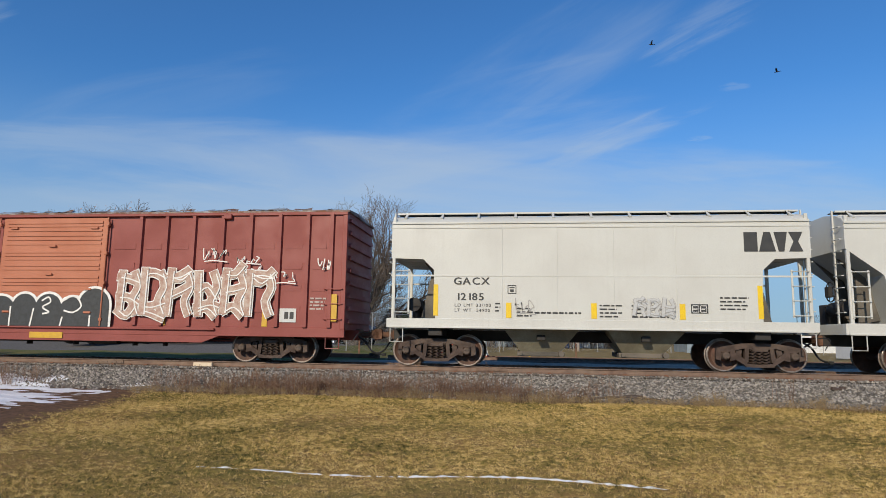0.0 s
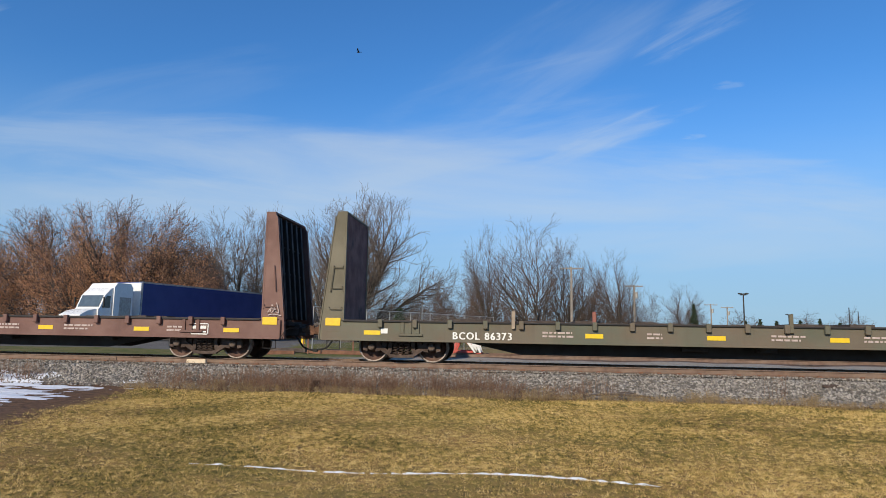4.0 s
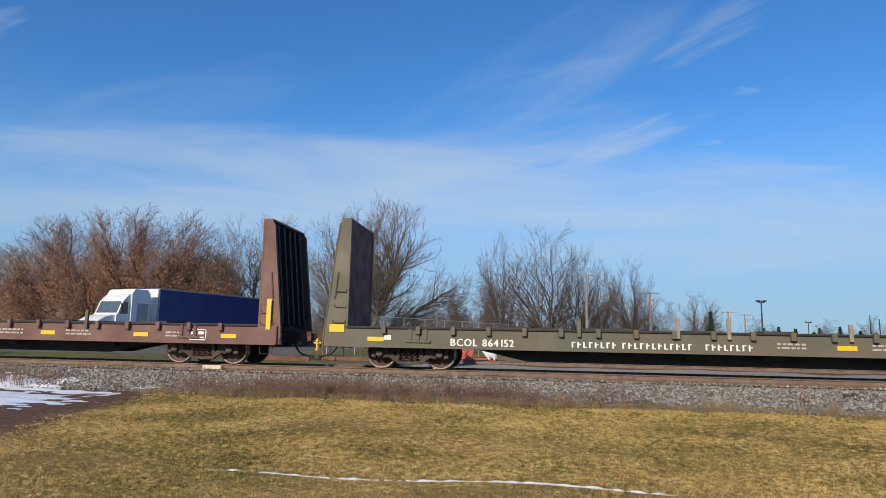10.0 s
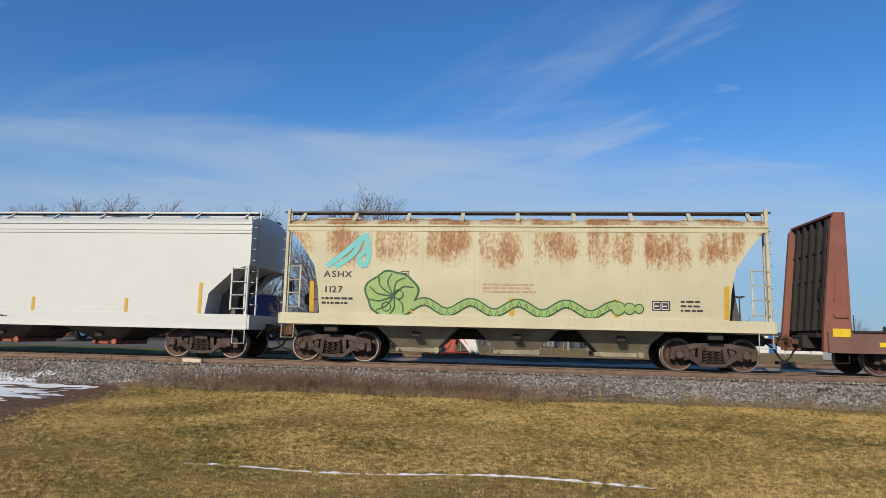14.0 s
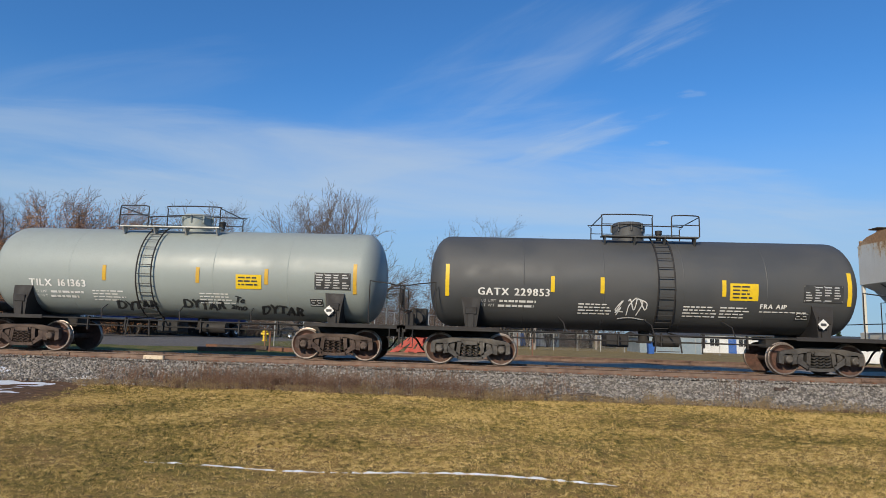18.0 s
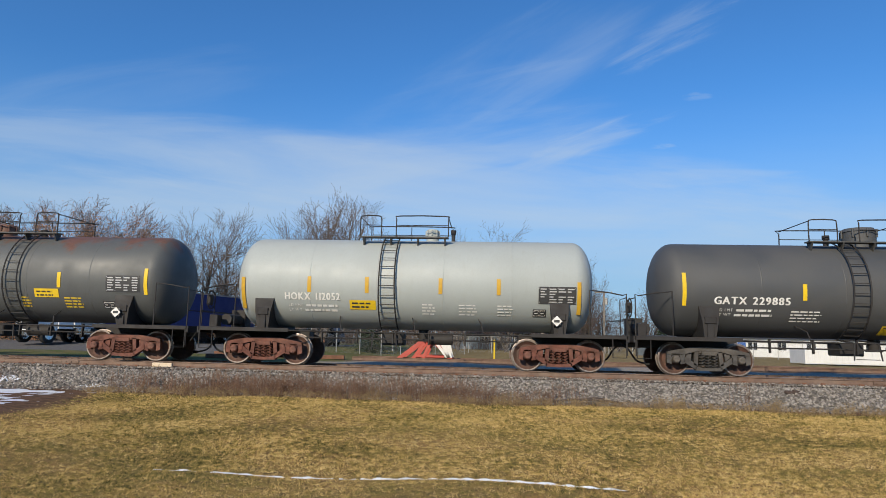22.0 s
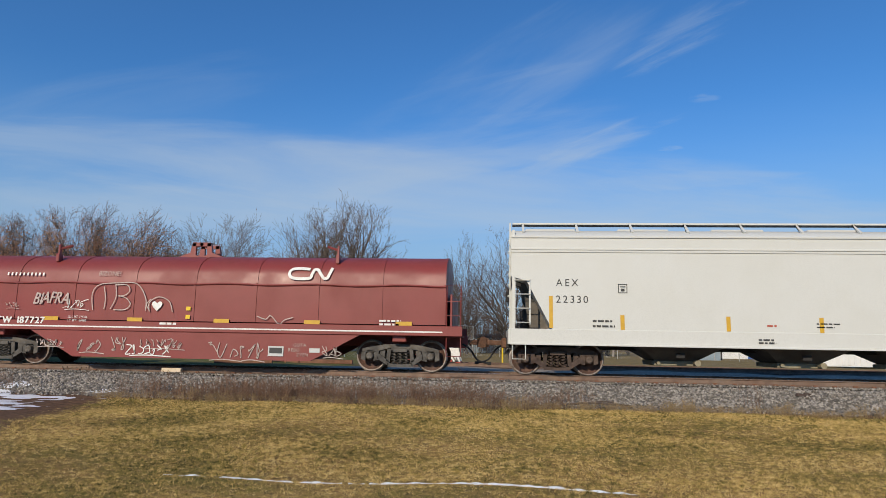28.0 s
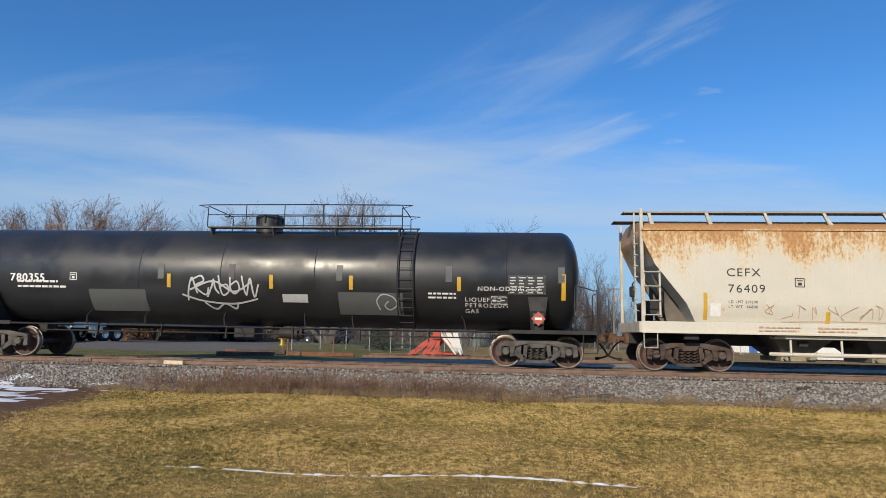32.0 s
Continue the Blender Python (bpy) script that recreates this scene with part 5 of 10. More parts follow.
    for s in (-1, 1):   # ventilator-like roping cleats over the trucks
        b = Build()
        for k in range(3):
            b.cbox(s * (half_tc - 0.3) - 0.28 + 0.22 * k, s * (half_tc - 0.3) - 0.18 + 0.22 * k, -hw - 0.035, -hw, zb + 0.2, zt - 0.02, 0.006)
        b.cbox(s * (half_tc - 0.3) - 0.34, s * (half_tc - 0.3) + 0.36, -hw - 0.05, -hw, zb + 0.14, zb + 0.2, 0.006)
        part("bolster_cover", b, paint, car)
    surf = flat_side(-hw - 0.012)
    taken = [(spec.get("mark_x", -8.0) - 1.0, spec.get("mark_x", -8.0) + 2.1)] + [(x - 0.1, x + w + 0.1) for x, w in spec.get("name_bars", ())]
    for x in spec.get("dots", (-9.2, -6.1, -3.0, 0.2, 3.3, 6.4, 9.2)):
        if any(a < x + 0.3 and x - 0.3 < c for a, c in taken):
            continue
        patch(car, "reflector", x - 0.24, x + 0.24, zb + 0.16, zb + 0.28, spec.get("ink", YELLOW), surf)
    ink = spec.get("letters", WHITE_INK)
    if spec.get("mark"):
        lettering(car, spec["mark"], spec.get("mark_x", -8.0), zb + 0.07, 0.20, ink, flat_side(-hw - 0.016), 0.92, 0.2, bold=0.011)
    for x, w in spec.get("name_bars", ()):   # the owner's name, as bars
        q, at = Build(), x
        while at < x + w - 0.05:
            rect(q, surf, at, at + 0.045, zb + 0.09, zb + 0.25, 1)
            rect(q, surf, at + 0.045, at + 0.10, zb + (0.17, 0.09, 0.22)[int(at * 7) % 3], zb + (0.20, 0.12, 0.25)[int(at * 7) % 3], 1)
            at += 0.155
        part("name_bars", q, ink, car)
    for k, (x, w) in enumerate(((-4.4, 0.9), (1.6, 0.9), (3.9, 1.0), (7.2, 0.6), (-1.6, 0.5))):
        if any(a < x + w and x < c for a, c in taken):
            continue
        small_print(car, x, zb + 0.27, w, 2, FADED_INK, surf, 0.05, 0.1, k + int(-where))
    q = Build()
    for x in (7.95,):
        for x0, x1, a, c in ((x, x + 0.55, 0, 0.03), (x, x + 0.55, 0.3, 0.33), (x, x + 0.03, 0, 0.33), (x + 0.52, x + 0.55, 0, 0.33), (x + 0.06, x + 0.24, 0.17, 0.26), (x + 0.3, x + 0.48, 0.17, 0.26), (x + 0.06, x + 0.48, 0.06, 0.1)):
            rect(q, surf, x0, x1, zb + 0.08 + a, zb + 0.08 + c, 1)
    part("stencil_frame", q, ink, car)
    patch(car, "white_label", -8.95, -8.75, zb + 0.2, zb + 0.34, WHITE_INK, surf)
    running_gear(car, where, half_tc, out + 0.25, spec.get("cast"))
    return car, surf


# ---- coil steel cars ----
def coil_car(where, label, half_tc, hl, paint, deep, spec):
    """A trough car under one long arched hood."""
    car = thing("coil_car", label, "coil car", "freight cars of the train")
    hw = 1.45
    zs0, zs1 = spec["sill"]
    ztop = spec["top"]
    hood_l = spec["hood"]
    lip = spec["lip"]
    n = 14
    prof = [(-hw, zs1 + 0.03), (-hw, lip)]
    for k in range(n + 1):
        a = math.pi * k / n
        prof.append((-(hw - 0.03) * math.cos(a), lip + 0.02 + (ztop - lip - 0.02) * math.sin(a) ** 0.75))
    prof += [(hw, lip), (hw, zs1 + 0.03)]
    b = Build()
    b.rings([[(x, y, z) for y, z in prof] for x in (-hood_l, -hood_l * 0.5, 0, hood_l * 0.5, hood_l)])
    hood = part("hood", b, paint, car, spec["hood_label"])
    for x in [-hood_l + 0.04] + [-hood_l + 2 * hood_l * k / 8 for k in range(1, 8)] + [hood_l - 0.04]:
        q = Build()
        rim = [(y * 1.012, z + 0.012 if z > zs1 + 0.1 else z) for y, z in prof]
        q.rings([[(x + d, y, z) for y, z in rim] for d in (-0.035, 0.035)])
        part("hood_band", q, paint, hood)
    q = Build()
    for s in (-1, 1):
        wav = [(-hood_l + 2 * hood_l * k / 40, lip + 0.02 * math.sin(k * 0.9)) for k in range(41)]
        q.tube([(x, s * (hw + 0.02), z) for x, z in wav], 0.03, 5)
    part("hood_seam", q, paint, hood)
    for x in spec["posts"]:
        q = Build()
        s = 1 if x > 0 else -1
        q.cbox(x - 0.03, x + 0.03, -1.15, -1.05, ztop - 0.45, ztop + spec.get("guide", 0.42), 0.01)
        q.tube([(x, -1.1, ztop + 0.1), (x + 0.35 * spec.get("arm", -s), -1.0, ztop + 0.22)], 0.035, 6)
        q.cbox(x - 0.05, x + 0.05, -1.2, -1.0, ztop - 0.3, ztop - 0.05, 0.01)
        part("stacking_guide", q, paint, hood)
    q = Build()
    xl = spec.get("lift", 0.3)
    for y in (-0.3, 0.3):
        q.prism([(xl - 0.75, ztop - 0.03), (xl - 0.36, ztop + 0.12), (xl - 0.30, ztop + 0.42), (xl - 0.18, ztop + 0.42), (xl - 0.18, ztop + 0.05), (xl - 0.05, ztop - 0.03)], y - 0.05, y + 0.05)
        q.prism([(xl + 0.75, ztop - 0.03), (xl + 0.05, ztop - 0.03), (xl + 0.18, ztop + 0.05), (xl + 0.18, ztop + 0.42), (xl + 0.30, ztop + 0.42), (xl + 0.36, ztop + 0.12)], y - 0.05, y + 0.05)
        q.prism([(xl - 0.30, ztop + 0.32), (xl + 0.30, ztop + 0.32), (xl + 0.30, ztop + 0.44), (xl - 0.30, ztop + 0.44)], y - 0.05, y + 0.05)
    q.cyl((xl, -0.35, ztop + 0.38), (xl, 0.35, ztop + 0.38), 0.06, n=8)
    part("lifting_bracket", q, paint, hood)
    b = Build()
    end = spec["end"]
    for s in (-1, 1):
        y0, y1 = sorted((s * (hw + 0.06), s * (hw - 0.08)))
        b.cbox(-end, end, y0, y1, zs0, zs1, 0.012)
    part("side_sill", b, spec.get("sill_paint", paint), car)
    b = Build()
    if deep:
        for y in (-hw - 0.02, hw - 0.06):
            b.prism([(-4.95, zs0), (-3.55, 0.26), (3.55, 0.26), (4.95, zs0)], y, y + 0.08)
        b.box(-3.5, 3.5, -hw + 0.06, hw - 0.06, 0.30, zs0)
        part("deep_side", b, paint, car, "deep fishbelly side plate")
    else:
        b.cbox(-end, end, -0.3, 0.3, 0.66, 1.1, 0.02)
        for k in range(13):
            x = -half_tc + 1.2 + (2 * half_tc - 2.4) * k / 12
            b.cbox(x - 0.05, x + 0.05, -hw + 0.05, hw - 0.05, 0.92, zs0, 0.01)
            b.cbox(x - 0.03, x + 0.03, -hw + 0.02, -hw + 0.06, 0.9, zs0, 0.005)
        b.tube([(-half_tc + 1, -1.2, 0.86), (half_tc - 1, -1.2, 0.86)], 0.03, 6)
        b.cyl((-0.5, -1.0, 0.72), (0.5, -1.0, 0.72), 0.24, n=14)
        b.cbox(1.0, 1.5, -1.15, -0.7, 0.45, 0.8, 0.03)
        b.cbox(2.0, 2.4, -1.1, -0.7, 0.5, 0.85, 0.03)
        b.cbox(-half_tc + 1.1, half_tc - 1.1, -0.75, 0.75, 0.50, 0.62, 0.02)
        part("underframe", b, BLACK, car)
    b = Build()
    b.cbox(-end - 0.1, end + 0.1, -0.28, 0.28, 0.70, 1.05, 0.02)
    for s in (-1, 1):
        b.box(*sorted((s * hood_l, s * end)), -hw, hw, zs0 - 0.02, zs0 + 0.03)
        b.cbox(*sorted((s * (hood_l + 0.12), s * (hood_l + 0.18))), -hw + 0.02, hw - 0.02, zs1, zs1 + 0.9, 0.01)
        b.cbox(s * half_tc - 0.2, s * half_tc + 0.2, -hw + 0.1, hw - 0.1, 0.84, zs0 + 0.1, 0.02)
    part("end_sill", b, spec.get("sill_paint", paint), car)
    for s in (-1, 1):
        q = Build()
        for y in (-hw + 0.03,):
            q.tube([(s * (end - 0.05), y, zs0), (s * (end - 0.05), y, zs1 + 1.15), (s * (end - 0.45), y, zs1 + 1.15), (s * (end - 0.45), y, zs0)], 0.017, 5)
            for z in (zs1 + 0.3, zs1 + 0.7):
                q.tube([(s * (end - 0.05), y, z), (s * (end - 0.45), y, z)], 0.013, 4)
            q.tube([(s * (end - 0.05), y, zs0), (s * (end - 0.05), y, zs0 - 0.55), (s * (end - 0.45), y, zs0 - 0.55), (s * (end - 0.45), y, zs0)], 0.016, 5)
        part("end_ladder", q, spec.get("sill_paint", paint), car)
    brake_wheel(car, -end + 0.1, -0.8, zs1 + 0.75, BLACK)
    running_gear(car, where, half_tc, end + 0.3, spec.get("cast"))
    return car, flat_side(-hw - 0.068), flat_side(-hw - 0.05)


# ---- the train, from its front (right) to its tail ----
DECK = mat("worn_dark_planks", (0.075, 0.055, 0.045), (0.04, 0.03, 0.026), 0.85, 0, 5, 0.4, 30)
GREY_PAINT = mat("light_grey_car_paint", (0.58, 0.58, 0.54), (0.52, 0.515, 0.48), 0.5, 0, 0.7, 0.05, 40, streak=0.16, streak_col=(0.34, 0.32, 0.28))
WHITE_PAINT = mat("off_white_car_paint", (0.61, 0.61, 0.58), (0.57, 0.57, 0.535), 0.45, 0, 0.6, 0.04, 40, streak=0.05, streak_col=(0.45, 0.43, 0.38))
CREAM_WORN = mat("stained_white_car_paint", (0.66, 0.645, 0.59), (0.61, 0.59, 0.53), 0.55, 0, 0.7, 0.06, 40, streak=0.34, streak_col=(0.20, 0.18, 0.16), runs=(0, 0, 3.0, 4.0, 3.99, 0.0, (0.42, 0.20, 0.07), (0.55, 0.38, 0.18), 0.12))
PALE_RUST = mat("pale_green_paint_with_rust", (0.58, 0.53, 0.36), (0.52, 0.47, 0.32), 0.6, 0, 0.8, 0.08, 40, streak=0.2, streak_col=(0.36, 0.24, 0.12), runs=(1.5, 0.3, 2.3, 3.3, 3.93, 0.07, (0.33, 0.125, 0.045), (0.48, 0.32, 0.15), 0.22))
CREAM_RUST = mat("cream_paint_with_rust_runs", (0.62, 0.575, 0.48), (0.57, 0.53, 0.44), 0.55, 0, 0.8, 0.03, 40, streak=0.22, streak_col=(0.50, 0.36, 0.19), runs=(0, 0, 2.5, 3.95, 3.88, 0.13, (0.50, 0.235, 0.075), (0.64, 0.43, 0.18), 0.17))
ORANGE_RUST = mat("yellow_orange_paint_with_rust", (0.66, 0.40, 0.115), (0.66, 0.47, 0.21), 0.6, 0, 0.7, 0.07, 40, streak=0.35, streak_col=(0.58, 0.29, 0.07), runs=(1.78, 0.1, 2.3, 3.2, 3.86, 0.15, (0.40, 0.13, 0.032), (0.60, 0.29, 0.065), 0.17))
BOX_RED = mat("faded_oxide_red", (0.27, 0.055, 0.042), (0.215, 0.043, 0.034), 0.6, 0, 0.9, 0.06, 40, streak=0.12, streak_col=(0.16, 0.05, 0.04), dust=0.12, dust_col=(0.32, 0.12, 0.09))
DOOR_RED = mat("faded_orange_red", (0.46, 0.165, 0.085), (0.40, 0.135, 0.07), 0.6, 0, 0.9, 0.06, 40, streak=0.15, streak_col=(0.25, 0.09, 0.06))
FLAT_BROWN = mat("weathered_brown_paint", (0.175, 0.082, 0.062), (0.125, 0.062, 0.05), 0.7, 0, 1.2, 0.1, 40, streak=0.2, dust=0.3, dust_col=(0.24, 0.15, 0.12))
FLAT_RED = mat("weathered_red_brown_paint", (0.26, 0.088, 0.06), (0.20, 0.07, 0.05), 0.65, 0, 1.2, 0.1, 40, streak=0.15, dust=0.2, dust_col=(0.30, 0.15, 0.11))
FLAT_GREEN = mat("faded_dark_green_paint", (0.085, 0.10, 0.065), (0.13, 0.10, 0.07), 0.7, 0, 0.8, 0.1, 40, streak=0.2, dust=0.3, dust_col=(0.20, 0.15, 0.11))
OLIVE = mat("olive_drab_paint", (0.135, 0.115, 0.072), (0.11, 0.095, 0.062), 0.65, 0, 1.0, 0.08, 40, streak=0.15)
BLUE = mat("bright_blue_car_paint", (0.012, 0.15, 0.36), (0.012, 0.13, 0.31), 0.5, 0, 1.0, 0.05, 40, streak=0.1, dust=0.05)
DARK_FACE = mat("grimy_brown_steel", (0.20, 0.076, 0.058), (0.13, 0.054, 0.044), 0.8, 0, 2.0, 0.3, 25, rust=0.4, rust_col=(0.085, 0.04, 0.032))
TANK_BLACK = mat("black_tank_paint", (0.060, 0.063, 0.066), (0.075, 0.075, 0.075), 0.60, 0, 0.8, 0.08, 40, streak=0.15, streak_col=(0.09, 0.085, 0.08), spec=0.5)
TANK_GLOSS = mat("glossy_black_tank_paint", (0.016, 0.017, 0.019), (0.024, 0.024, 0.025), 0.40, 0, 0.8, 0.03, 40, streak=0.08, streak_col=(0.08, 0.075, 0.07), spec=0.55)
TANK_DULL = mat("dull_dark_grey_tank_paint", (0.10, 0.104, 0.102), (0.082, 0.085, 0.083), 0.62, 0, 0.8, 0.04, 40, streak=0.22, streak_col=(0.12, 0.115, 0.10))
TANK_STAIN = mat("dark_grey_tank_paint_stained", (0.105, 0.108, 0.11), (0.082, 0.083, 0.083), 0.6, 0, 0.8, 0.04, 40, streak=0.5, streak_col=(0.17, 0.165, 0.15))
TANK_RUSTY = mat("dark_grey_tank_paint_rusty_top", (0.10, 0.104, 0.10), (0.082, 0.085, 0.082), 0.55, 0, 0.8, 0.05, 40, streak=0.15, rust=0.5, rust_z=(2.4, 3.9), rust_col=(0.19, 0.085, 0.05), rust_scale=0.9)
TANK_GREY = mat("grey_green_tank_paint", (0.30, 0.335, 0.315), (0.27, 0.30, 0.285), 0.50, 0, 0.6, 0.03, 40, streak=0.12, streak_col=(0.20, 0.20, 0.18))
SPILL = mat("dried_grey_spill", (0.20, 0.20, 0.195), (0.13, 0.13, 0.125), 0.7, 0, 5, 0.1, 40)
TANK_PALE = mat("pale_grey_tank_paint", (0.385, 0.415, 0.40), (0.345, 0.37, 0.355), 0.58, 0, 0.6, 0.03, 40, streak=0.2, streak_col=(0.26, 0.23, 0.18))
COIL_RUST = mat("rusted_brown_hood", (0.17, 0.056, 0.038), (0.27, 0.10, 0.05), 0.7, 0, 1.6, 0.2, 30, streak=0.45, streak_col=(0.36, 0.15, 0.075), rust=0.55, rust_col=(0.11, 0.05, 0.04))
COIL_RED = mat("red_oxide_hood_paint", (0.235, 0.042, 0.036), (0.195, 0.036, 0.031), 0.5, 0, 0.8, 0.05, 40, streak=0.08, dust=0.10, dust_col=(0.32, 0.10, 0.075))
COIL_SILL = mat("dark_red_brown_sill", (0.13, 0.04, 0.035), (0.09, 0.035, 0.03), 0.6, 0, 1.0, 0.08, 40, dust=0.2)
# dark brown-grey tone for bays, end webs and some gates
DARK_BAY = mat("dark_hopper_bay", (0.10, 0.09, 0.075), (0.06, 0.055, 0.05), 0.8, 0, 1.5, 0.2, 30, dust=0.4)
PALE_BAY = mat("dusty_cream_hopper_bay", (0.36, 0.33, 0.24), (0.22, 0.19, 0.13), 0.75, 0, 1.5, 0.15, 30, streak=0.3)
RED_GATE = mat("red_outlet_gate_paint", (0.42, 0.10, 0.06), (0.30, 0.08, 0.05), 0.6, 0, 3, 0.1)
CREAM_PLAIN = mat("grimy_cream_fittings_paint", (0.58, 0.54, 0.46), (0.46, 0.40, 0.31), 0.6, 0, 2.5, 0.06, 40)
PALE_PLAIN = mat("grimy_pale_green_fittings_paint", (0.56, 0.53, 0.40), (0.44, 0.38, 0.26), 0.6, 0, 2.5, 0.06, 40)
ORANGE_PLAIN = mat("grimy_orange_fittings_paint", (0.62, 0.40, 0.17), (0.46, 0.25, 0.10), 0.6, 0, 2.5, 0.06, 40)
PALE_LIME = mat("pale_lime_spray_paint", (0.34, 0.46, 0.17), (0.27, 0.40, 0.14), 0.6, 0, 6, 0.04)
RUST_INK = mat("faded_red_brown_paint", (0.44, 0.25, 0.16), (0.54, 0.38, 0.26), 0.7, 0, 9, 0.05)
SNOWY = mat("weathered_stake_wood", (0.36, 0.28, 0.20), (0.26, 0.20, 0.15), 0.8, 0, 6, 0.3)


def tapes(car, surf, xs, z0, z1, ink=AMBER, w=0.13):
    for x in xs:
        patch(car, "reflector", x - w / 2, x + w / 2, z0, z1, ink, surf, "yellow reflective strip")


def two_squares(car, x, z, surf, s=0.3):
    patch(car, "inspection_panel", x, x + s * 1.7, z, z + s * 0.95, BLACK_INK, surf)
    q = Build()
    up = lambda X, Z: tuple(a + c for a, c in zip(surf(X, Z), (0, -0.003, 0)))
    for k in (0, 1):
        a = x + s * (0.12 + 0.78 * k)
        for x0, x1, za, zb in ((a, a + s * 0.66, 0.1, 0.16), (a, a + s * 0.66, 0.75, 0.82), (a, a + 0.02, 0.1, 0.82), (a + s * 0.62, a + s * 0.66, 0.1, 0.82), (a + s * .1, a + s * .5, .4, .5)):
            rect(q, up, x0, x1, z + s * za, z + s * zb, 1)
    part("panel_lines", q, WHITE_INK, car)


def box_mark(car, x, z, surf, s=0.24, ink=None):
    q = Build()
    for x0, x1, za, zb in ((0, s, 0, 0.02), (0, s, s - 0.02, s), (0, 0.02, 0, s), (s - 0.02, s, 0, s), (s * .3, s * .7, s * .2, s * .5), (s * .2, s * .8, s * .65, s * .75)):
        rect(q, surf, x + x0, x + x1, z + za, z + zb, 1)
    part("plate_mark", q, ink or BLACK_INK, car)


def front_hopper():
    car, sf = covered_hopper(14.85, "light grey covered hopper car with dark end sheets", 6.2, 3.85, GREY_PAINT, BLACK, (1.05, 1.32), [(6.2, 3.3), (5.3, 2.6), (5.0, 1.45)], 4.02, 4.42, {"bays": 2, "hatches": 5, "brackets": 7, "strike": 6.75})
    tapes(car, sf, (-4.7,), 1.5, 2.3, YELLOW)


def gacx():
    car, sf = covered_hopper(2.13, "light grey two-bay covered hopper car, lightly weathered", 5.67, 4.39, GREY_PAINT, PALE_BAY, (1.10, 1.33), [(5.67, 3.05), (4.75, 3.02), (4.44, 2.72), (4.38, 1.42)], 4.08, 4.46,
                             {"bays": 2, "bay_span": 2.85, "bay_w": 2.2, "outlet": 0.55, "hatches": 5, "brackets": 11, "seams": (-2.5, -0.98, 0.55, 2.2), "end": 5.72, "strike": 6.15, "gate": DARK_BAY, "chords": ((4.06, 0.03), (3.93, 0.012), (2.55, 0.004))})
    lettering(car, "GACX", -3.87, 2.30, 0.20, BLACK_INK, sf, 1.15, 0.18, bold=0.008)
    lettering(car, "12185", -3.80, 1.86, 0.20, BLACK_INK, sf, 1.1, 0.18, bold=0.008)
    lettering(car, "LD LMT 231100", -3.84, 1.68, 0.085, BLACK_INK, sf, 1.15)
    lettering(car, "LT WT  54900", -3.84, 1.54, 0.085, BLACK_INK, sf, 1.15)
    q = Build()   # the owner's mark as plain block shapes
    for poly in ([(3.98, 3.22), (4.33, 3.22), (4.33, 3.75), (3.98, 3.75)], [(4.36, 3.22), (4.79, 3.22), (4.66, 3.75), (4.49, 3.75)],
                 [(4.86, 3.22), (5.00, 3.22), (5.09, 3.75), (4.75, 3.75)], [(5.12, 3.22), (5.48, 3.22), (5.36, 3.49), (5.48, 3.75), (5.12, 3.75), (5.24, 3.49)]):
        q.add([sf(*p) for p in poly], [tuple(range(len(poly)))])
    part("owner_mark", q, BLACK_INK, car, "black block mark of the owner")
    tapes(car, sf, (-4.37, 4.33), 1.42, 2.30, YELLOW)
    tapes(car, sf, (-2.32, 0.0, 2.33), 1.38, 1.80, YELLOW, 0.15)
    two_squares(car, 2.55, 1.55, sf, 0.26)
    box_mark(car, -2.35, 2.05, sf)
    for k, (x, z, w, r) in enumerate(((-2.7, 1.75, 0.15, 3), (-2.1, 1.62, 0.5, 3), (0.15, 1.72, 0.6, 4), (3.3, 1.95, 0.75, 4), (1.0, 1.72, 1.1, 4))):
        small_print(car, x, z, w, r, BLACK_INK, sf, 0.04, 0.1, k)
    small_print(car, -1.6, 1.5, 1.5, 1, BLACK_INK, sf, 0.05, 0.1, 9)
    tag_scrawl(car, -2.15, 1.55, 0.55, 0.4, GREY_INK, sf, 71, 0.03)
    block_piece(car, 1.0, 1.48, 1.1, 0.45, 3, sf, 72, SILVER_INK, GREY_INK, GREY_INK, "small grey sprayed letters, illegible")


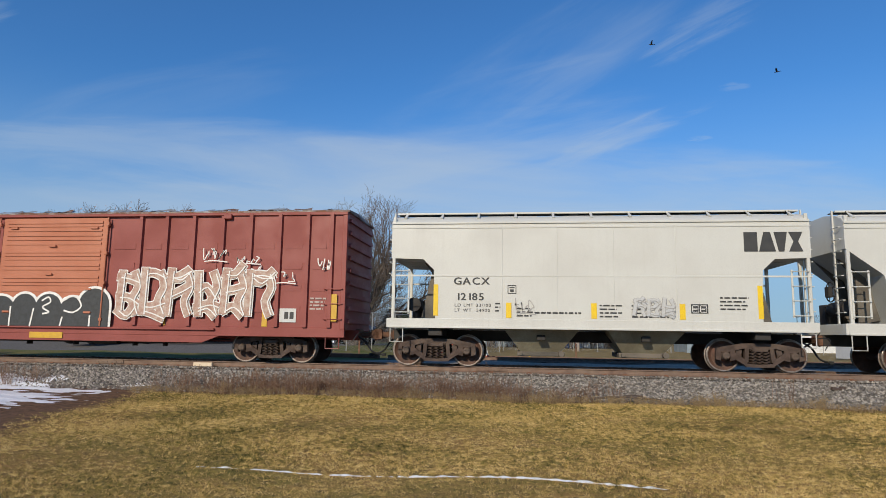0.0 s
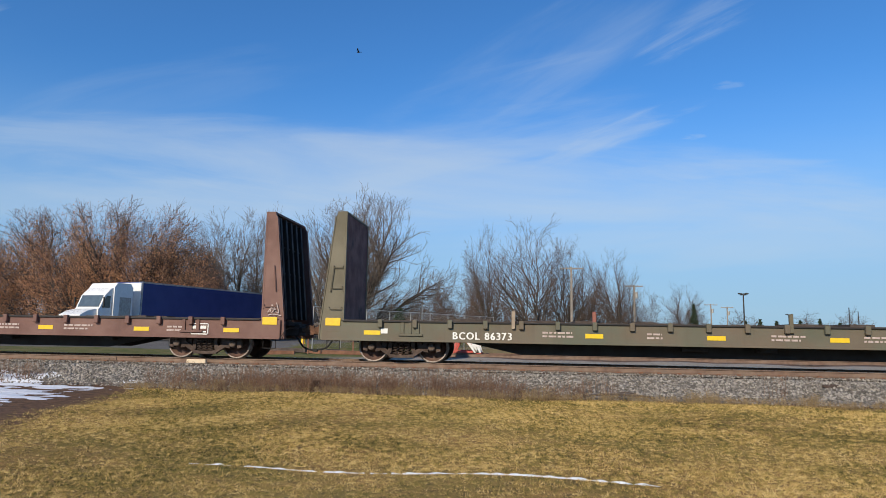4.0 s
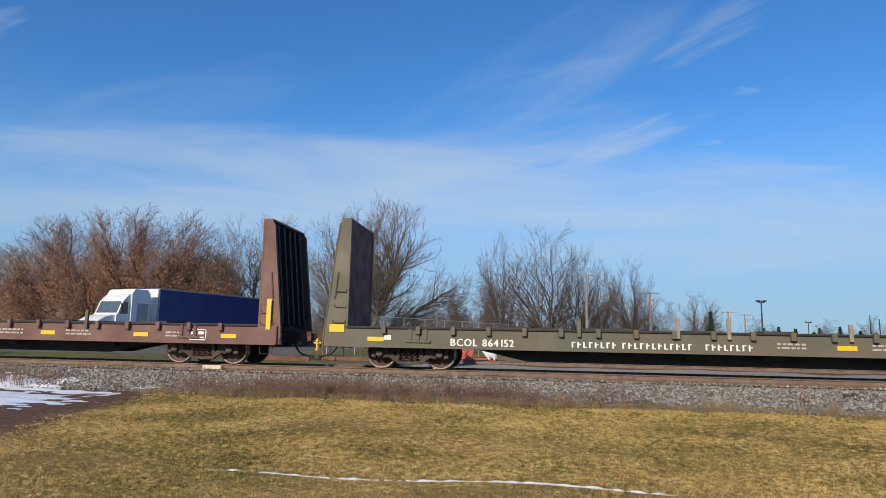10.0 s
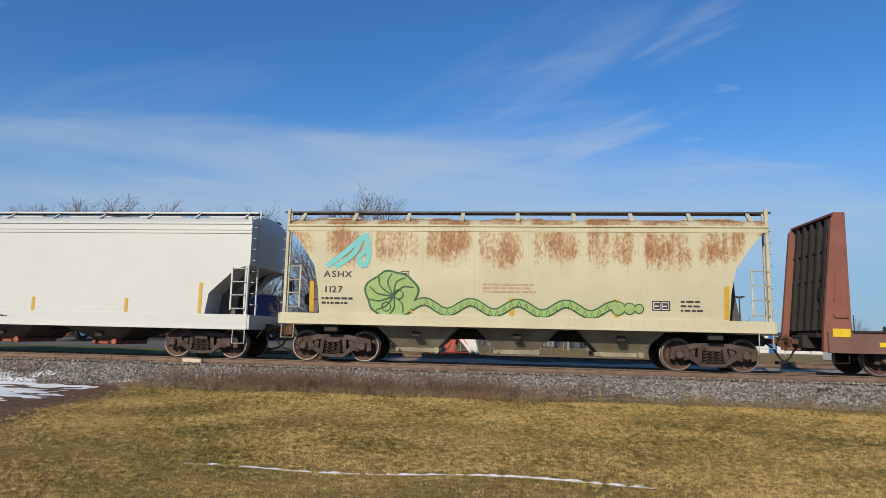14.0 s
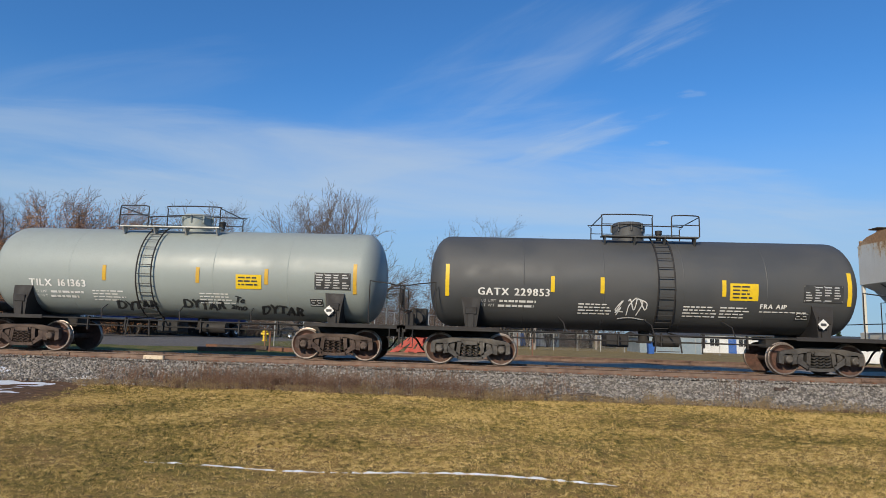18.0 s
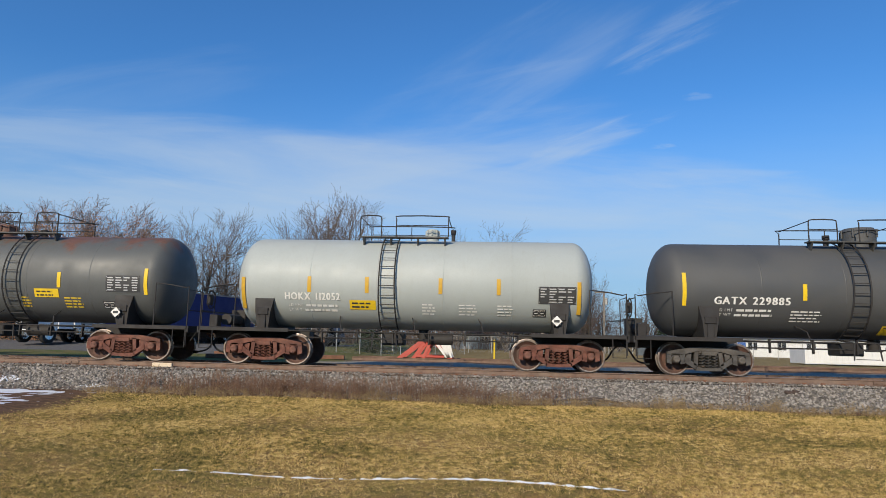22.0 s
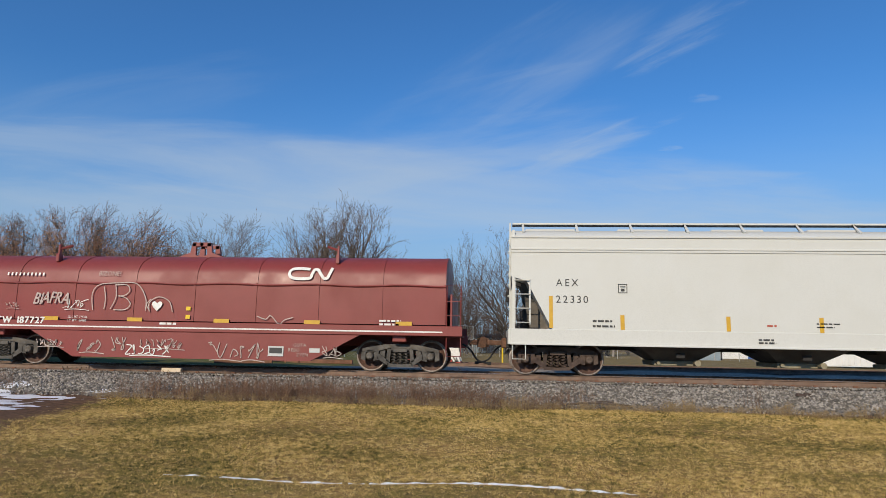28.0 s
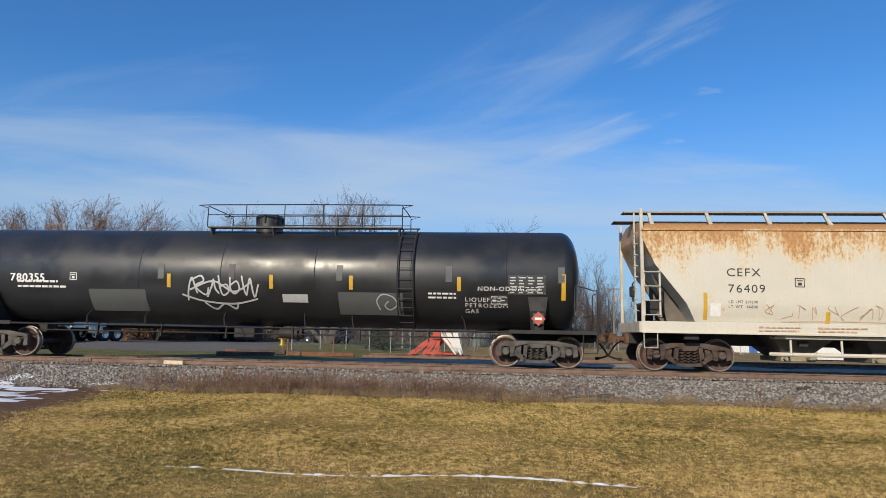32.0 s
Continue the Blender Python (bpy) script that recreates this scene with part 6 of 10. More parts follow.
def ut26():
    r, zc, sag = 1.37, 2.40, 0.10
    fits = [("valve", -5.75, 0.11, 0.36), ("dome", -4.95, 0.24, 0.28), ("valve", -4.25, 0.19, 0.42), ("valve", -0.45, 0.17, 0.42)]
    fits2 = [("dome", 0.45, 0.24, 0.28), ("valve", 1.35, 0.13, 0.36), ("valve", 4.0, 0.19, 0.42), ("dome", 4.75, 0.26, 0.30), ("valve", 6.05, 0.13, 0.38)]
    car, sf = tank_car(-33.99, "long dark grey tank car with stained shell and two roof platforms", 8.95, 7.65, TANK_STAIN, r, zc,
                       {"sag": sag, "platforms": ((-6.1, -0.55, 0.72, fits), (0.2, 5.75, 0.72, fits2)), "ladder": -0.2, "end": 9.25, "strike": 9.75, "seams": (-6.6, -4.2, -2.0, 1.2, 4.0, 6.5), "dome_paint": TANK_BLACK, "tank_label": "slightly sagging cylindrical shell"})
    lettering(car, "UTLX 2633", -8.15, 2.20, 0.21, YELLOW_INK, sf, 1.12, 0.2, bold=0.01)
    lettering(car, "THE TANK CAR PEOPLE", -8.05, 2.08, 0.07, YELLOW_INK, sf, 1.0)
    small_print(car, -8.05, 1.92, 1.3, 3, YELLOW_INK, sf, 0.05, 0.13, 3)
    small_print(car, -6.5, 1.85, 0.7, 3, WHITE_INK, sf, 0.04, 0.1, 4)
    tapes(car, sf, (-8.6,), 2.0, 2.9, YELLOW, 0.12)
    tapes(car, sf, (8.05,), 1.9, 2.85, YELLOW, 0.12)
    tapes(car, sf, (-6.05, -3.35, -1.42, 1.78, 4.5), 2.2, 2.7, YELLOW, 0.13)
    patch(car, "yellow_label", 0.9, 1.75, 2.08, 2.42, YELLOW, sf)
    small_print(car, 0.95, 2.30, 0.75, 3, BLACK_INK, lambda x, z: tuple(a + c for a, c in zip(sf(x, z), (0, -.004, 0))), 0.04, 0.09, 5)
    grid_panel(car, 6.55, 1.95, 1.15, 0.55, sf, 6)
    rnd = random.Random(26)   # an old spill from the dome, black with pale runs
    for k in range(54):
        t = k / 53
        x = -5.75 + 2.5 * t + rnd.gauss(0, 0.05)
        ink = TANK_GLOSS if t < 0.12 or 0.80 < t < 0.88 else rnd.choice((TANK_DULL, TANK_BLACK, SPILL, SPILL, TANK_DULL, TANK_BLACK))
        w = rnd.uniform(0.07, 0.2) if ink is TANK_GLOSS else rnd.uniform(0.02, 0.11)
        top, foot = rnd.uniform(3.3, 3.62), rnd.uniform(1.3, 2.2)
        q, slip = Build(), rnd.uniform(0.15, 0.4)
        stroke(q, [(x + 0.03 * math.sin(5 * j / 9 + 7 * x) + slip * (1 - j / 12) ** 2, foot + (top - foot) * j / 12) for j in range(13)], w, sf)
        part("spill_run", q, ink, car, "old spill run down the tank")
    for k in range(9):   # scuffs and stains
        x, z, w = rnd.uniform(-3.2, 8.0), rnd.uniform(1.5, 2.6), rnd.uniform(0.06, 0.3)
        q = Build()
        q.add([sf(x + w * math.cos(t) * (1 + 0.3 * math.sin(3 * t + k)), z + 0.6 * w * math.sin(t) * (1 + 0.3 * math.cos(2 * t + k))) for t in [2 * math.pi * j / 18 for j in range(18)]], [tuple(range(18))])
        part("paint_scuff", q, TANK_BLACK if k % 3 else TANK_DULL, car, "dark stain on the shell")
    patch(car, "dark_panel", 6.55, 7.75, 1.52, 1.88, TANK_BLACK, sf)
    patch(car, "dark_panel", 0.6, 1.65, 1.30, 1.72, TANK_BLACK, sf)
    two_squares(car, 5.9, 1.55, sf, 0.28)
    for x in (-6.0, 0.05, 4.75):
        small_print(car, x, 2.62, 0.45, 2, YELLOW_INK, sf, 0.06, 0.1, 8)
    placard(car, -8.35, 1.45, sf), placard(car, 2.3, 1.33, sf, y=-1.2), placard(car, 7.65, 1.30, sf)
    q = Build()
    q.cyl((7.9, -1.35, 1.18), (9.0, -1.35, 1.18), 0.16, n=14)
    part("air_reservoir", q, TANK_DULL, car)


def flat(where, half_tc, label, paint, **spec):
    return bulkhead_flat(where, label, half_tc, 10.68, paint, spec)


def flats():
    st = ((-7.0, 0.3, SNOWY), (5.6, 0.32, SNOWY), (6.9, 0.22, SNOWY))
    a, sa = flat(-55.55, 8.40, "dark green bulkhead flat car with olive bulkheads", FLAT_GREEN, bh_paint=OLIVE, face=DARK_FACE, rib_paint=BLACK, tape="flat", mark="BCOL 86373", mark_x=-6.9, stakes=((-5.2, 0.3, SNOWY), (-3.0, 0.3, FLAT_RED), (2.1, 0.3, OLIVE)), ink=YELLOW, grabs=(0.86, 1.5, 2.1, 2.7))
    b, sb = flat(-78.16, 8.26, "brown bulkhead flat car with worn paint", FLAT_BROWN, face=DARK_FACE, rib_paint=BLACK, mark="CN 622528", mark_x=-7.50, name_bars=((-5.3, 1.1), (-3.77, 1.15)), stakes=((-6.95, 0.34, SNOWY), (-5.95, 0.25, SNOWY)))
    tag_scrawl(b, 10.25, 1.35, 0.4, 0.32, FADED_INK, flat_side(-1.39), 31, 0.025)
    c, sc = flat(-100.79, 8.30, "brown bulkhead flat car with faded lettering", FLAT_BROWN, face=DARK_FACE, rib_paint=BLACK, tape="tall", mark="62247", mark_x=-7.1, letters=FADED_INK, name_bars=((-5.2, 1.1), (-3.6, 1.2)), stakes=st)
    d, sd = flat(-123.61, 8.23, "red-brown bulkhead flat car, freshly lettered", FLAT_RED, face=DARK_FACE, rib_paint=BLACK, mark="CN 622622", mark_x=-6.60, name_bars=((-4.0, 1.1), (-2.3, 1.1)), stakes=((-0.5, 0.5, SNOWY),), tape="none")
    for car, s2 in ((d, sd),):
        patch(car, "reflector", 9.0, 10.0, 0.90, 1.05, YELLOW, s2), patch(car, "reflector", -10.0, -9.1, 0.95, 1.10, AMBER, s2)
        tag_scrawl(car, 10.15, 1.5, 0.3, 0.2, FADED_INK, flat_side(-1.39), 33, 0.02)
    e, se = flat(-145.99, 8.27, "patched green and brown bulkhead flat car with olive bulkheads", FLAT_GREEN, bh_paint=OLIVE, face=DARK_FACE, rib_paint=BLACK, mark="BCOL 864152", mark_x=-7.05, name_bars=((-3.7, 1.25), (-2.35, 1.9), (-0.2, 1.2)), stakes=((-3.5, 0.3, OLIVE), (-0.9, 0.35, SNOWY), (0.4, 0.35, SNOWY), (3.4, 0.25, SNOWY), (6.1, 0.35, OLIVE)), grabs=(0.86, 1.3, 1.75, 2.2))
    f, s_f = flat(-168.85, 8.23, "brown bulkhead flat car with rusty bulkheads", FLAT_BROWN, face=DARK_FACE, rib_paint=BLACK, tape="tall", mark="CN 622341", mark_x=-7.48, stakes=((-6.85, 0.3, SNOWY), (-5.0, 0.3, FLAT_RED), (4.6, 0.35, OLIVE)))
    patch(f, "paint_daub", -0.5, -0.38, 0.72, 1.12, WHITE_INK, s_f)
    g, sg = flat(-191.45, 8.28, "red-brown bulkhead flat car with splashes of white paint", FLAT_BROWN, bh_paint=FLAT_RED, face=DARK_FACE, rib_paint=BLACK, mark="CN 622230", mark_x=-6.75, name_bars=((-4.6, 1.3), (-3.0, 1.2)), stakes=((-4.1, 0.35, SNOWY), (5.9, 0.42, SNOWY)))
    for x in (-4.75, -1.95, 6.6, 7.0):
        patch(g, "paint_daub", x, x + 0.14, 0.74, 1.05, WHITE_INK, sg)
    q = Build()
    q.add([sg(0.9 + 0.3 * math.cos(t) * (1 if math.cos(t) > 0 else .7), 0.74 + 0.34 * max(0, math.sin(t)) ** 0.5) for t in [math.pi * k / 12 for k in range(13)]], [tuple(range(13))])
    part("paint_daub", q, WHITE_INK, g)
    tag_scrawl(g, 10.2, 1.9, 0.35, 0.4, WHITE_INK, flat_side(-1.39), 41, 0.04), tag_scrawl(g, 10.12, 1.0, 0.45, 0.45, WHITE_INK, flat_side(-1.39), 42, 0.04)
    h, sh = bulkhead_flat(-373.69, "bright blue bulkhead flat car with clean paint", 7.64, 10.53, BLUE, {"face": BLUE, "rib_paint": BLUE, "bh_paint": BLUE, "mark": "GAEX  63081", "mark_x": -6.9, "tape": "none", "dots": (-6.0, -4.2, -0.9, -0.2, 2.6, 5.7), "grabs": (1.2, 1.6, 2.0, 2.4, 2.8), "pockets": 15, "stakes": ((2.8, 0.2, WHITE_INK),)})
    patch(h, "reflector", 9.15, 9.85, 0.75, 1.0, YELLOW, sh), patch(h, "white_label", 8.85, 9.15, 0.75, 1.0, WHITE_INK, sh)
    for k, x in enumerate((-3.0, -0.2, 2.8, 6.6, 7.3)):
        small_print(h, x, 1.0, 0.6, 2, WHITE_INK, sh, 0.05, 0.1, k)
    q = Build()
    q.add([(10.12 + 0.13 * math.cos(t), -1.385, 3.75 + 0.09 * math.sin(t)) for t in (0, math.pi / 2, math.pi, 1.5 * math.pi)], [(0, 1, 2, 3)])
    part("owner_diamond", q, WHITE_INK, h)
    tag_scrawl(h, 10.07, 1.85, 0.36, 0.18, WHITE_INK, flat_side(-1.39), 47, 0.02)


def ashx():
    car, sf = covered_hopper(-210.29, "pale cream-green hopper car, rust patches, painted green serpent", 6.72, 5.31, PALE_RUST, PALE_BAY, (1.09, 1.37), [(6.72, 3.9), (6.25, 3.35), (5.85, 2.75), (5.72, 2.1), (5.68, 1.42)], 3.95, 4.45,
                             {"bays": 3, "bay_span": 4.3, "bay_w": 2.5, "outlet": 0.55, "hatches": 5, "brackets": 9, "over": 0.3, "bracket": 0.06, "walk_paint": GRATE, "bulge": 0.10, "seams": (-4.2, -2.7, -1.2, 0.3, 1.8, 3.3, 4.7), "end": 6.8, "strike": 7.3, "end_paint": PALE_PLAIN, "gate": PALE_BAY})
    lettering(car, "ASHX", -5.55, 2.42, 0.18, BLACK_INK, sf, 1.15, bold=0.006)
    lettering(car, "1127", -5.55, 1.98, 0.18, BLACK_INK, sf, 1.15, bold=0.006)
    small_print(car, -5.6, 1.78, 1.0, 2, BLACK_INK, sf, 0.06, 0.13, 2)
    q = Build()   # teal sweep mark
    for pts in ([(-5.45, 2.75), (-5.0, 3.1), (-4.5, 3.55)], [(-5.2, 2.72), (-4.7, 3.1), (-4.4, 3.65), (-4.3, 3.3), (-4.55, 2.95), (-4.4, 2.75)], [(-4.35, 3.65), (-4.25, 3.1), (-4.35, 2.75)]):
        stroke(q, smooth_line(pts), 0.15, sf)
    part("sweep_mark", q, TEAL_INK, car, "teal brush-stroke mark")
    tapes(car, sf, (-5.9, 5.6), 1.42, 2.3, AMBER), tapes(car, sf, (-3.0, -0.15, 2.7), 1.42, 1.9, AMBER)
    two_squares(car, 3.65, 1.62, sf, 0.28)
    small_print(car, 4.4, 1.85, 0.6, 3, BLACK_INK, sf, 0.05, 0.12, 3), small_print(car, -0.95, 2.25, 1.5, 3, RUST_INK, sf, 0.05, 0.10, 5)
    box_mark(car, -3.3, 2.38, sf)
    # the serpent: a head with feathered fins, a waving body, a tail of rings
    up = lambda X, Z: tuple(a + c for a, c in zip(sf(X, Z), (0, -0.017, 0)))
    dark, lime, line = Build(), Build(), Build()
    wave = [(-2.95 + 0.2 * k, 1.62 + 0.14 * math.sin(k * 0.95)) for k in range(29)]
    stroke(dark, smooth_line(wave, 3), 0.25, sf), stroke(lime, smooth_line(wave, 3), 0.17, up)
    for rx, rz, b, s in ((0.78, 0.68, dark, sf), (0.72, 0.62, lime, up)):
        pts = [(-3.55 + rx * math.cos(t) * (1 + 0.07 * math.sin(5 * t)), 1.95 + rz * math.sin(t) * (1 + 0.05 * math.cos(7 * t))) for t in [2 * math.pi * k / 40 for k in range(40)]]
        b.add([s(*p) for p in pts], [tuple(range(40))])
    for cx, rr in ((2.75, 0.17), (3.05, 0.14), (3.3, 0.11)):
        for b, s, o in ((dark, sf, 0.03), (lime, up, 0.0)):
            b.add([s(cx + (rr + o) * math.cos(t), 1.66 + (rr + o) * math.sin(t)) for t in [2 * math.pi * k / 16 for k in range(16)]], [tuple(range(16))])
    l2 = lambda X, Z: tuple(a + c for a, c in zip(sf(X, Z), (0, -0.022, 0)))
    for k in range(9):
        a = radians(20 + 35 * k)
        stroke(line, smooth_line([(-3.5, 1.9), (-3.55 + 0.4 * math.cos(a + 0.3), 1.95 + 0.35 * math.sin(a + 0.3)), (-3.55 + 0.66 * math.cos(a), 1.95 + 0.58 * math.sin(a))]), 0.035, l2)
    for x, z in ((-3.35, 1.95), (-3.7, 1.6)):
        stroke(line, [(x + 0.13 * math.cos(t), z + 0.13 * math.sin(t)) for t in [2 * math.pi * k / 12 for k in range(13)]], 0.03, l2)
    for k in range(2, 28):
        x, z = wave[k]
        stroke(line, [(x - 0.05, z - 0.08), (x, z + 0.07), (x + 0.05, z - 0.08)], 0.02, l2)
    part("serpent_outline", dark, GREEN_INK, car, "painted green serpent with a feathered head")
    part("serpent_fill", lime, PALE_LIME, car), part("serpent_scale", line, GREEN_INK, car)


def pellet_hopper(where, half_tc, hl, label, paint, **spec):
    d = {"bays": 4, "bay_span": half_tc * 0.80, "bay_w": 2.6, "outlet": 0.34, "hatches": 8, "brackets": 13, "end": hl + 0.02, "strike": hl + 0.55, "gate": PALE_BAY, "chords": ((3.98, 0.03), (3.80, 0.02), (3.70, 0.02))}
    d.update(spec)
    return covered_hopper(where, label, hl, half_tc, paint, d.pop("bay", DARK_BAY), d.pop("sill", (0.88, 1.28)), d.pop("cut"), d.pop("eave", 4.0), d.pop("top", 4.42), d)


def finx():
    car, sf = pellet_hopper(-227.75, 8.12, 9.66, "clean off-white plastic-pellet hopper car with red outlet gates", WHITE_PAINT, cut=[(9.66, 2.75), (9.2, 2.6), (8.45, 1.9), (8.36, 1.30)], gate=RED_GATE, seams=())
    lettering(car, "FINX", -7.75, 2.35, 0.21, BLACK_INK, sf, 1.1, bold=0.006), lettering(car, "50203", -7.75, 1.90, 0.21, BLACK_INK, sf, 1.1, bold=0.006)
    small_print(car, -7.75, 1.65, 0.9, 2, BLACK_INK, sf, 0.06, 0.15, 1), box_mark(car, -6.05, 2.12, sf)
    tapes(car, sf, (-8.3, 8.2), 1.3, 2.2, AMBER, 0.1), tapes(car, sf, (-5.8, -3.0, 0.0, 2.9, 5.9), 1.25, 1.7, AMBER, 0.1)
    q = Build()
    up = flat_side(-1.537)
    pts = [(-4.3 + 0.48 * math.cos(t) * (1 + .06 * math.sin(6 * t)), 1.68 + 0.37 * math.sin(t)) for t in [2 * math.pi * k / 28 for k in range(28)]]
    q.add([sf(*p) for p in pts], [tuple(range(28))])
    part("tag_cloud", q, SILVER_INK, car), tag_scrawl(car, -4.65, 1.52, 0.72, 0.3, PURPLE_INK, up, 17, 0.04)
    small_print(car, 1.0, 1.1, 1.2, 1, BLACK_INK, flat_side(-1.56), 0.04, 0.1, 4), small_print(car, -8.0, 1.12, 0.4, 2, BLACK_INK, flat_side(-1.56), 0.04, 0.08, 4)


def tcmx():
    car, sf = pellet_hopper(-248.22, 8.25, 9.62, "dingy white pellet hopper car with black runs and rust", CREAM_WORN, cut=[(9.62, 2.78), (9.2, 2.6), (8.45, 1.8), (8.36, 1.30)], top=4.5, seams=(-7.4, -5.6, -3.8, -1.9, 0.0, 1.9, 3.8, 5.6, 7.3), cast=CAST_RED)
    up = flat_side(-1.536)
    patch(car, "white_label", -8.0, -7.12, 2.27, 2.57, WHITE_INK, sf), patch(car, "white_label", -8.0, -6.9, 1.84, 2.15, WHITE_INK, sf)
    lettering(car, "TCMX", -7.95, 2.31, 0.22, BLACK_INK, up, 1.15, bold=0.006), lettering(car, "475802", -7.97, 1.88, 0.22, BLACK_INK, up, 1.05, bold=0.006)
    lettering(car, "LD LMT 219500", -7.98, 1.66, 0.085, BLACK_INK, sf, 1.0), lettering(car, "LT WT  66500", -7.98, 1.52, 0.085, BLACK_INK, sf, 1.0)
    box_mark(car, -6.95, 2.1, sf, 0.26)
    tapes(car, sf, (-8.28, 7.72), 1.32, 2.2, AMBER, 0.1), tapes(car, sf, (-5.5, -3.05, -0.5, 2.05, 5.0), 1.22, 1.7, AMBER, 0.1)
    rnd = random.Random(57)
    for k, (x, w, h) in enumerate(((-5.7, 0.9, 0.5), (-4.8, 0.9, 0.75), (-3.8, 0.9, 0.55), (-2.9, 0.8, 0.8), (-2.0, 1.0, 0.6), (-0.9, 0.9, 0.85), (0.1, 0.8, 0.5), (1.0, 1.0, 0.75), (2.1, 0.8, 0.55))):
        ph, lay_ = rnd.uniform(0, 6), 0.0008 * k
        j = lambda v: v + rnd.uniform(-0.07, 0.07)
        ring = [(x + w * j(a), 1.26 + h * j(c)) for a, c in ((0.02, 0.05), (0.3, 0.0), (0.38, 0.3), (0.62, 0.32), (0.7, 0.02), (0.98, 0.06), (0.95, 0.5), (1.0, 0.95), (0.7, 1.0), (0.6, 0.66), (0.4, 0.64), (0.3, 1.0), (0.0, 0.93), (0.06, 0.5))]
        q = Build()
        q.add([(a, c - 0.003 - lay_, f) for a, c, f in (sf(*p) for p in ring)], [tuple(range(len(ring)))])
        part("painted_out_shape", q, WHITE_INK, car, "pale half painted-out sprayed shape")
    rnd = random.Random(58)
    for band, (x0, x1, z0, z1, n) in enumerate(((-5.9, -3.4, 1.9, 3.45, 150), (5.2, 7.6, 2.2, 3.5, 40))):
        q = Build()
        for _ in range(n):
            x, top = rnd.uniform(x0, x1), rnd.uniform(z1 - 0.4, z1)
            foot = top - rnd.uniform(0.3, 1.0) * (z1 - z0)
            stroke(q, [(x, top), (x + rnd.gauss(0, 0.01), (top + foot) / 2), (x, foot)], rnd.uniform(0.008, 0.026), sf)
        part("grime_run", q, GRIME_INK, car, "dark grime run down the side")
    tag_scrawl(car, 3.2, 1.36, 1.8, 0.62, CHARCOAL_INK, up, 53, 0.04, signs=5), tag_scrawl(car, 5.1, 1.25, 0.95, 0.3, BLACK_INK, up, 54, 0.03), tag_scrawl(car, -9.35, 2.95, 0.95, 0.35, GREY_INK, sf, 55, 0.02), tag_scrawl(car, 6.95, 0.92, 0.65, 0.25, BLACK_INK, flat_side(-1.57), 56, 0.03)
    two_squares(car, 6.3, 1.55, sf, 0.25), small_print(car, 7.05, 1.72, 0.5, 4, BLACK_INK, sf, 0.05, 0.1, 7), small_print(car, 4.0, 1.05, 0.6, 2, BLACK_INK, flat_side(-1.57), 0.04, 0.1, 8)


def small_tank(where, half_tc, tl, paint, label, plat, mark, mark_x, mark_z, ink, **spec):
    xa, xb, fit = plat
    d = {"platforms": ((xa, xb, 0.62, fit),), "end": tl + 0.62, "strike": tl + 0.98, "dome_paint": paint}
    d.update(spec)
    d.update(crown=0.60, blunt=0.80)
    car, sf = tank_car(where, label, tl - 0.16, half_tc, paint, d.pop("r", 1.36), d.pop("zc", 2.45), d)
    lettering(car, mark, mark_x, mark_z, 0.20, ink, sf, d.get("wide", 1.0), 0.2, bold=0.012)
    for k, row in enumerate(("LD LMT", "LT WT")):
        at = lettering(car, row, mark_x + 0.1, mark_z - 0.19 - 0.13 * k, 0.075, ink, sf, 1.0, 0.2)
        small_print(car, at + 0.08, mark_z - 0.19 - 0.13 * k, 1.1, 1, ink, sf, 0.06, 0.13, 2 + k)
    left, right, z0, z1 = d.get("bands", (-tl + 0.6, tl - 0.75, 1.92, 2.8))
    tapes(car, sf, (left, right), z0, z1, d.get("tape", AMBER), 0.11)
    gx = d.get("panel", right - 1.2)
    grid_panel(car, gx, d.get("panel_z", 2.0), 1.05, 0.48, sf, int(-where))
    lx, lz, lh = d.get("lab", (1.3, 2.0, 0.4))
    patch(car, "yellow_label", lx, lx + 0.76, lz, lz + lh, YELLOW, sf)
    up = lambda X, Z: tuple(a + c for a, c in zip(sf(X, Z), (0, -0.004, 0)))
    small_print(car, lx + 0.07, lz + lh - 0.11, 0.6, int(lh / 0.11), BLACK_INK, up, 0.045, 0.1, 5)
    for xx in d.get("ticks", ()):
        tapes(car, sf, (xx,), 2.1, 2.55, d.get("tape", AMBER), 0.11)
    for k, (px, pw) in enumerate(d.get("prints", ())):
        small_print(car, px, 1.78, pw, 4, ink, sf, 0.035, 0.085, k)
    placard(car, half_tc - 0.1, 1.40, sf)
    two_squares(car, gx - 0.15, 1.52, sf, 0.22)
    return car, sf, up


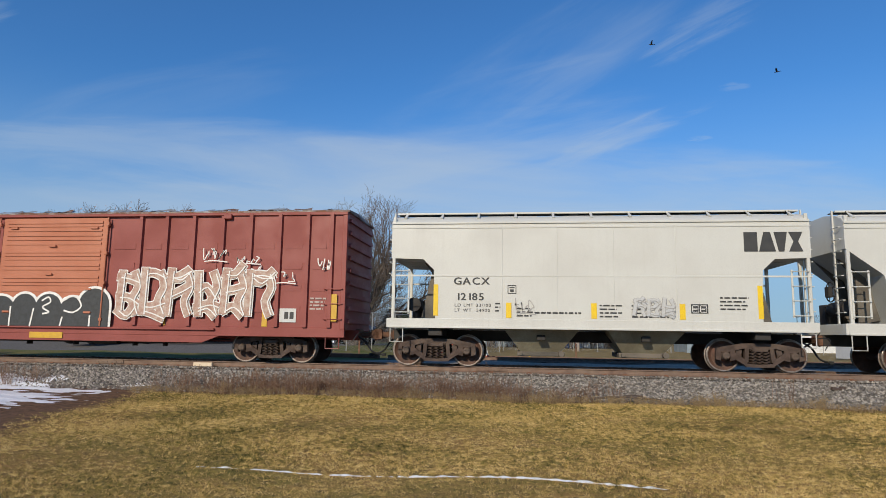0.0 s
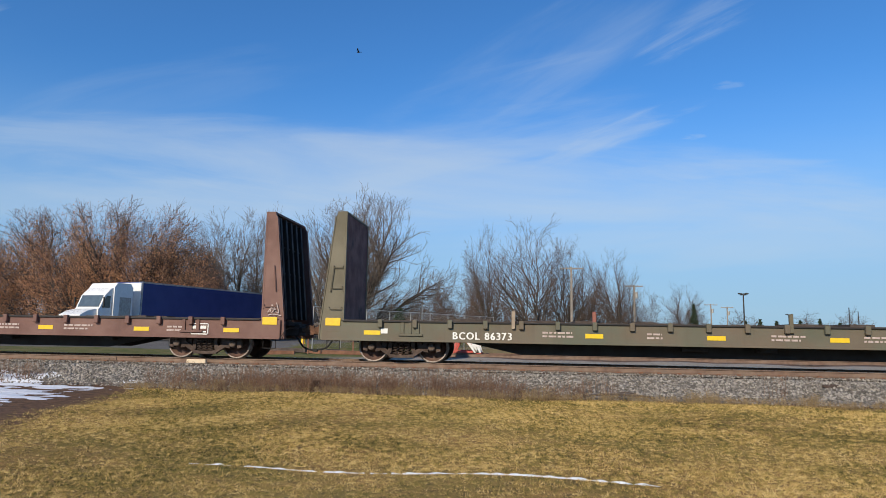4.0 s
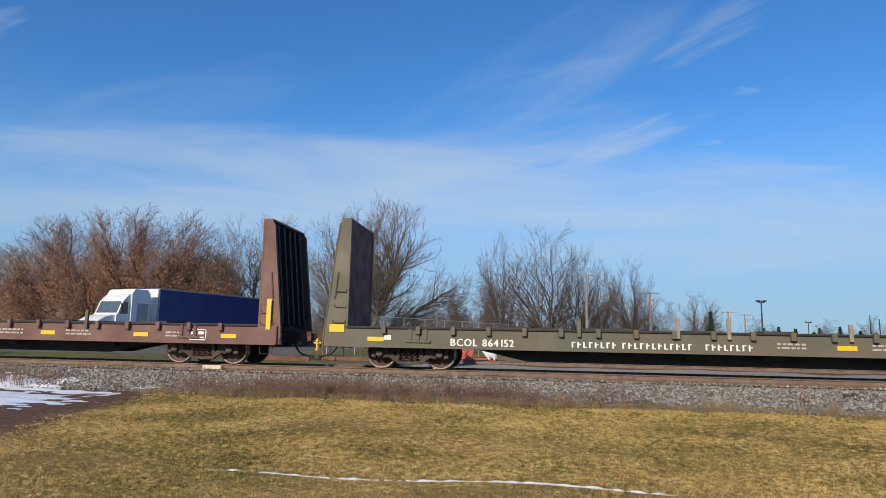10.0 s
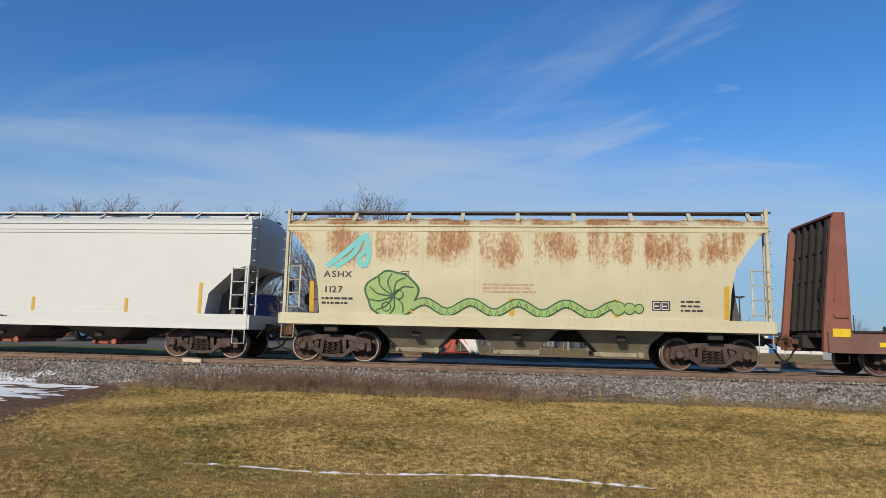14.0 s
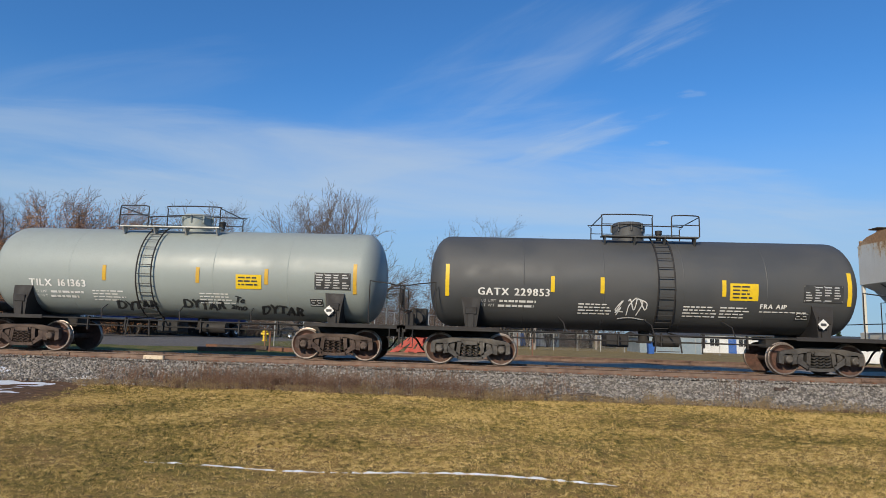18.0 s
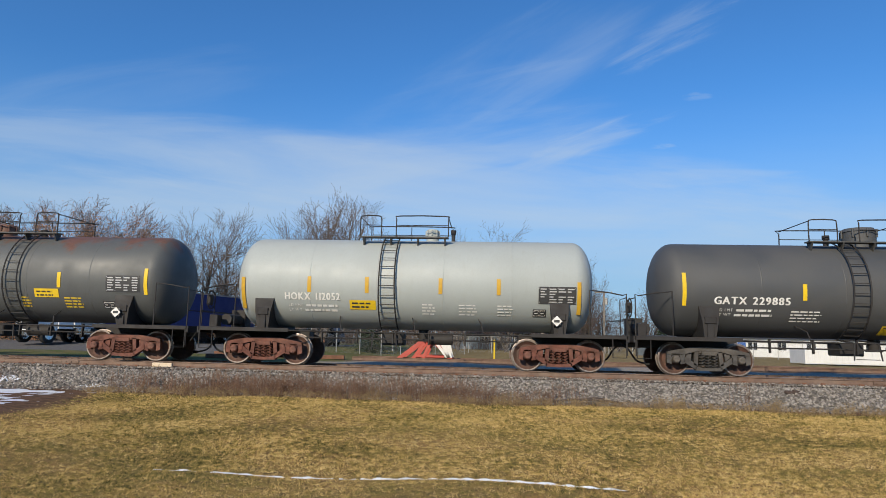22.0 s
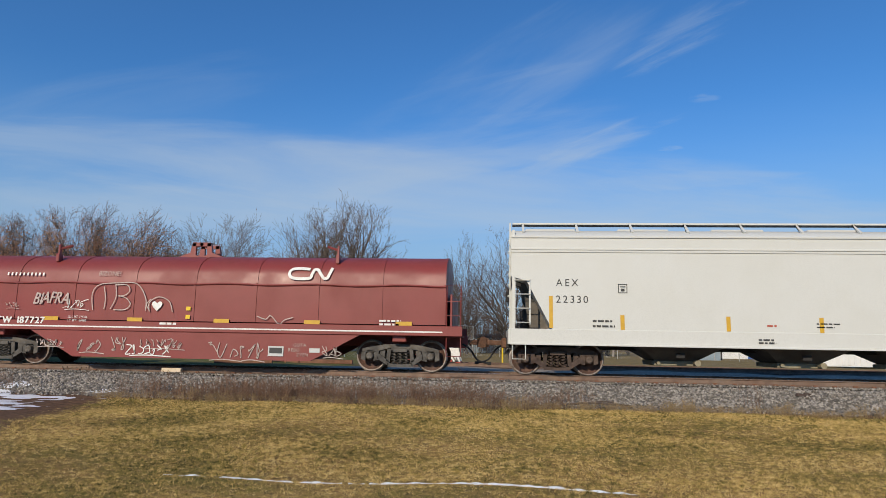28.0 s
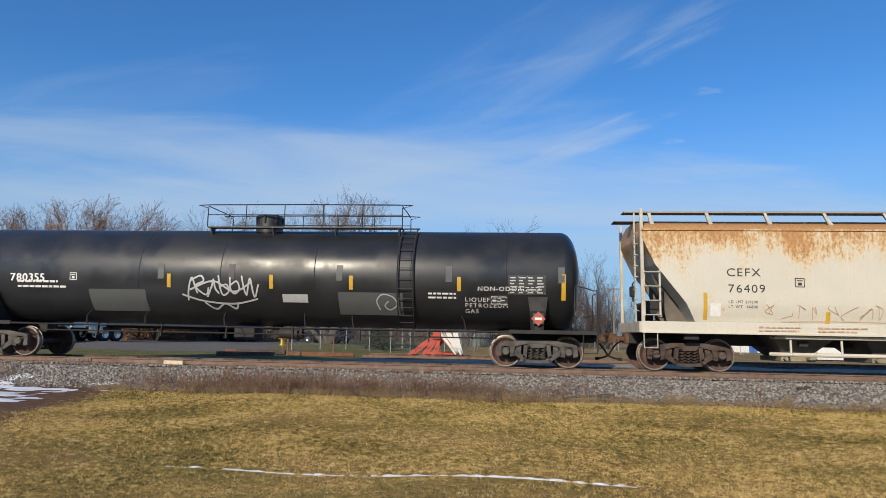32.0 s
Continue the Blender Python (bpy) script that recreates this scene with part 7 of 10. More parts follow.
def tanks():
    dome = lambda x: [("dome", x, 0.46, 0.50), ("valve", x + 0.85, 0.10, 0.30)]
    car, sf, up = small_tank(-265.29, 4.81, 6.23, TANK_BLACK, "black tank car with white lettering and a bright reflective band", (-1.08, 1.68, [("dome", -0.14, 0.46, 0.52), ("valve", 0.75, 0.10, 0.30)]), "GATX 229853", -4.63, 1.98, WHITE_INK, ladder=0.59, tape=YELLOW, bands=(-5.5, 5.52, 1.92, 2.83), lab=(2.33, 2.0, 0.47), panel=4.3, ticks=(-2.53, -1.15, 2.17), prints=((-1.8, 1.0), (1.1, 1.0), (2.1, 0.8)), cast=CAST_GREY, gate=(0.35, 0.9))
    tag_scrawl(car, -0.75, 1.5, 0.85, 0.5, WHITE_INK, sf, 81, 0.03), lettering(car, "FRA AIP", 3.16, 1.80, 0.12, WHITE_INK, sf, 1.0, 0.2, bold=0.008), small_print(car, 3.16, 1.70, 1.6, 1, WHITE_INK, sf, 0.03, 0.1, 8)
    car, sf, up = small_tank(-278.70, 4.68, 6.12, TANK_GREY, "grey-green tank car with black spray tags", (-2.14, 0.97, dome(-0.13)), "TILX 161363", -4.50, 1.90, WHITE_INK, ladder=-0.96, bands=(-5.6, 5.25, 1.89, 2.75), lab=(1.76, 1.96, 0.41), panel=4.08, ticks=(-2.2, 0.62, 2.66), prints=((-2.6, 1.0), (0.65, 1.1)), cast=CAST, plat_paint=GALV, gate=(-1.25, -0.65))
    sprayed = lambda X, Z: sf(X + 0.22 * (Z - 1.28) + 0.015 * math.sin(23 * Z), Z + 0.03 * math.sin(5 * X) + 0.015 * math.sin(17 * X))
    for x, z in ((-2.0, 1.30), (0.05, 1.36), (2.4, 1.26)):
        lettering(car, "DYTAR", x, z, 0.24, CHARCOAL_INK, sprayed, 1.15, 0.02, "black sprayed tag", bold=0.025)
    lettering(car, "Te", 1.62, 1.55, 0.17, CHARCOAL_INK, sprayed, 1.1, 0.05, "black sprayed words", bold=0.016), lettering(car, "amo", 1.5, 1.34, 0.17, CHARCOAL_INK, sprayed, 1.1, 0.05, "black sprayed words", bold=0.016)
    car, sf, up = small_tank(-291.60, 4.06, 5.52, TANK_DULL, "dark grey tank car with yellow lettering and grime", (-1.52, 2.16, [("dome", -0.6, 0.27, 0.38), ("valve", 0.95, 0.12, 0.12)]), "UTLX 630856", -3.82, 1.78, YELLOW_INK, ladder=0.67, bands=(-4.71, 4.68, 1.81, 2.68), lab=(1.84, 1.76, 0.29), tape=AMBER, ticks=(-2.76, -0.62, 1.62), prints=((-1.25, 0.5), (-0.2, 0.4), (3.3, 0.6)), cast=CAST_RED, gate=(0.55, 0.95))
    lettering(car, "THE TANK CAR PEOPLE", -3.80, 1.68, 0.06, YELLOW_INK, sf, 0.9)
    car, sf, up = small_tank(-304.53, 4.64, 6.15, TANK_GREY, "clean grey-green tank car with white lettering", (-1.79, 0.77, [("dome", -0.02, 0.44, 0.50), ("valve", -0.95, 0.10, 0.30)]), "HOKX 286233", -4.68, 1.97, WHITE_INK, wide=1.1, ladder=-0.85, bands=(-5.5, 5.26, 1.91, 2.78), lab=(1.81, 2.0, 0.29), panel=3.99, ticks=(-2.26, 0.66, 2.61), prints=((-2.6, 0.9), (0.75, 1.0), (1.9, 0.8), (2.8, 0.6)), cast=CAST, plat_paint=GALV, gate=(-1.15, -0.55))
    patch(car, "paint_patch", 0.05, 0.7, 1.58, 1.85, TANK_DULL, sf, "grey touched-up patch")
    car, sf, up = small_tank(-317.92, 4.71, 6.15, TANK_BLACK, "black tank car with white lettering and yellow labels", (-1.77, 0.97, [("dome", 0.08, 0.45, 0.52), ("valve", -0.9, 0.10, 0.30)]), "GATX 229885", -4.58, 1.97, WHITE_INK, ladder=-0.71, bands=(-5.38, 5.31, 1.91, 2.82), lab=(1.88, 2.02, 0.44), panel=4.13, tape=YELLOW, ticks=(-2.17, 0.98, 2.69), prints=((-2.5, 0.9), (0.9, 1.0), (1.95, 0.8)), cast=CAST_GREY, gate=(-1.0, -0.4))
    patch(car, "yellow_label", 0.02, 0.4, 1.22, 1.46, YELLOW, sf), lettering(car, "FRA AIP", 2.86, 1.83, 0.12, WHITE_INK, sf, 1.0, 0.2, bold=0.008)
    car, sf, up = small_tank(-330.95, 4.24, 5.46, TANK_PALE, "pale grey tank car with rust runs and old patches", (-1.58, 1.04, [("dome", 0.5, 0.19, 0.36), ("valve", 1.15, 0.08, 0.34)]), "HOKX 112052", -3.65, 1.88, WHITE_INK, wide=0.82, ladder=-0.66, bands=(-4.87, 4.78, 1.60, 2.5), lab=(-1.75, 1.63, 0.26), panel=3.65, panel_z=1.88, ticks=(-2.92, -1.24, 0.88, 2.53), prints=((0.35, 0.4), (1.4, 0.6), (2.5, 0.5)), cast=CAST_RED, gate=(-0.95, -0.5))
    car, sf, up = small_tank(-343.44, 4.01, 5.45, TANK_RUSTY, "dark grey tank car with a rusty brown top and yellow lettering", (-1.6, 1.45, [("dome", -0.9, 0.28, 0.36), ("valve", 0.45, 0.12, 0.2)]), "UTLX 630674", -3.90, 1.88, YELLOW_INK, wide=0.98, ladder=0.50, bands=(-4.72, 4.66, 1.93, 2.7), lab=(1.2, 1.81, 0.25), panel=3.44, tape=YELLOW, ticks=(-2.87, -0.03, 1.98), prints=((-1.3, 0.5), (0.75, 0.3), (2.1, 0.6)), cast=CAST_RED, gate=(0.2, 0.75))
    car, sf, up = small_tank(-356.06, 4.07, 5.55, TANK_PALE, "pale grey tank car with bare grey patches and white lettering", (-1.49, 1.25, [("dome", 0.64, 0.24, 0.44), ("valve", -0.1, 0.09, 0.34)]), "HOKX 111457", -3.87, 2.05, WHITE_INK, wide=0.95, ladder=-0.76, bands=(-4.82, 4.74, 1.55, 2.4), lab=(1.2, 1.58, 0.27), panel=3.56, panel_z=1.82, ticks=(-1.47, 1.13, 2.99), prints=((1.2, 0.7), (2.4, 0.6)), cast=CAST_RED, frame_paint=TANK_PALE, gate=(-1.05, -0.45))
    under = round_side(1.36, 2.45, 0.008)
    for x0, x1, z0, z1 in ((-4.3, -1.75, 2.06, 2.26), (2.0, 2.7, 1.6, 1.75), (-4.95, -3.9, 2.50, 2.58), (-3.2, -1.5, 3.55, 3.62)):
        patch(car, "paint_patch", x0, x1, z0, z1, TANK_DULL, under, "grey touched-up patch")


def coils():
    car, sl, sh = coil_car(-391.94, "rusted brown coil car with scrawled hood", 5.36, 7.25, COIL_RUST, False,
                           {"sill": (1.32, 1.52), "top": 3.24, "hood": 6.35, "lip": 2.25, "posts": (-4.2, 3.9), "lift": -0.35, "end": 7.25, "sill_paint": COIL_SILL, "hood_label": "heavily rusted arched hood", "cast": CAST})
    lettering(car, "FURX 380803", -5.3, 1.345, 0.15, WHITE_INK, sl, 1.0, bold=0.006)
    for x in (-5.5, -1.8, 1.1, 2.5, 5.6):
        patch(car, "reflector", x - 0.25, x + 0.25, 1.35, 1.48, YELLOW, sl)
    small_print(car, -2.9, 1.45, 0.8, 2, WHITE_INK, sl, 0.05, 0.09, 3), small_print(car, 3.0, 1.45, 1.3, 2, WHITE_INK, sl, 0.04, 0.09, 4), small_print(car, 4.6, 1.45, 0.5, 2, WHITE_INK, sl, 0.04, 0.09, 5)
    hood = lambda lip, top: (lambda x, z: (x, -1.42 * math.cos(math.asin(min(1, max(0, (z - lip) / (top - lip)) ** (1 / 0.75)))) - 0.045, z + 0.02))
    for x, w, h, z, ink, sd in ((-6.1, 1.9, 0.45, 2.4, FADED_INK, 61), (-3.6, 1.5, 0.35, 2.5, FADED_INK, 62), (-1.9, 1.2, 0.35, 2.5, FADED_INK, 63), (-0.2, 1.3, 0.3, 2.5, FADED_INK, 64), (1.7, 1.3, 0.4, 2.4, FADED_INK, 65), (3.4, 1.6, 0.3, 2.5, FADED_INK, 75)):
        tag_scrawl(car, x, z, w, h, ink, hood(2.25, 3.24), sd, 0.022)
    for x, w, sd in ((-5.2, 1.2, 66), (-2.8, 1.6, 67), (3.0, 1.0, 68), (4.8, 1.0, 69)):
        tag_scrawl(car, x, 1.65, w, 0.35, FADED_INK if sd % 2 else CHARCOAL_INK, sh, sd, 0.03)
    car, sl, sh = coil_car(-425.32, "red coil car with arched hood and deep sides", 6.06, 7.9, COIL_RED, True,
                           {"sill": (1.02, 1.30), "top": 3.38, "hood": 7.38, "lip": 2.42, "posts": (-4.54, 4.15), "guide": 0.24, "lift": -0.42, "end": 7.85, "sill_paint": COIL_RED, "hood_label": "smooth red arched hood with a lip", "cast": CAST_GREY})
    patch(car, "white_stripe", -7.3, 7.3, 1.11, 1.15, WHITE_INK, sl)
    lettering(car, "GTW 187727", -6.22, 1.20, 0.19, WHITE_INK, sl, 1.0, bold=0.012)
    for x in (-7.0, -4.32, -1.73, 0.89, 3.56, 6.2):
        patch(car, "reflector", x - 0.23, x + 0.23, 1.30, 1.41, AMBER, sh)
    patch(car, "reflector", -7.26, -6.72, 2.09, 2.22, YELLOW, sh)
    hs = hood(2.42, 3.36)
    q = Build()   # the owner's worm-like mark: two rounded bands
    stroke(q, smooth_line([(3.38, 2.87), (3.1, 2.89), (2.88, 2.86), (2.81, 2.74), (2.88, 2.62), (3.1, 2.58), (3.42, 2.60), (3.48, 2.72), (3.54, 2.85), (3.64, 2.85), (3.74, 2.72), (3.84, 2.60), (3.94, 2.61), (4.0, 2.74), (4.05, 2.89)]), 0.085, hs)
    part("owner_mark", q, WHITE_INK, car, "white rounded ribbon mark of the owner")
    q, at = Build(), -5.88
    while at < -4.75:
        rect(q, hs, at, at + 0.05, 2.60, 2.69, 1)
        at += 0.125
    part("web_address_bars", q, WHITE_INK, car)
    lettering(car, "LD LMT 225100", -3.78, 1.37, 0.07, WHITE_INK, sl, 0.8), lettering(car, "LT WT  60900", -3.78, 1.27, 0.07, WHITE_INK, sl, 0.8)
    small_print(car, 5.5, 1.4, 0.7, 2, WHITE_INK, sh, 0.05, 0.1, 4), small_print(car, -0.95, 1.22, 0.55, 1, WHITE_INK, sl, 0.06, 0.1, 4)
    for z in (1.40, 1.64):
        patch(car, "yellow_label", -0.19, -0.06, z, z + 0.11, YELLOW, sh)
    lean = lambda X, Z: sh(X + 0.25 * (Z - 1.8) + 0.01 * math.sin(19 * Z), Z + 0.025 * math.sin(4 * X) + 0.012 * math.sin(15 * X))
    lettering(car, "JFBM", -7.12, 1.66, 0.22, FADED_INK, lean, 1.15, 0.1, "hand-painted pale letters", bold=0.006)
    lettering(car, "BIAFRA", -4.95, 1.78, 0.34, FADED_INK, lean, 0.75, 0.0, "sprayed pale letters", bold=0.008), lettering(car, "BIZONE!", -3.0, 2.62, 0.13, FADED_INK, hs, 0.95, 0.1, "scratched pale letters")
    tag_scrawl(car, -5.8, 1.65, 0.45, 0.16, FADED_INK, sh, 91, 0.012), tag_scrawl(car, -4.0, 1.66, 0.8, 0.3, WHITE_INK, sh, 92, 0.018, signs=3)
    for pts in ([(-3.05, 1.62), (-3.1, 2.1), (-2.9, 2.36), (-2.3, 2.42), (-1.75, 2.4), (-1.45, 2.0), (-1.42, 1.62)], [(-2.75, 2.3), (-2.68, 1.95), (-2.7, 1.66)], [(-2.4, 2.38), (-2.36, 2.0), (-2.5, 1.66)],
                [(-2.38, 2.36), (-2.05, 2.36), (-1.95, 2.2), (-2.1, 2.05), (-2.3, 2.04), (-2.05, 1.98), (-1.9, 1.8), (-2.05, 1.64), (-2.4, 1.63)],
                [(-1.3, 1.6), (-1.32, 1.85), (-1.05, 2.02), (-0.72, 1.9), (-0.6, 1.6)], [(-1.28, 1.95), (-1.4, 1.8), (-1.3, 1.62)], [(1.95, 1.5), (2.2, 1.42), (2.35, 1.52), (2.6, 1.28), (2.75, 1.4), (3.0, 1.48)]):
        q = Build()
        stroke(q, smooth_line(pts), 0.028, sh)
        part("spray_line", q, FADED_INK, car, "thin pale sprayed line")
    q = Build()
    q.add([sh(-1.08 + 0.16 * a, 1.76 + 0.15 * c) for a, c in ((0, -1), (0.75, -0.2), (1, 0.3), (0.9, 0.75), (0.45, 0.9), (0, 0.5), (-0.45, 0.9), (-0.9, 0.75), (-1, 0.3), (-0.75, -0.2))], [tuple(range(10))])
    part("painted_heart", q, WHITE_INK, car)
    dp = flat_side(-1.49)
    for x, w, z, h, sd, ink, wd in ((-4.72, 0.85, 0.55, 0.2, 94, FADED_INK, 0.02), (-3.42, 0.8, 0.42, 0.35, 95, FADED_INK, 0.025), (-2.4, 0.5, 0.45, 0.4, 96, FADED_INK, 0.025), (-1.5, 1.3, 0.55, 0.25, 100, FADED_INK, 0.02), (-1.92, 1.3, 0.36, 0.28, 97, WHITE_INK, 0.03),
                                    (0.52, 1.0, 0.3, 0.45, 98, FADED_INK, 0.025), (1.5, 0.7, 0.3, 0.45, 99, FADED_INK, 0.025), (3.87, 0.6, 0.4, 0.3, 93, FADED_INK, 0.022)):
        tag_scrawl(car, x, z, w, h, ink, dp, sd, wd)
    lettering(car, "GOTA", 3.05, 0.66, 0.09, FADED_INK, dp, 1.0, 0.1, "pale sprayed letters"), lettering(car, "REBO", 2.9, 0.52, 0.09, FADED_INK, dp, 1.0, 0.1, "pale sprayed letters"), lettering(car, "ZYEN", 3.15, 0.39, 0.09, FADED_INK, dp, 1.0, 0.1, "pale sprayed letters")
    patch(car, "data_panel", 2.32, 2.77, 0.38, 0.66, SILVER_INK, dp), patch(car, "data_panel", 2.36, 2.73, 0.46, 0.62, BLACK_INK, flat_side(-1.494)), patch(car, "white_label", 3.52, 3.82, 0.50, 0.62, SILVER_INK, dp)


def aex():
    car, sf = pellet_hopper(-408.14, 6.68, 7.98, "clean off-white covered hopper car", WHITE_PAINT, cut=[(7.98, 2.72), (7.55, 2.60), (6.95, 1.45), (6.85, 1.28)], eave=3.86, top=4.34, sill=(0.86, 1.26), bays=3, bay_span=5.0, bay_w=2.5, bay=DARK_BAY, hatches=6, brackets=11, chords=((3.84, 0.03), (3.50, 0.02), (3.43, 0.02)), outlet=0.5)
    lettering(car, "AEX", -6.74, 2.46, 0.20, BLACK_INK, sf, 0.95, 0.3), lettering(car, "22330", -6.75, 2.00, 0.20, BLACK_INK, sf, 1.0, 0.3)
    small_print(car, -5.75, 1.48, 0.6, 2, BLACK_INK, sf, 0.055, 0.14, 1), box_mark(car, -5.05, 2.28, sf, 0.25)
    tapes(car, sf, (-6.88, 6.62), 1.3, 2.18, AMBER, 0.1), tapes(car, sf, (-4.95, -2.15, 0.25, 3.66), 1.28, 1.68, AMBER, 0.11)
    two_squares(car, 3.6, 1.52, sf, 0.22)
    small_print(car, 0.12, 1.5, 0.6, 2, BLACK_INK, sf, 0.035, 0.09, 2), small_print(car, -1.15, 1.42, 0.3, 1, RED_INK, sf, 0.05, 0.1, 2), small_print(car, -1.4, 1.05, 0.5, 2, BLACK_INK, flat_side(-1.56), 0.04, 0.08, 3)
    small_print(car, 1.9, 1.45, 0.3, 1, BLACK_INK, sf, 0.04, 0.1, 4)


def sspx():
    car, sf = pellet_hopper(-442.82, 6.93, 8.5, "orange-yellow covered hopper car streaked with rust", ORANGE_RUST, cut=[(8.5, 2.95), (8.2, 2.72), (7.75, 2.38), (7.35, 2.05), (7.18, 1.85), (7.12, 1.65), (7.2, 1.45)], sill=(1.06, 1.44), eave=3.88, top=4.44, over=0.36, bracket=0.06, walk_paint=GRATE, bays=4, bay_w=2.3, bay=PALE_BAY, hatches=7, brackets=12, pipes=True, bulge=0.08, end_paint=ORANGE_PLAIN, seams=(-5.4, -3.6, -1.7, 0.1, 1.9, 3.6, 5.3), chords=((3.86, 0.04), (3.78, 0.02)), cast=CAST)
    lettering(car, "SSPX", -6.59, 2.62, 0.20, BLACK_INK, sf, 1.1, bold=0.005), lettering(car, "2005", -6.57, 2.19, 0.20, BLACK_INK, sf, 1.1, bold=0.005)
    small_print(car, -6.57, 1.68, 0.8, 2, BLACK_INK, sf, 0.06, 0.13, 1), box_mark(car, -5.16, 2.35, sf)
    tapes(car, sf, (-4.6, -2.0, 2.0, 4.7), 1.46, 1.9, AMBER, 0.1), tapes(car, sf, (-7.0, 7.05), 1.5, 2.2, AMBER, 0.1)
    two_squares(car, 5.5, 1.55, sf, 0.24), small_print(car, 6.2, 1.72, 0.6, 3, BLACK_INK, sf, 0.04, 0.1, 3), small_print(car, 2.8, 1.62, 0.6, 2, BLACK_INK, sf, 0.04, 0.1, 4)
    ssf = flat_side(-1.565)
    for x in (-7.2, -4.1, -2.8, 2.3, 3.6):
        patch(car, "white_label", x, x + 0.35, 1.28, 1.38, WHITE_INK, ssf)
    for k, x in enumerate((-1.6, 0.2, 4.4)):
        small_print(car, x, 1.28, 0.9, 3, RUST_INK, ssf, 0.03, 0.07, k)


def cefx():
    car, sf = pellet_hopper(-461.68, 7.81, 9.12, "cream covered hopper car with rust running down from the roof", CREAM_RUST, cut=[(9.12, 3.7), (8.75, 2.9), (7.95, 1.85), (7.7, 1.35)], sill=(1.06, 1.34), eave=3.9, top=4.5, over=0.36, bracket=0.05, walk_paint=GALV, bays=5, bay_span=6.0, bay_w=1.9, outlet=0.3, bay=DARK_BAY, hatches=8, brackets=12, pipes=True, bulge=0.14, curve=4, end=9.16, end_paint=CREAM_PLAIN, seams=(-6.0, -3.7, -1.3, 1.2, 3.6, 6.0), chords=((3.88, 0.03),), cast=CAST)
    lettering(car, "CEFX", -6.88, 2.60, 0.22, BLACK_INK, sf, 1.1), lettering(car, "76409", -6.85, 2.16, 0.22, BLACK_INK, sf, 1.1)
    lettering(car, "LD LMT 219200", -6.85, 1.87, 0.075, BLACK_INK, sf, 0.95), lettering(car, "LT WT  66800", -6.85, 1.74, 0.075, BLACK_INK, sf, 1.0), box_mark(car, -5.1, 2.32, sf, 0.25)
    tapes(car, sf, (-7.45, 7.4), 1.42, 2.14, AMBER, 0.1), tapes(car, sf, (-4.27, -1.09, 1.5, 4.05), 1.3, 1.66, AMBER, 0.11)
    tag_scrawl(car, -5.9, 1.45, 4.4, 0.42, RUST_INK, sf, 101, 0.018, signs=11), tag_scrawl(car, -1.2, 1.5, 1.5, 0.22, RUST_INK, sf, 102, 0.018, signs=4), patch(car, "painted_line", 0.4, 1.9, 1.56, 1.585, RUST_INK, sf)
    patch(car, "white_label", -7.32, -7.05, 1.50, 1.86, WHITE_INK, sf)
    two_squares(car, 5.15, 1.5, sf, 0.25), small_print(car, 5.9, 1.62, 0.65, 2, BLACK_INK, sf, 0.05, 0.1, 3), small_print(car, -2.2, 1.72, 0.6, 4, BLACK_INK, sf, 0.04, 0.09, 4)
    ssf = flat_side(-1.565)
    for k, x in enumerate((-4.6, 0.0, -6.1)):
        small_print(car, x, 1.22, 1.3, 2, RUST_INK, ssf, 0.035, 0.09, k)


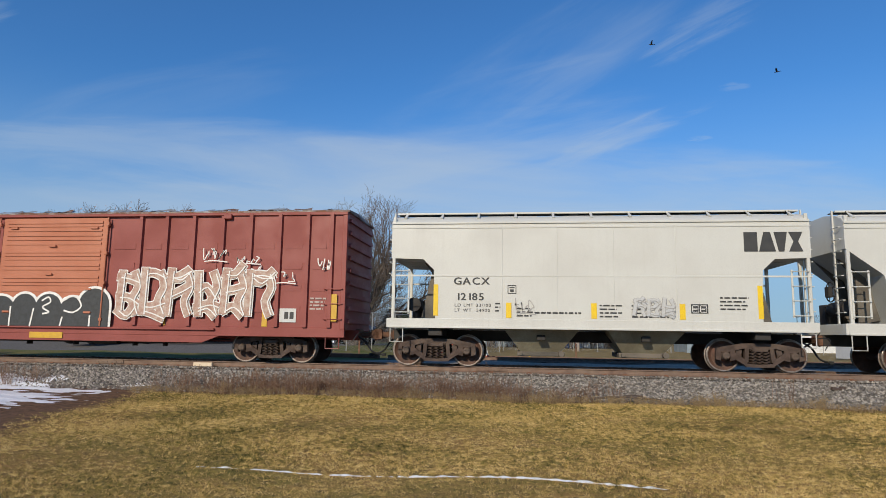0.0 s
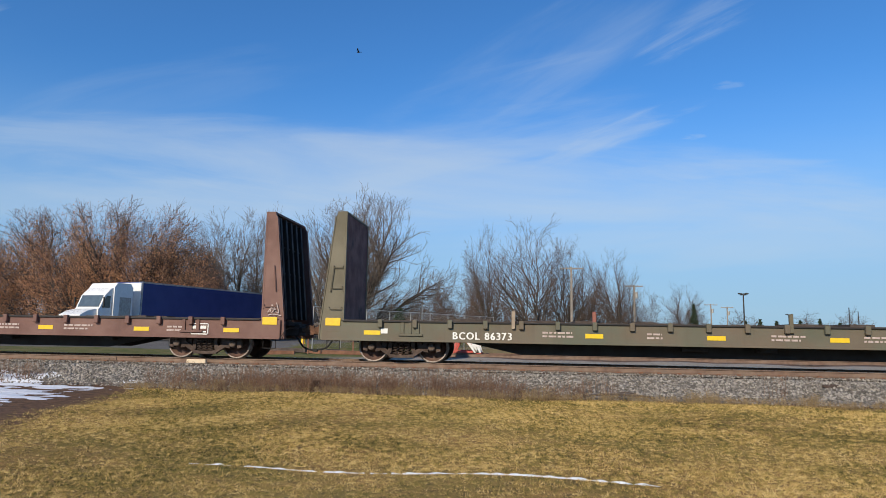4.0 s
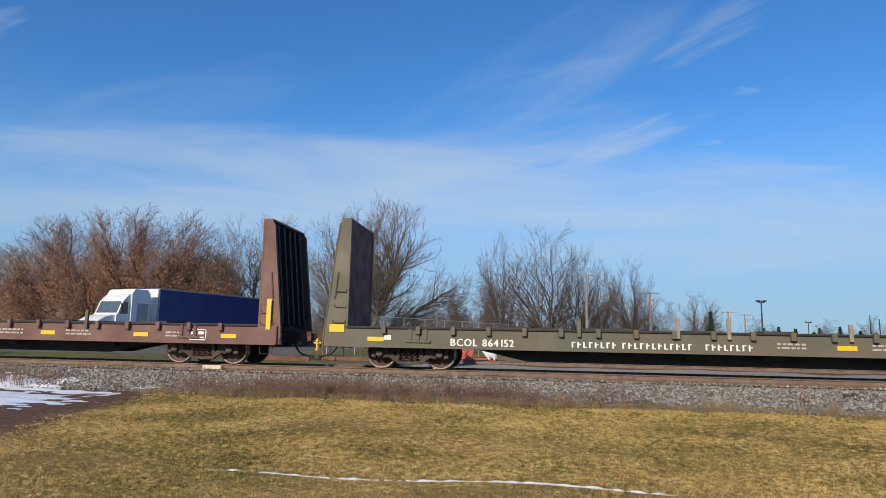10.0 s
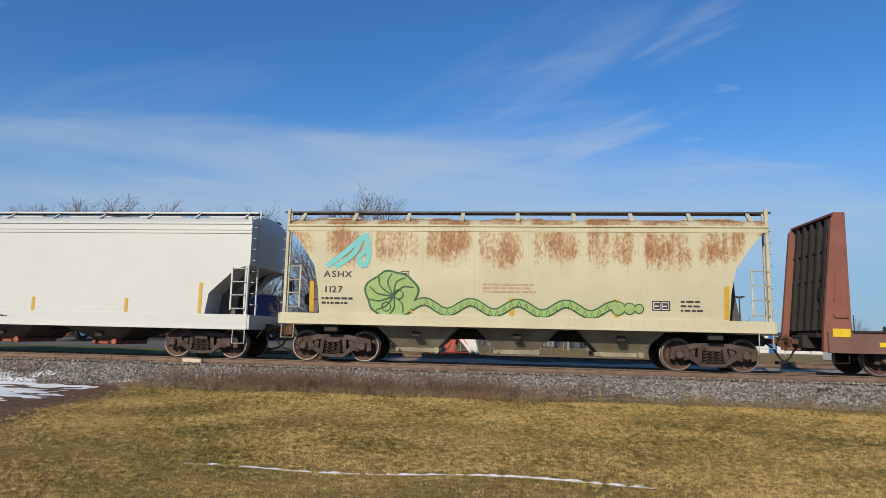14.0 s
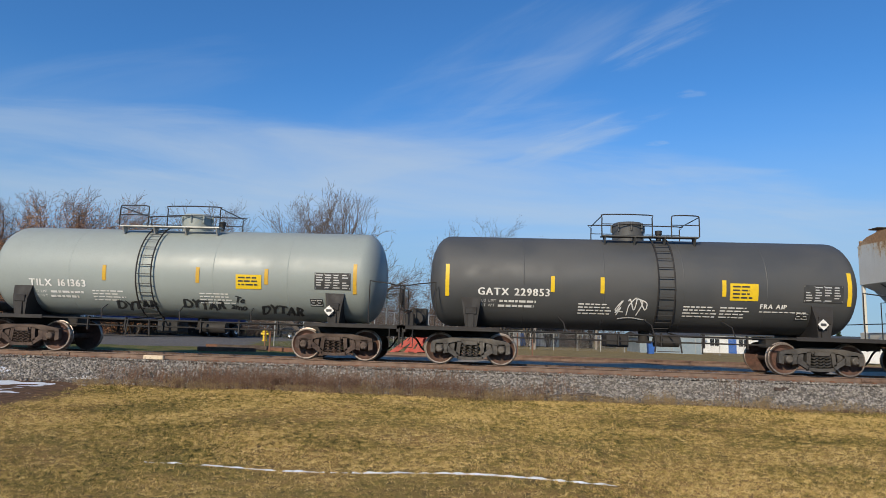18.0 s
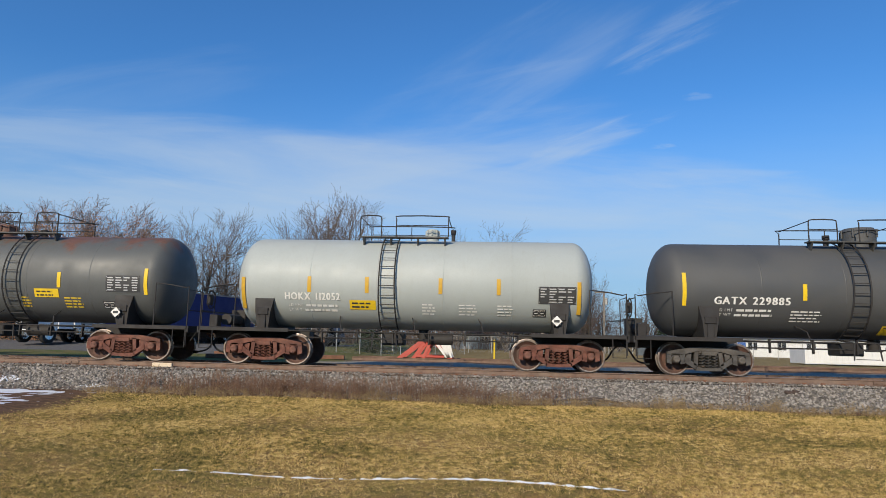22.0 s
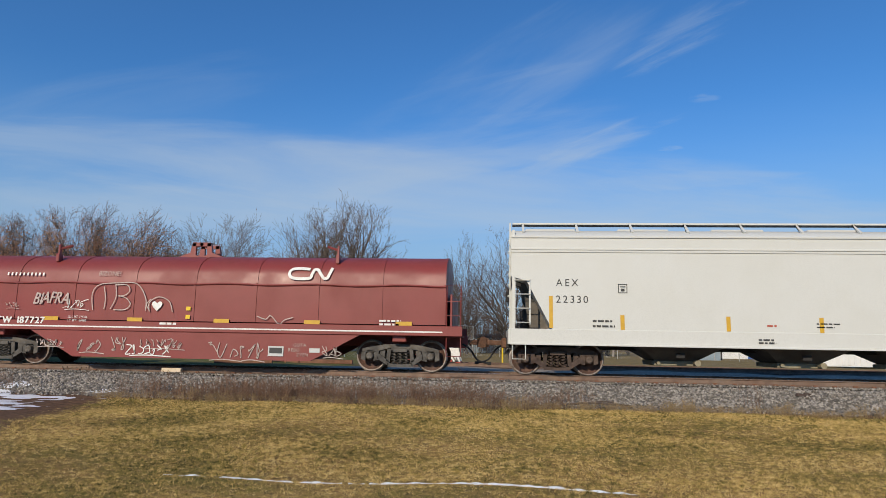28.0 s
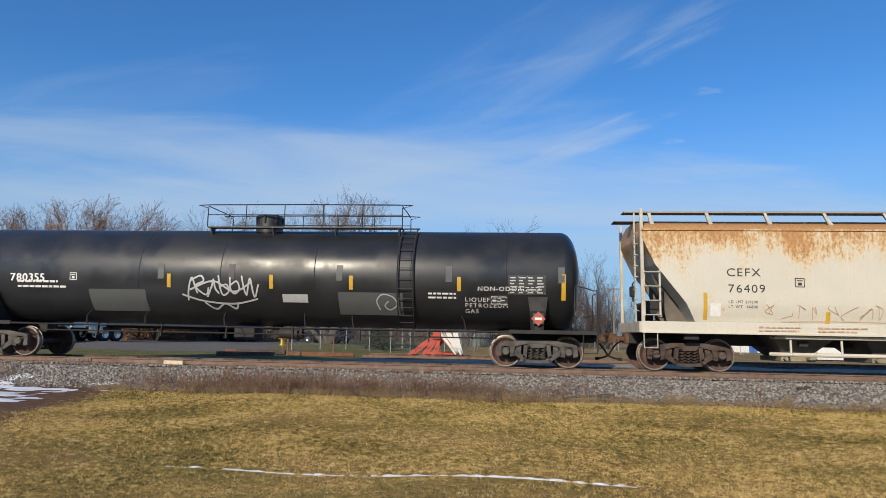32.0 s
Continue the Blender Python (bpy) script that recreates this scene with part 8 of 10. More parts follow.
def lpg():
    car, sf = tank_car(-481.82, "long glossy black gas tank car with white graffiti", 9.45, 8.19, TANK_GLOSS, 1.48, 2.52,
                       {"platforms": ((-1.76, 4.23, 0.68, [("dome", -0.15, 0.42, 0.50)]),), "ladder": 4.45, "end": 9.85, "strike": 10.2, "seams": (-6.5, -3.5, -1.0, 1.8, 4.6, 7.3), "cast": CAST_GREY, "dome_paint": TANK_GLOSS, "hangers": (-5, -3.2, -0.8, 1.6, 3.0, 6.2), "flare": 0.02})
    lettering(car, "780355", -7.53, 2.24, 0.22, WHITE_INK, sf, 1.05, bold=0.012), small_print(car, -7.3, 2.2, 1.6, 2, WHITE_INK, sf, 0.06, 0.15, 2)
    box_mark(car, -5.64, 2.28, sf, 0.22, WHITE_INK)
    tapes(car, sf, (-2.56, 0.53, 2.88, 5.98), 2.1, 2.5, AMBER, 0.11), tapes(car, sf, (8.9,), 1.88, 2.6, AMBER, 0.12)
    lettering(car, "LIQUEFIED", 6.15, 1.82, 0.11, WHITE_INK, sf, 1.2, 0.2), lettering(car, "PETROLEUM", 6.15, 1.66, 0.11, WHITE_INK, sf, 1.2, 0.2), lettering(car, "GAS", 6.15, 1.50, 0.11, WHITE_INK, sf, 1.2, 0.2)
    lettering(car, "NON-ODORIZED", 6.5, 2.12, 0.12, WHITE_INK, sf, 1.15, 0.2)
    grid_panel(car, 7.36, 2.02, 1.05, 0.55, sf, 7), two_squares(car, 6.85, 1.72, sf, 0.3)
    patch(car, "yellow_label", 0.85, 1.6, 1.72, 1.95, SILVER_INK, sf)
    small_print(car, 5.1, 2.0, 1.0, 2, WHITE_INK, sf, 0.05, 0.11, 4)
    for x0, x1 in ((-5.06, -3.3), (2.5, 4.37)):
        patch(car, "dark_panel", x0, x1, 1.40, 2.03, TANK_DULL, sf)
    for x in (-2.9, -0.75, 2.45, 5.6, 8.75):
        patch(car, "grey_strip", x, x + 0.18, 2.35, 2.8, TANK_DULL, sf)
    for pts in ([(-2.0, 1.75), (-1.95, 2.1), (-1.85, 2.4), (-1.75, 2.1), (-1.7, 1.95)], [(-1.9, 2.3), (-1.6, 2.45), (-1.5, 2.3), (-1.75, 2.15), (-1.45, 1.9), (-1.35, 2.1)],
                [(-1.4, 1.85), (-1.25, 2.15), (-1.2, 2.35), (-1.15, 2.1), (-1.05, 1.95)], [(-1.05, 2.45), (-1.0, 2.1), (-0.92, 1.9), (-0.75, 2.0), (-0.8, 2.2), (-0.98, 2.15)],
                [(-0.7, 2.4), (-0.68, 2.05), (-0.55, 1.95), (-0.42, 2.1), (-0.5, 2.3), (-0.66, 2.2)], [(-0.35, 2.45), (-0.22, 1.9), (-0.1, 2.4), (0.02, 1.85), (0.15, 2.2)],
                [(-1.9, 2.05), (-1.2, 2.3), (-0.6, 2.0), (-0.1, 2.25)], [(-2.15, 1.9), (-1.5, 1.72), (-0.6, 1.66), (0.1, 1.8)], [(-1.5, 1.68), (-1.2, 1.5), (-0.9, 1.66), (-0.6, 1.52), (-0.5, 1.68)]):
        q = Build()
        stroke(q, smooth_line(pts), 0.05, sf)
        part("spray_line", q, SILVER_INK, car, "silver sprayed line of a tag")
    q = Build()
    stroke(q, smooth_line([(3.7, 1.55), (3.62, 1.8), (3.8, 1.98), (4.1, 1.9), (4.2, 1.7), (4.0, 1.55), (3.85, 1.66), (3.95, 1.78)]), 0.035, sf)
    part("spray_tag", q, SILVER_INK, car, "small looping silver tag")
    placard(car, 8.2, 1.36, sf, RED_INK)


front_hopper()
gacx()
boxcar(-14.17, "oxide-red boxcar covered with white graffiti, orange-red door", 9.30, 6.96, BOX_RED, DOOR_RED)
ut26()
flats()
ashx()
finx()
tcmx()
tanks()
coils()
aex()
sspx()
cefx()
lpg()


# ---- the place: ground, tracks ----
DEPTH, BACK, SKEW = 0.8247, 23.04, 0.0237   # the plan is drawn in paces from the eye; plan() gives metres


def plan(x, y):
    d = (y + BACK) * DEPTH
    return x + SKEW * d, d + EYE[1]


def lay(ob):
    """Bring a thing drawn on the plan to its true place."""
    if ob.location.y:
        ob.location.x, ob.location.y = plan(ob.location.x, ob.location.y)
        return
    if ob.type == "MESH" and not ob.data.get("laid"):
        co = np.empty(len(ob.data.vertices) * 3)
        ob.data.vertices.foreach_get("co", co)
        co[0::3], co[1::3] = plan(co[0::3], co[1::3])
        ob.data.vertices.foreach_set("co", co)
        ob.data["laid"] = True
        ob.data.update()
    for q in ob.children:
        lay(q)


def ground_z(x, y):
    prof = ((-80, -0.75), (-16, -0.73), (-9, -0.69), (-4.4, -0.70), (-3.5, -0.68), (-2.05, -0.25), (2.2, -0.25), (3.0, -0.18), (10.0, -0.18), (14.4, -0.18), (16.0, -0.22), (22.0, -0.38), (30, -0.42), (70, -0.5), (3000, -0.9))
    z = np.interp(y, [p[0] for p in prof], [p[1] for p in prof])
    bank = np.clip((-9 - x) / 5, 0, 1) * np.clip((y - 19) / 7, 0, 1) * np.clip((120 - y) / 40, 0, 1)
    roll_ = 0.025 * np.sin(x * 0.7 + y * 0.33) + 0.02 * np.sin(x * 1.7 - y * 0.9 + 1.3)
    return z + 0.42 * bank + roll_ * np.clip((np.abs(y) - 3.6) / 1.0, 0, 1) * np.clip((60 - np.abs(x)) / 20, 0, 1)


def ground_material():
    m = bpy.data.materials.new("ground_cover")
    m.use_nodes = True
    nt = m.node_tree
    bs = nt.nodes["Principled BSDF"]
    L = nt.links.new
    pos = nt.nodes.new("ShaderNodeNewGeometry").outputs["Position"]
    sep = nt.nodes.new("ShaderNodeSeparateXYZ")
    L(pos, sep.inputs[0])

    def noise_tex(scale, detail=5.0, rough=0.6, stretch=None):
        n = nt.nodes.new("ShaderNodeTexNoise")
        n.inputs["Scale"].default_value, n.inputs["Detail"].default_value, n.inputs["Roughness"].default_value = scale, detail, rough
        if stretch:
            mp = nt.nodes.new("ShaderNodeMapping")
            mp.inputs["Scale"].default_value = stretch
            L(pos, mp.inputs[0])
            L(mp.outputs[0], n.inputs["Vector"])
        else:
            L(pos, n.inputs["Vector"])
        return n.outputs["Fac"]

    def mth(op, a, b):
        n = nt.nodes.new("ShaderNodeMath")
        n.operation = op
        for k, v in enumerate((a, b)):
            if isinstance(v, (int, float)):
                n.inputs[k].default_value = v
            else:
                L(v, n.inputs[k])
        return n.outputs[0]

    def ramp(v, a, b, c=0.0, d=1.0):
        n = nt.nodes.new("ShaderNodeMapRange")
        n.interpolation_type = "SMOOTHSTEP"
        for k, q in zip(("From Min", "From Max", "To Min", "To Max"), (a, b, c, d)):
            n.inputs[k].default_value = q
        L(v, n.inputs["Value"])
        return n.outputs[0]

    def mix(f, a, b):
        n = nt.nodes.new("ShaderNodeMix")
        n.data_type = "RGBA"
        for s, v in (("Factor", f), ("A", a), ("B", b)):
            if isinstance(v, tuple):
                n.inputs[s].default_value = (*v, 1)
            elif isinstance(v, (int, float)):
                n.inputs[s].default_value = v
            else:
                L(v, n.inputs[s])
        return n.outputs["Result"]
    n_big, n_mid, n_fine, n_soil = noise_tex(0.35), noise_tex(1.6), noise_tex(26.0, 6), noise_tex(7.0)
    straw, green, thatch = (0.34, 0.225, 0.076), (0.20, 0.165, 0.044), (0.31, 0.175, 0.07)
    grass = mix(ramp(n_mid, 0.35, 0.65), straw, green)
    grass = mix(ramp(n_big, 0.42, 0.62, 0.0, 0.75), grass, thatch)
    grass = mix(ramp(noise_tex(11.0, 3), 0.42, 0.62, 0.0, 0.75), grass, (0.10, 0.072, 0.03))
    grass = mix(ramp(n_fine, 0.45, 0.75, 0.0, 0.6), grass, (0.085, 0.058, 0.026))
    soil = mix(ramp(n_soil, 0.35, 0.7), (0.17, 0.098, 0.058), (0.075, 0.045, 0.030))
    stone = mix(ramp(noise_tex(18, 3), 0.35, 0.7), (0.24, 0.22, 0.20), (0.10, 0.085, 0.075))
    chalk = mix(ramp(noise_tex(9, 6), 0.35, 0.72), (0.38, 0.33, 0.27), (0.22, 0.19, 0.155))
    field = mix(ramp(n_mid, 0.35, 0.65), (0.27, 0.20, 0.085), (0.20, 0.145, 0.062))
    paces = mth("SUBTRACT", mth("DIVIDE", mth("SUBTRACT", sep.outputs["Y"], EYE[1]), DEPTH), BACK)
    yy = mth("ADD", paces, mth("MULTIPLY", mth("SUBTRACT", n_mid, 0.5), 1.3))
    xp = mth("SUBTRACT", sep.outputs["X"], mth("MULTIPLY", mth("SUBTRACT", sep.outputs["Y"], EYE[1]), SKEW))
    xx = mth("ADD", xp, mth("MULTIPLY", mth("SUBTRACT", n_mid, 0.5), 3.0))
    # bare muddy corner beside the snow
    mud = mth("MULTIPLY", ramp(mth("ADD", xx, mth("MULTIPLY", yy, 0.224)), -10.4, -11.3), ramp(yy, -13.2, -12.2))
    verge = mix(ramp(n_mid, .4, .6), (0.10, 0.115, 0.032), (0.17, 0.14, 0.055))
    col = mix(mud, grass, soil)
    col = mix(ramp(yy, -4.3, -3.7), col, soil)
    col = mix(ramp(yy, -3.7, -3.2), col, stone)
    col = mix(ramp(yy, 2.4, 2.9), col, mix(ramp(xx, -9.0, -6.0), verge, chalk))
    col = mix(ramp(yy, 9.6, 10.3), col, mix(ramp(xx, -8.0, -5.0), verge, (0.13, 0.085, 0.06)))
    col = mix(ramp(yy, 14.2, 15.0), col, mix(ramp(xx, -9.0, -6.0), verge, field))
    asph = mth("MULTIPLY", ramp(xx, -14.5, -15.5), mth("MULTIPLY", ramp(yy, 17.0, 18.0), ramp(yy, 60.0, 58.0)))
    col = mix(asph, col, mix(ramp(n_soil, 0.3, 0.7), (0.17, 0.16, 0.15), (0.11, 0.105, 0.10)))
    L(col, bs.inputs["Base Color"])
    bs.inputs["Roughness"].default_value = 0.95
    bs.inputs["Specular IOR Level"].default_value = 0.15
    bp = nt.nodes.new("ShaderNodeBump")
    bp.inputs["Strength"].default_value, bp.inputs["Distance"].default_value = 0.7, 0.05
    L(mth("ADD", n_fine, mth("MULTIPLY", n_soil, 0.6)), bp.inputs["Height"])
    L(bp.outputs[0], bs.inputs["Normal"])
    return m


def make_ground():
    xs = np.concatenate([np.linspace(-2500, -80, 18), np.linspace(-70, -21, 50), np.linspace(-20, 20, 161), np.linspace(21, 70, 50), np.linspace(80, 2500, 18)])
    ys = np.concatenate([np.linspace(-200, -30, 8), np.linspace(-28, -17, 12), np.linspace(-16.8, 4, 131), np.linspace(4.5, 30, 52), np.linspace(32, 100, 24), np.linspace(120, 3500, 20)])
    X, Y = np.meshgrid(xs, ys)
    V = np.stack([X, Y, ground_z(X, Y)], -1).reshape(-1, 3)
    idx = np.arange(len(V)).reshape(len(ys), len(xs))
    F = np.stack([idx[:-1, :-1], idx[:-1, 1:], idx[1:, 1:], idx[1:, :-1]], -1).reshape(-1, 4)
    me = fast_mesh("ground", V, F, ground_material())
    me.polygons.foreach_set("use_smooth", [True] * len(F))
    tagged(new("ground", me), "dry winter lawn, ballast, pale gravel and tan field beyond the track", "ground", kind="structure")


RAIL = mat("rusty_brown_rail", (0.21, 0.13, 0.092), (0.14, 0.088, 0.066), 0.7, 0.2, 4, 0.2, 40, dust=0.3)
RAIL_TOP = mat("polished_rail_head", (0.42, 0.40, 0.38), (0.28, 0.25, 0.23), 0.3, 0.9, 6, 0.05)
TIE = mat("weathered_timber_sleeper", (0.10, 0.075, 0.06), (0.06, 0.045, 0.038), 0.9, 0, 4, 0.5, 25)
RUSTY = mat("orange_brown_rusty_steel", (0.22, 0.10, 0.055), (0.14, 0.07, 0.045), 0.8, 0.1, 4, 0.3, 40)


def rail_mesh(x0, x1, top):
    b = Build()
    prof = [(-0.07, -0.17), (0.07, -0.17), (0.07, -0.155), (0.012, -0.135), (0.010, -0.045), (0.036, -0.032), (0.036, -0.006)]
    prof2 = [(-0.036, -0.006), (-0.036, -0.032), (-0.010, -0.045), (-0.012, -0.135), (-0.07, -0.155)]
    pts = prof + prof2
    b.rings([[(x, y, z) for y, z in pts] for x in (x0, x1)])
    b.m = 1
    b.prism([(-0.036, -0.006), (0.036, -0.006), (0.028, 0.0), (-0.028, 0.0)], x0, x1, "x")
    return b.mesh("rail", [RAIL, top])


def make_tracks():
    tr = thing("railway_track", "rusty railway track on timber sleepers in grey ballast", "track", kind="structure")
    tr["label"] = "rusty railway track on timber sleepers in grey ballast"
    for y in (-0.755, 0.755):
        part("rail", rail_mesh(-600, 600, RAIL_TOP), None, tr, "brown rail with a polished head", pose(0, y, 0))
    tie = Build().cbox(-0.115, 0.115, -1.3, 1.3, -0.345, -0.165, 0.012).mesh("sleeper", TIE)
    plate = Build().cbox(-0.09, 0.09, -0.19, 0.19, -0.172, -0.158, 0.004)
    plate.cbox(-0.05, 0.05, -0.13, -0.08, -0.16, -0.125, 0.005).cbox(-0.05, 0.05, 0.08, 0.13, -0.16, -0.125, 0.005)
    plate = plate.mesh("tie_plate", RUSTY)
    rnd = random.Random(4)
    for k in range(76):
        x = -21 + k * 0.53 + rnd.uniform(-0.03, 0.03)
        s = part("sleeper", tie, None, tr, at=pose(x, rnd.uniform(-0.05, 0.05), 0, rz=rnd.uniform(-1, 1)))
        part("tie_plate", plate, None, s, at=pose(0, -0.755, 0))
    for x in (-12.7, -0.9, 11.0):
        b = Build()
        b.cbox(x - 0.45, x + 0.45, -0.80, -0.765, -0.13, -0.04, 0.006)
        for k in range(6):
            b.cyl((x - 0.38 + 0.15 * k, -0.80, -0.085), (x - 0.38 + 0.15 * k, -0.83, -0.085), 0.018, n=6)
        part("joint_bar", b, RAIL, tr)
    sd = thing("siding_track", "rusty siding track ending at a bumper", "track", kind="structure")
    for y in (11.3, 13.13):
        part("rail", rail_mesh(-6.7, 400, RUSTY), None, sd, at=pose(0, y, -0.02))
    for k in range(70):
        part("sleeper", tie, None, sd, at=pose(-6.5 + k * 0.56, 12.2, -0.02, rz=rnd.uniform(-2, 2)))
    # pale painted block on the near rail's foot
    mk = thing("rail_marker", "cream-painted block beside the near rail", "marker")
    b = Build()
    b.cbox(-0.30, 0.30, -0.06, 0.06, -0.12, 0.0, 0.015)
    part("block", b, mat("cream_paint", (0.72, 0.60, 0.44), (0.60, 0.46, 0.32), 0.7, 0, 9, 0.2), mk)
    mk.matrix_basis = pose(-9.95, -0.92, -0.035)


def make_stones():
    rng = np.random.default_rng(5)
    base = np.array([(1, 0, 0), (-1, 0, 0), (0, 1, 0), (0, -1, 0), (0, 0, 1), (0, 0, -1)], float)
    faces = np.array([(0, 2, 4), (2, 1, 4), (1, 3, 4), (3, 0, 4), (2, 0, 5), (1, 2, 5), (3, 1, 5), (0, 3, 5)])
    n = 52000
    X = rng.uniform(-21, 17, n)
    Y = np.where(rng.random(n) < 0.86, -3.75 + 3.0 * rng.random(n) ** 0.85, rng.uniform(-0.75, 2.6, n))
    keep = (np.abs(np.abs(Y) - 0.755) > 0.10) & ~((Y < -3.25) & (rng.random(n) < 0.6))
    X, Y = X[keep], Y[keep]
    n = len(X)
    s = rng.uniform(0.020, 0.052, n)
    Z = ground_z(X, Y) + s * 0.35 + np.where((np.abs(Y) < 1.3), 0.05, 0.0)
    jit = base[None] * (0.6 + 0.7 * rng.random((n, 6, 1))) + rng.normal(0, 0.22, (n, 6, 3))
    a = rng.uniform(0, 2 * np.pi, n)
    c, d = np.cos(a), np.sin(a)
    jx = jit[..., 0] * c[:, None] - jit[..., 1] * d[:, None]
    jy = jit[..., 0] * d[:, None] + jit[..., 1] * c[:, None]
    V = np.stack([jx, jy, jit[..., 2] * 0.75], -1) * s[:, None, None] + np.stack([X, Y, Z], -1)[:, None, :]
    F = (faces[None] + 6 * np.arange(n)[:, None, None]).reshape(-1, 3)
    m = mat("crushed_stone", (0.44, 0.40, 0.35), (0.30, 0.265, 0.23), 0.9, 0, 3.0, 0.3, 30, island=0.9)
    tagged(new("ballast_stones", fast_mesh("ballast_stones", V.reshape(-1, 3), F, m)), "grey-brown crushed stone ballast beside the rails", "ballast", kind="stuff")


def make_grass():
    """Short lawn in matted tufts: the blades of a tuft start together and lie over, mostly one way."""
    rng = np.random.default_rng(8)
    tufts, per = 120000, 8
    depth = 5.9 + 14.0 * rng.random(tufts) ** 0.8
    TX = (rng.random(tufts) - 0.5) * 1.42 * depth - 0.105 * depth
    TY = depth - 23.04
    u = np.sin(TX * 0.9 + 1.7 * np.sin(TY * 0.6)) + np.sin(TY * 1.3 + TX * 0.4) + rng.normal(0, 0.6, tufts)
    keep = ~((TX + 0.224 * TY < -10.85 + 0.25 * rng.normal(0, 1, tufts)) & (TY > -13)) & ~(TY > -4.1 + rng.normal(0, 0.18, tufts))
    TX, TY, u, depth = TX[keep], TY[keep], u[keep], depth[keep]
    big, way = np.exp(rng.normal(-0.05, 0.42, len(TX))), rng.uniform(0, 2 * np.pi, len(TX))
    X, Y, u, depth, big, way = (np.repeat(v, per) for v in (TX, TY, u, depth, big, way))
    n = len(X)
    X, Y = X + rng.normal(0, 0.022, n) * big, Y + rng.normal(0, 0.022, n) * big
    Z = ground_z(X, Y) - 0.004
    h = rng.uniform(0.012, 0.030, n) * big * (0.9 + 0.2 * np.clip(u, -1, 1)) * np.where(Y > -5.2, 1.5, 1.0)
    w = rng.uniform(0.0024, 0.0046, n) * (0.6 + depth / 16)
    a, lean = rng.uniform(0, 2 * np.pi, n), rng.uniform(0.4, 1.9, n)
    b = way + rng.normal(0, 0.9, n)
    dx, dy = np.cos(a) * w, np.sin(a) * w
    lx, ly = np.cos(b) * lean * h, np.sin(b) * lean * h
    V = np.empty((n, 3, 3))
    V[:, 0] = np.stack([X - dx, Y - dy, Z], -1)
    V[:, 1] = np.stack([X + dx, Y + dy, Z], -1)
    V[:, 2] = np.stack([X + lx, Y + ly, Z + h * (1.15 - 0.22 * lean)], -1)
    F = np.arange(3 * n).reshape(n, 3)
    m = bpy.data.materials.new("mixed_grass_blades")
    m.use_nodes = True
    nt = m.node_tree
    bs = nt.nodes["Principled BSDF"]
    geo = nt.nodes.new("ShaderNodeNewGeometry")
    cr = nt.nodes.new("ShaderNodeValToRGB")
    el = cr.color_ramp.elements
    el[0].position, el[0].color = 0.0, (0.052, 0.048, 0.014, 1)
    el[1].position, el[1].color = 1.0, (0.68, 0.51, 0.22, 1)
    for p, c in ((0.22, (0.20, 0.17, 0.042, 1)), (0.42, (0.375, 0.275, 0.083, 1)), (0.62, (0.51, 0.335, 0.117, 1)), (0.8, (0.615, 0.415, 0.158, 1))):
        e = el.new(p)
        e.color = c
    nz = nt.nodes.new("ShaderNodeTexNoise")
    nz.inputs["Scale"].default_value, nz.inputs["Detail"].default_value = 0.7, 4
    nt.links.new(geo.outputs["Position"], nz.inputs["Vector"])
    mr = nt.nodes.new("ShaderNodeMapRange")
    mr.inputs["From Min"].default_value, mr.inputs["From Max"].default_value = 0.3, 0.7
    mr.inputs["To Min"].default_value, mr.inputs["To Max"].default_value = -0.36, 0.24
    nt.links.new(nz.outputs["Fac"], mr.inputs["Value"])
    ad = nt.nodes.new("ShaderNodeMath")
    ad.use_clamp = True
    tuft = nt.nodes.new("ShaderNodeTexNoise")
    tuft.inputs["Scale"].default_value, tuft.inputs["Detail"].default_value = 11.0, 3
    nt.links.new(geo.outputs["Position"], tuft.inputs["Vector"])
    tr = nt.nodes.new("ShaderNodeMapRange")
    tr.inputs["From Min"].default_value, tr.inputs["From Max"].default_value = 0.34, 0.66
    tr.inputs["To Min"].default_value, tr.inputs["To Max"].default_value = -0.5, 0.5
    nt.links.new(tuft.outputs["Fac"], tr.inputs["Value"])
    both = nt.nodes.new("ShaderNodeMath")
    nt.links.new(mr.outputs[0], both.inputs[0])
    nt.links.new(tr.outputs[0], both.inputs[1])
    half = nt.nodes.new("ShaderNodeMath")
    half.operation = "MULTIPLY_ADD"
    half.inputs[1].default_value, half.inputs[2].default_value = 0.7, 0.15
    nt.links.new(geo.outputs["Random Per Island"], half.inputs[0])
    nt.links.new(half.outputs[0], ad.inputs[0])
    nt.links.new(both.outputs[0], ad.inputs[1])
    nt.links.new(ad.outputs[0], cr.inputs[0])
    nt.links.new(cr.outputs[0], bs.inputs["Base Color"])
    bs.inputs["Roughness"].default_value = 0.8
    bs.inputs["Specular IOR Level"].default_value = 0.2
    tagged(new("grass", fast_mesh("grass", V.reshape(-1, 3), F, m)), "short half-dead lawn, straw mixed with green", "grass", kind="stuff")


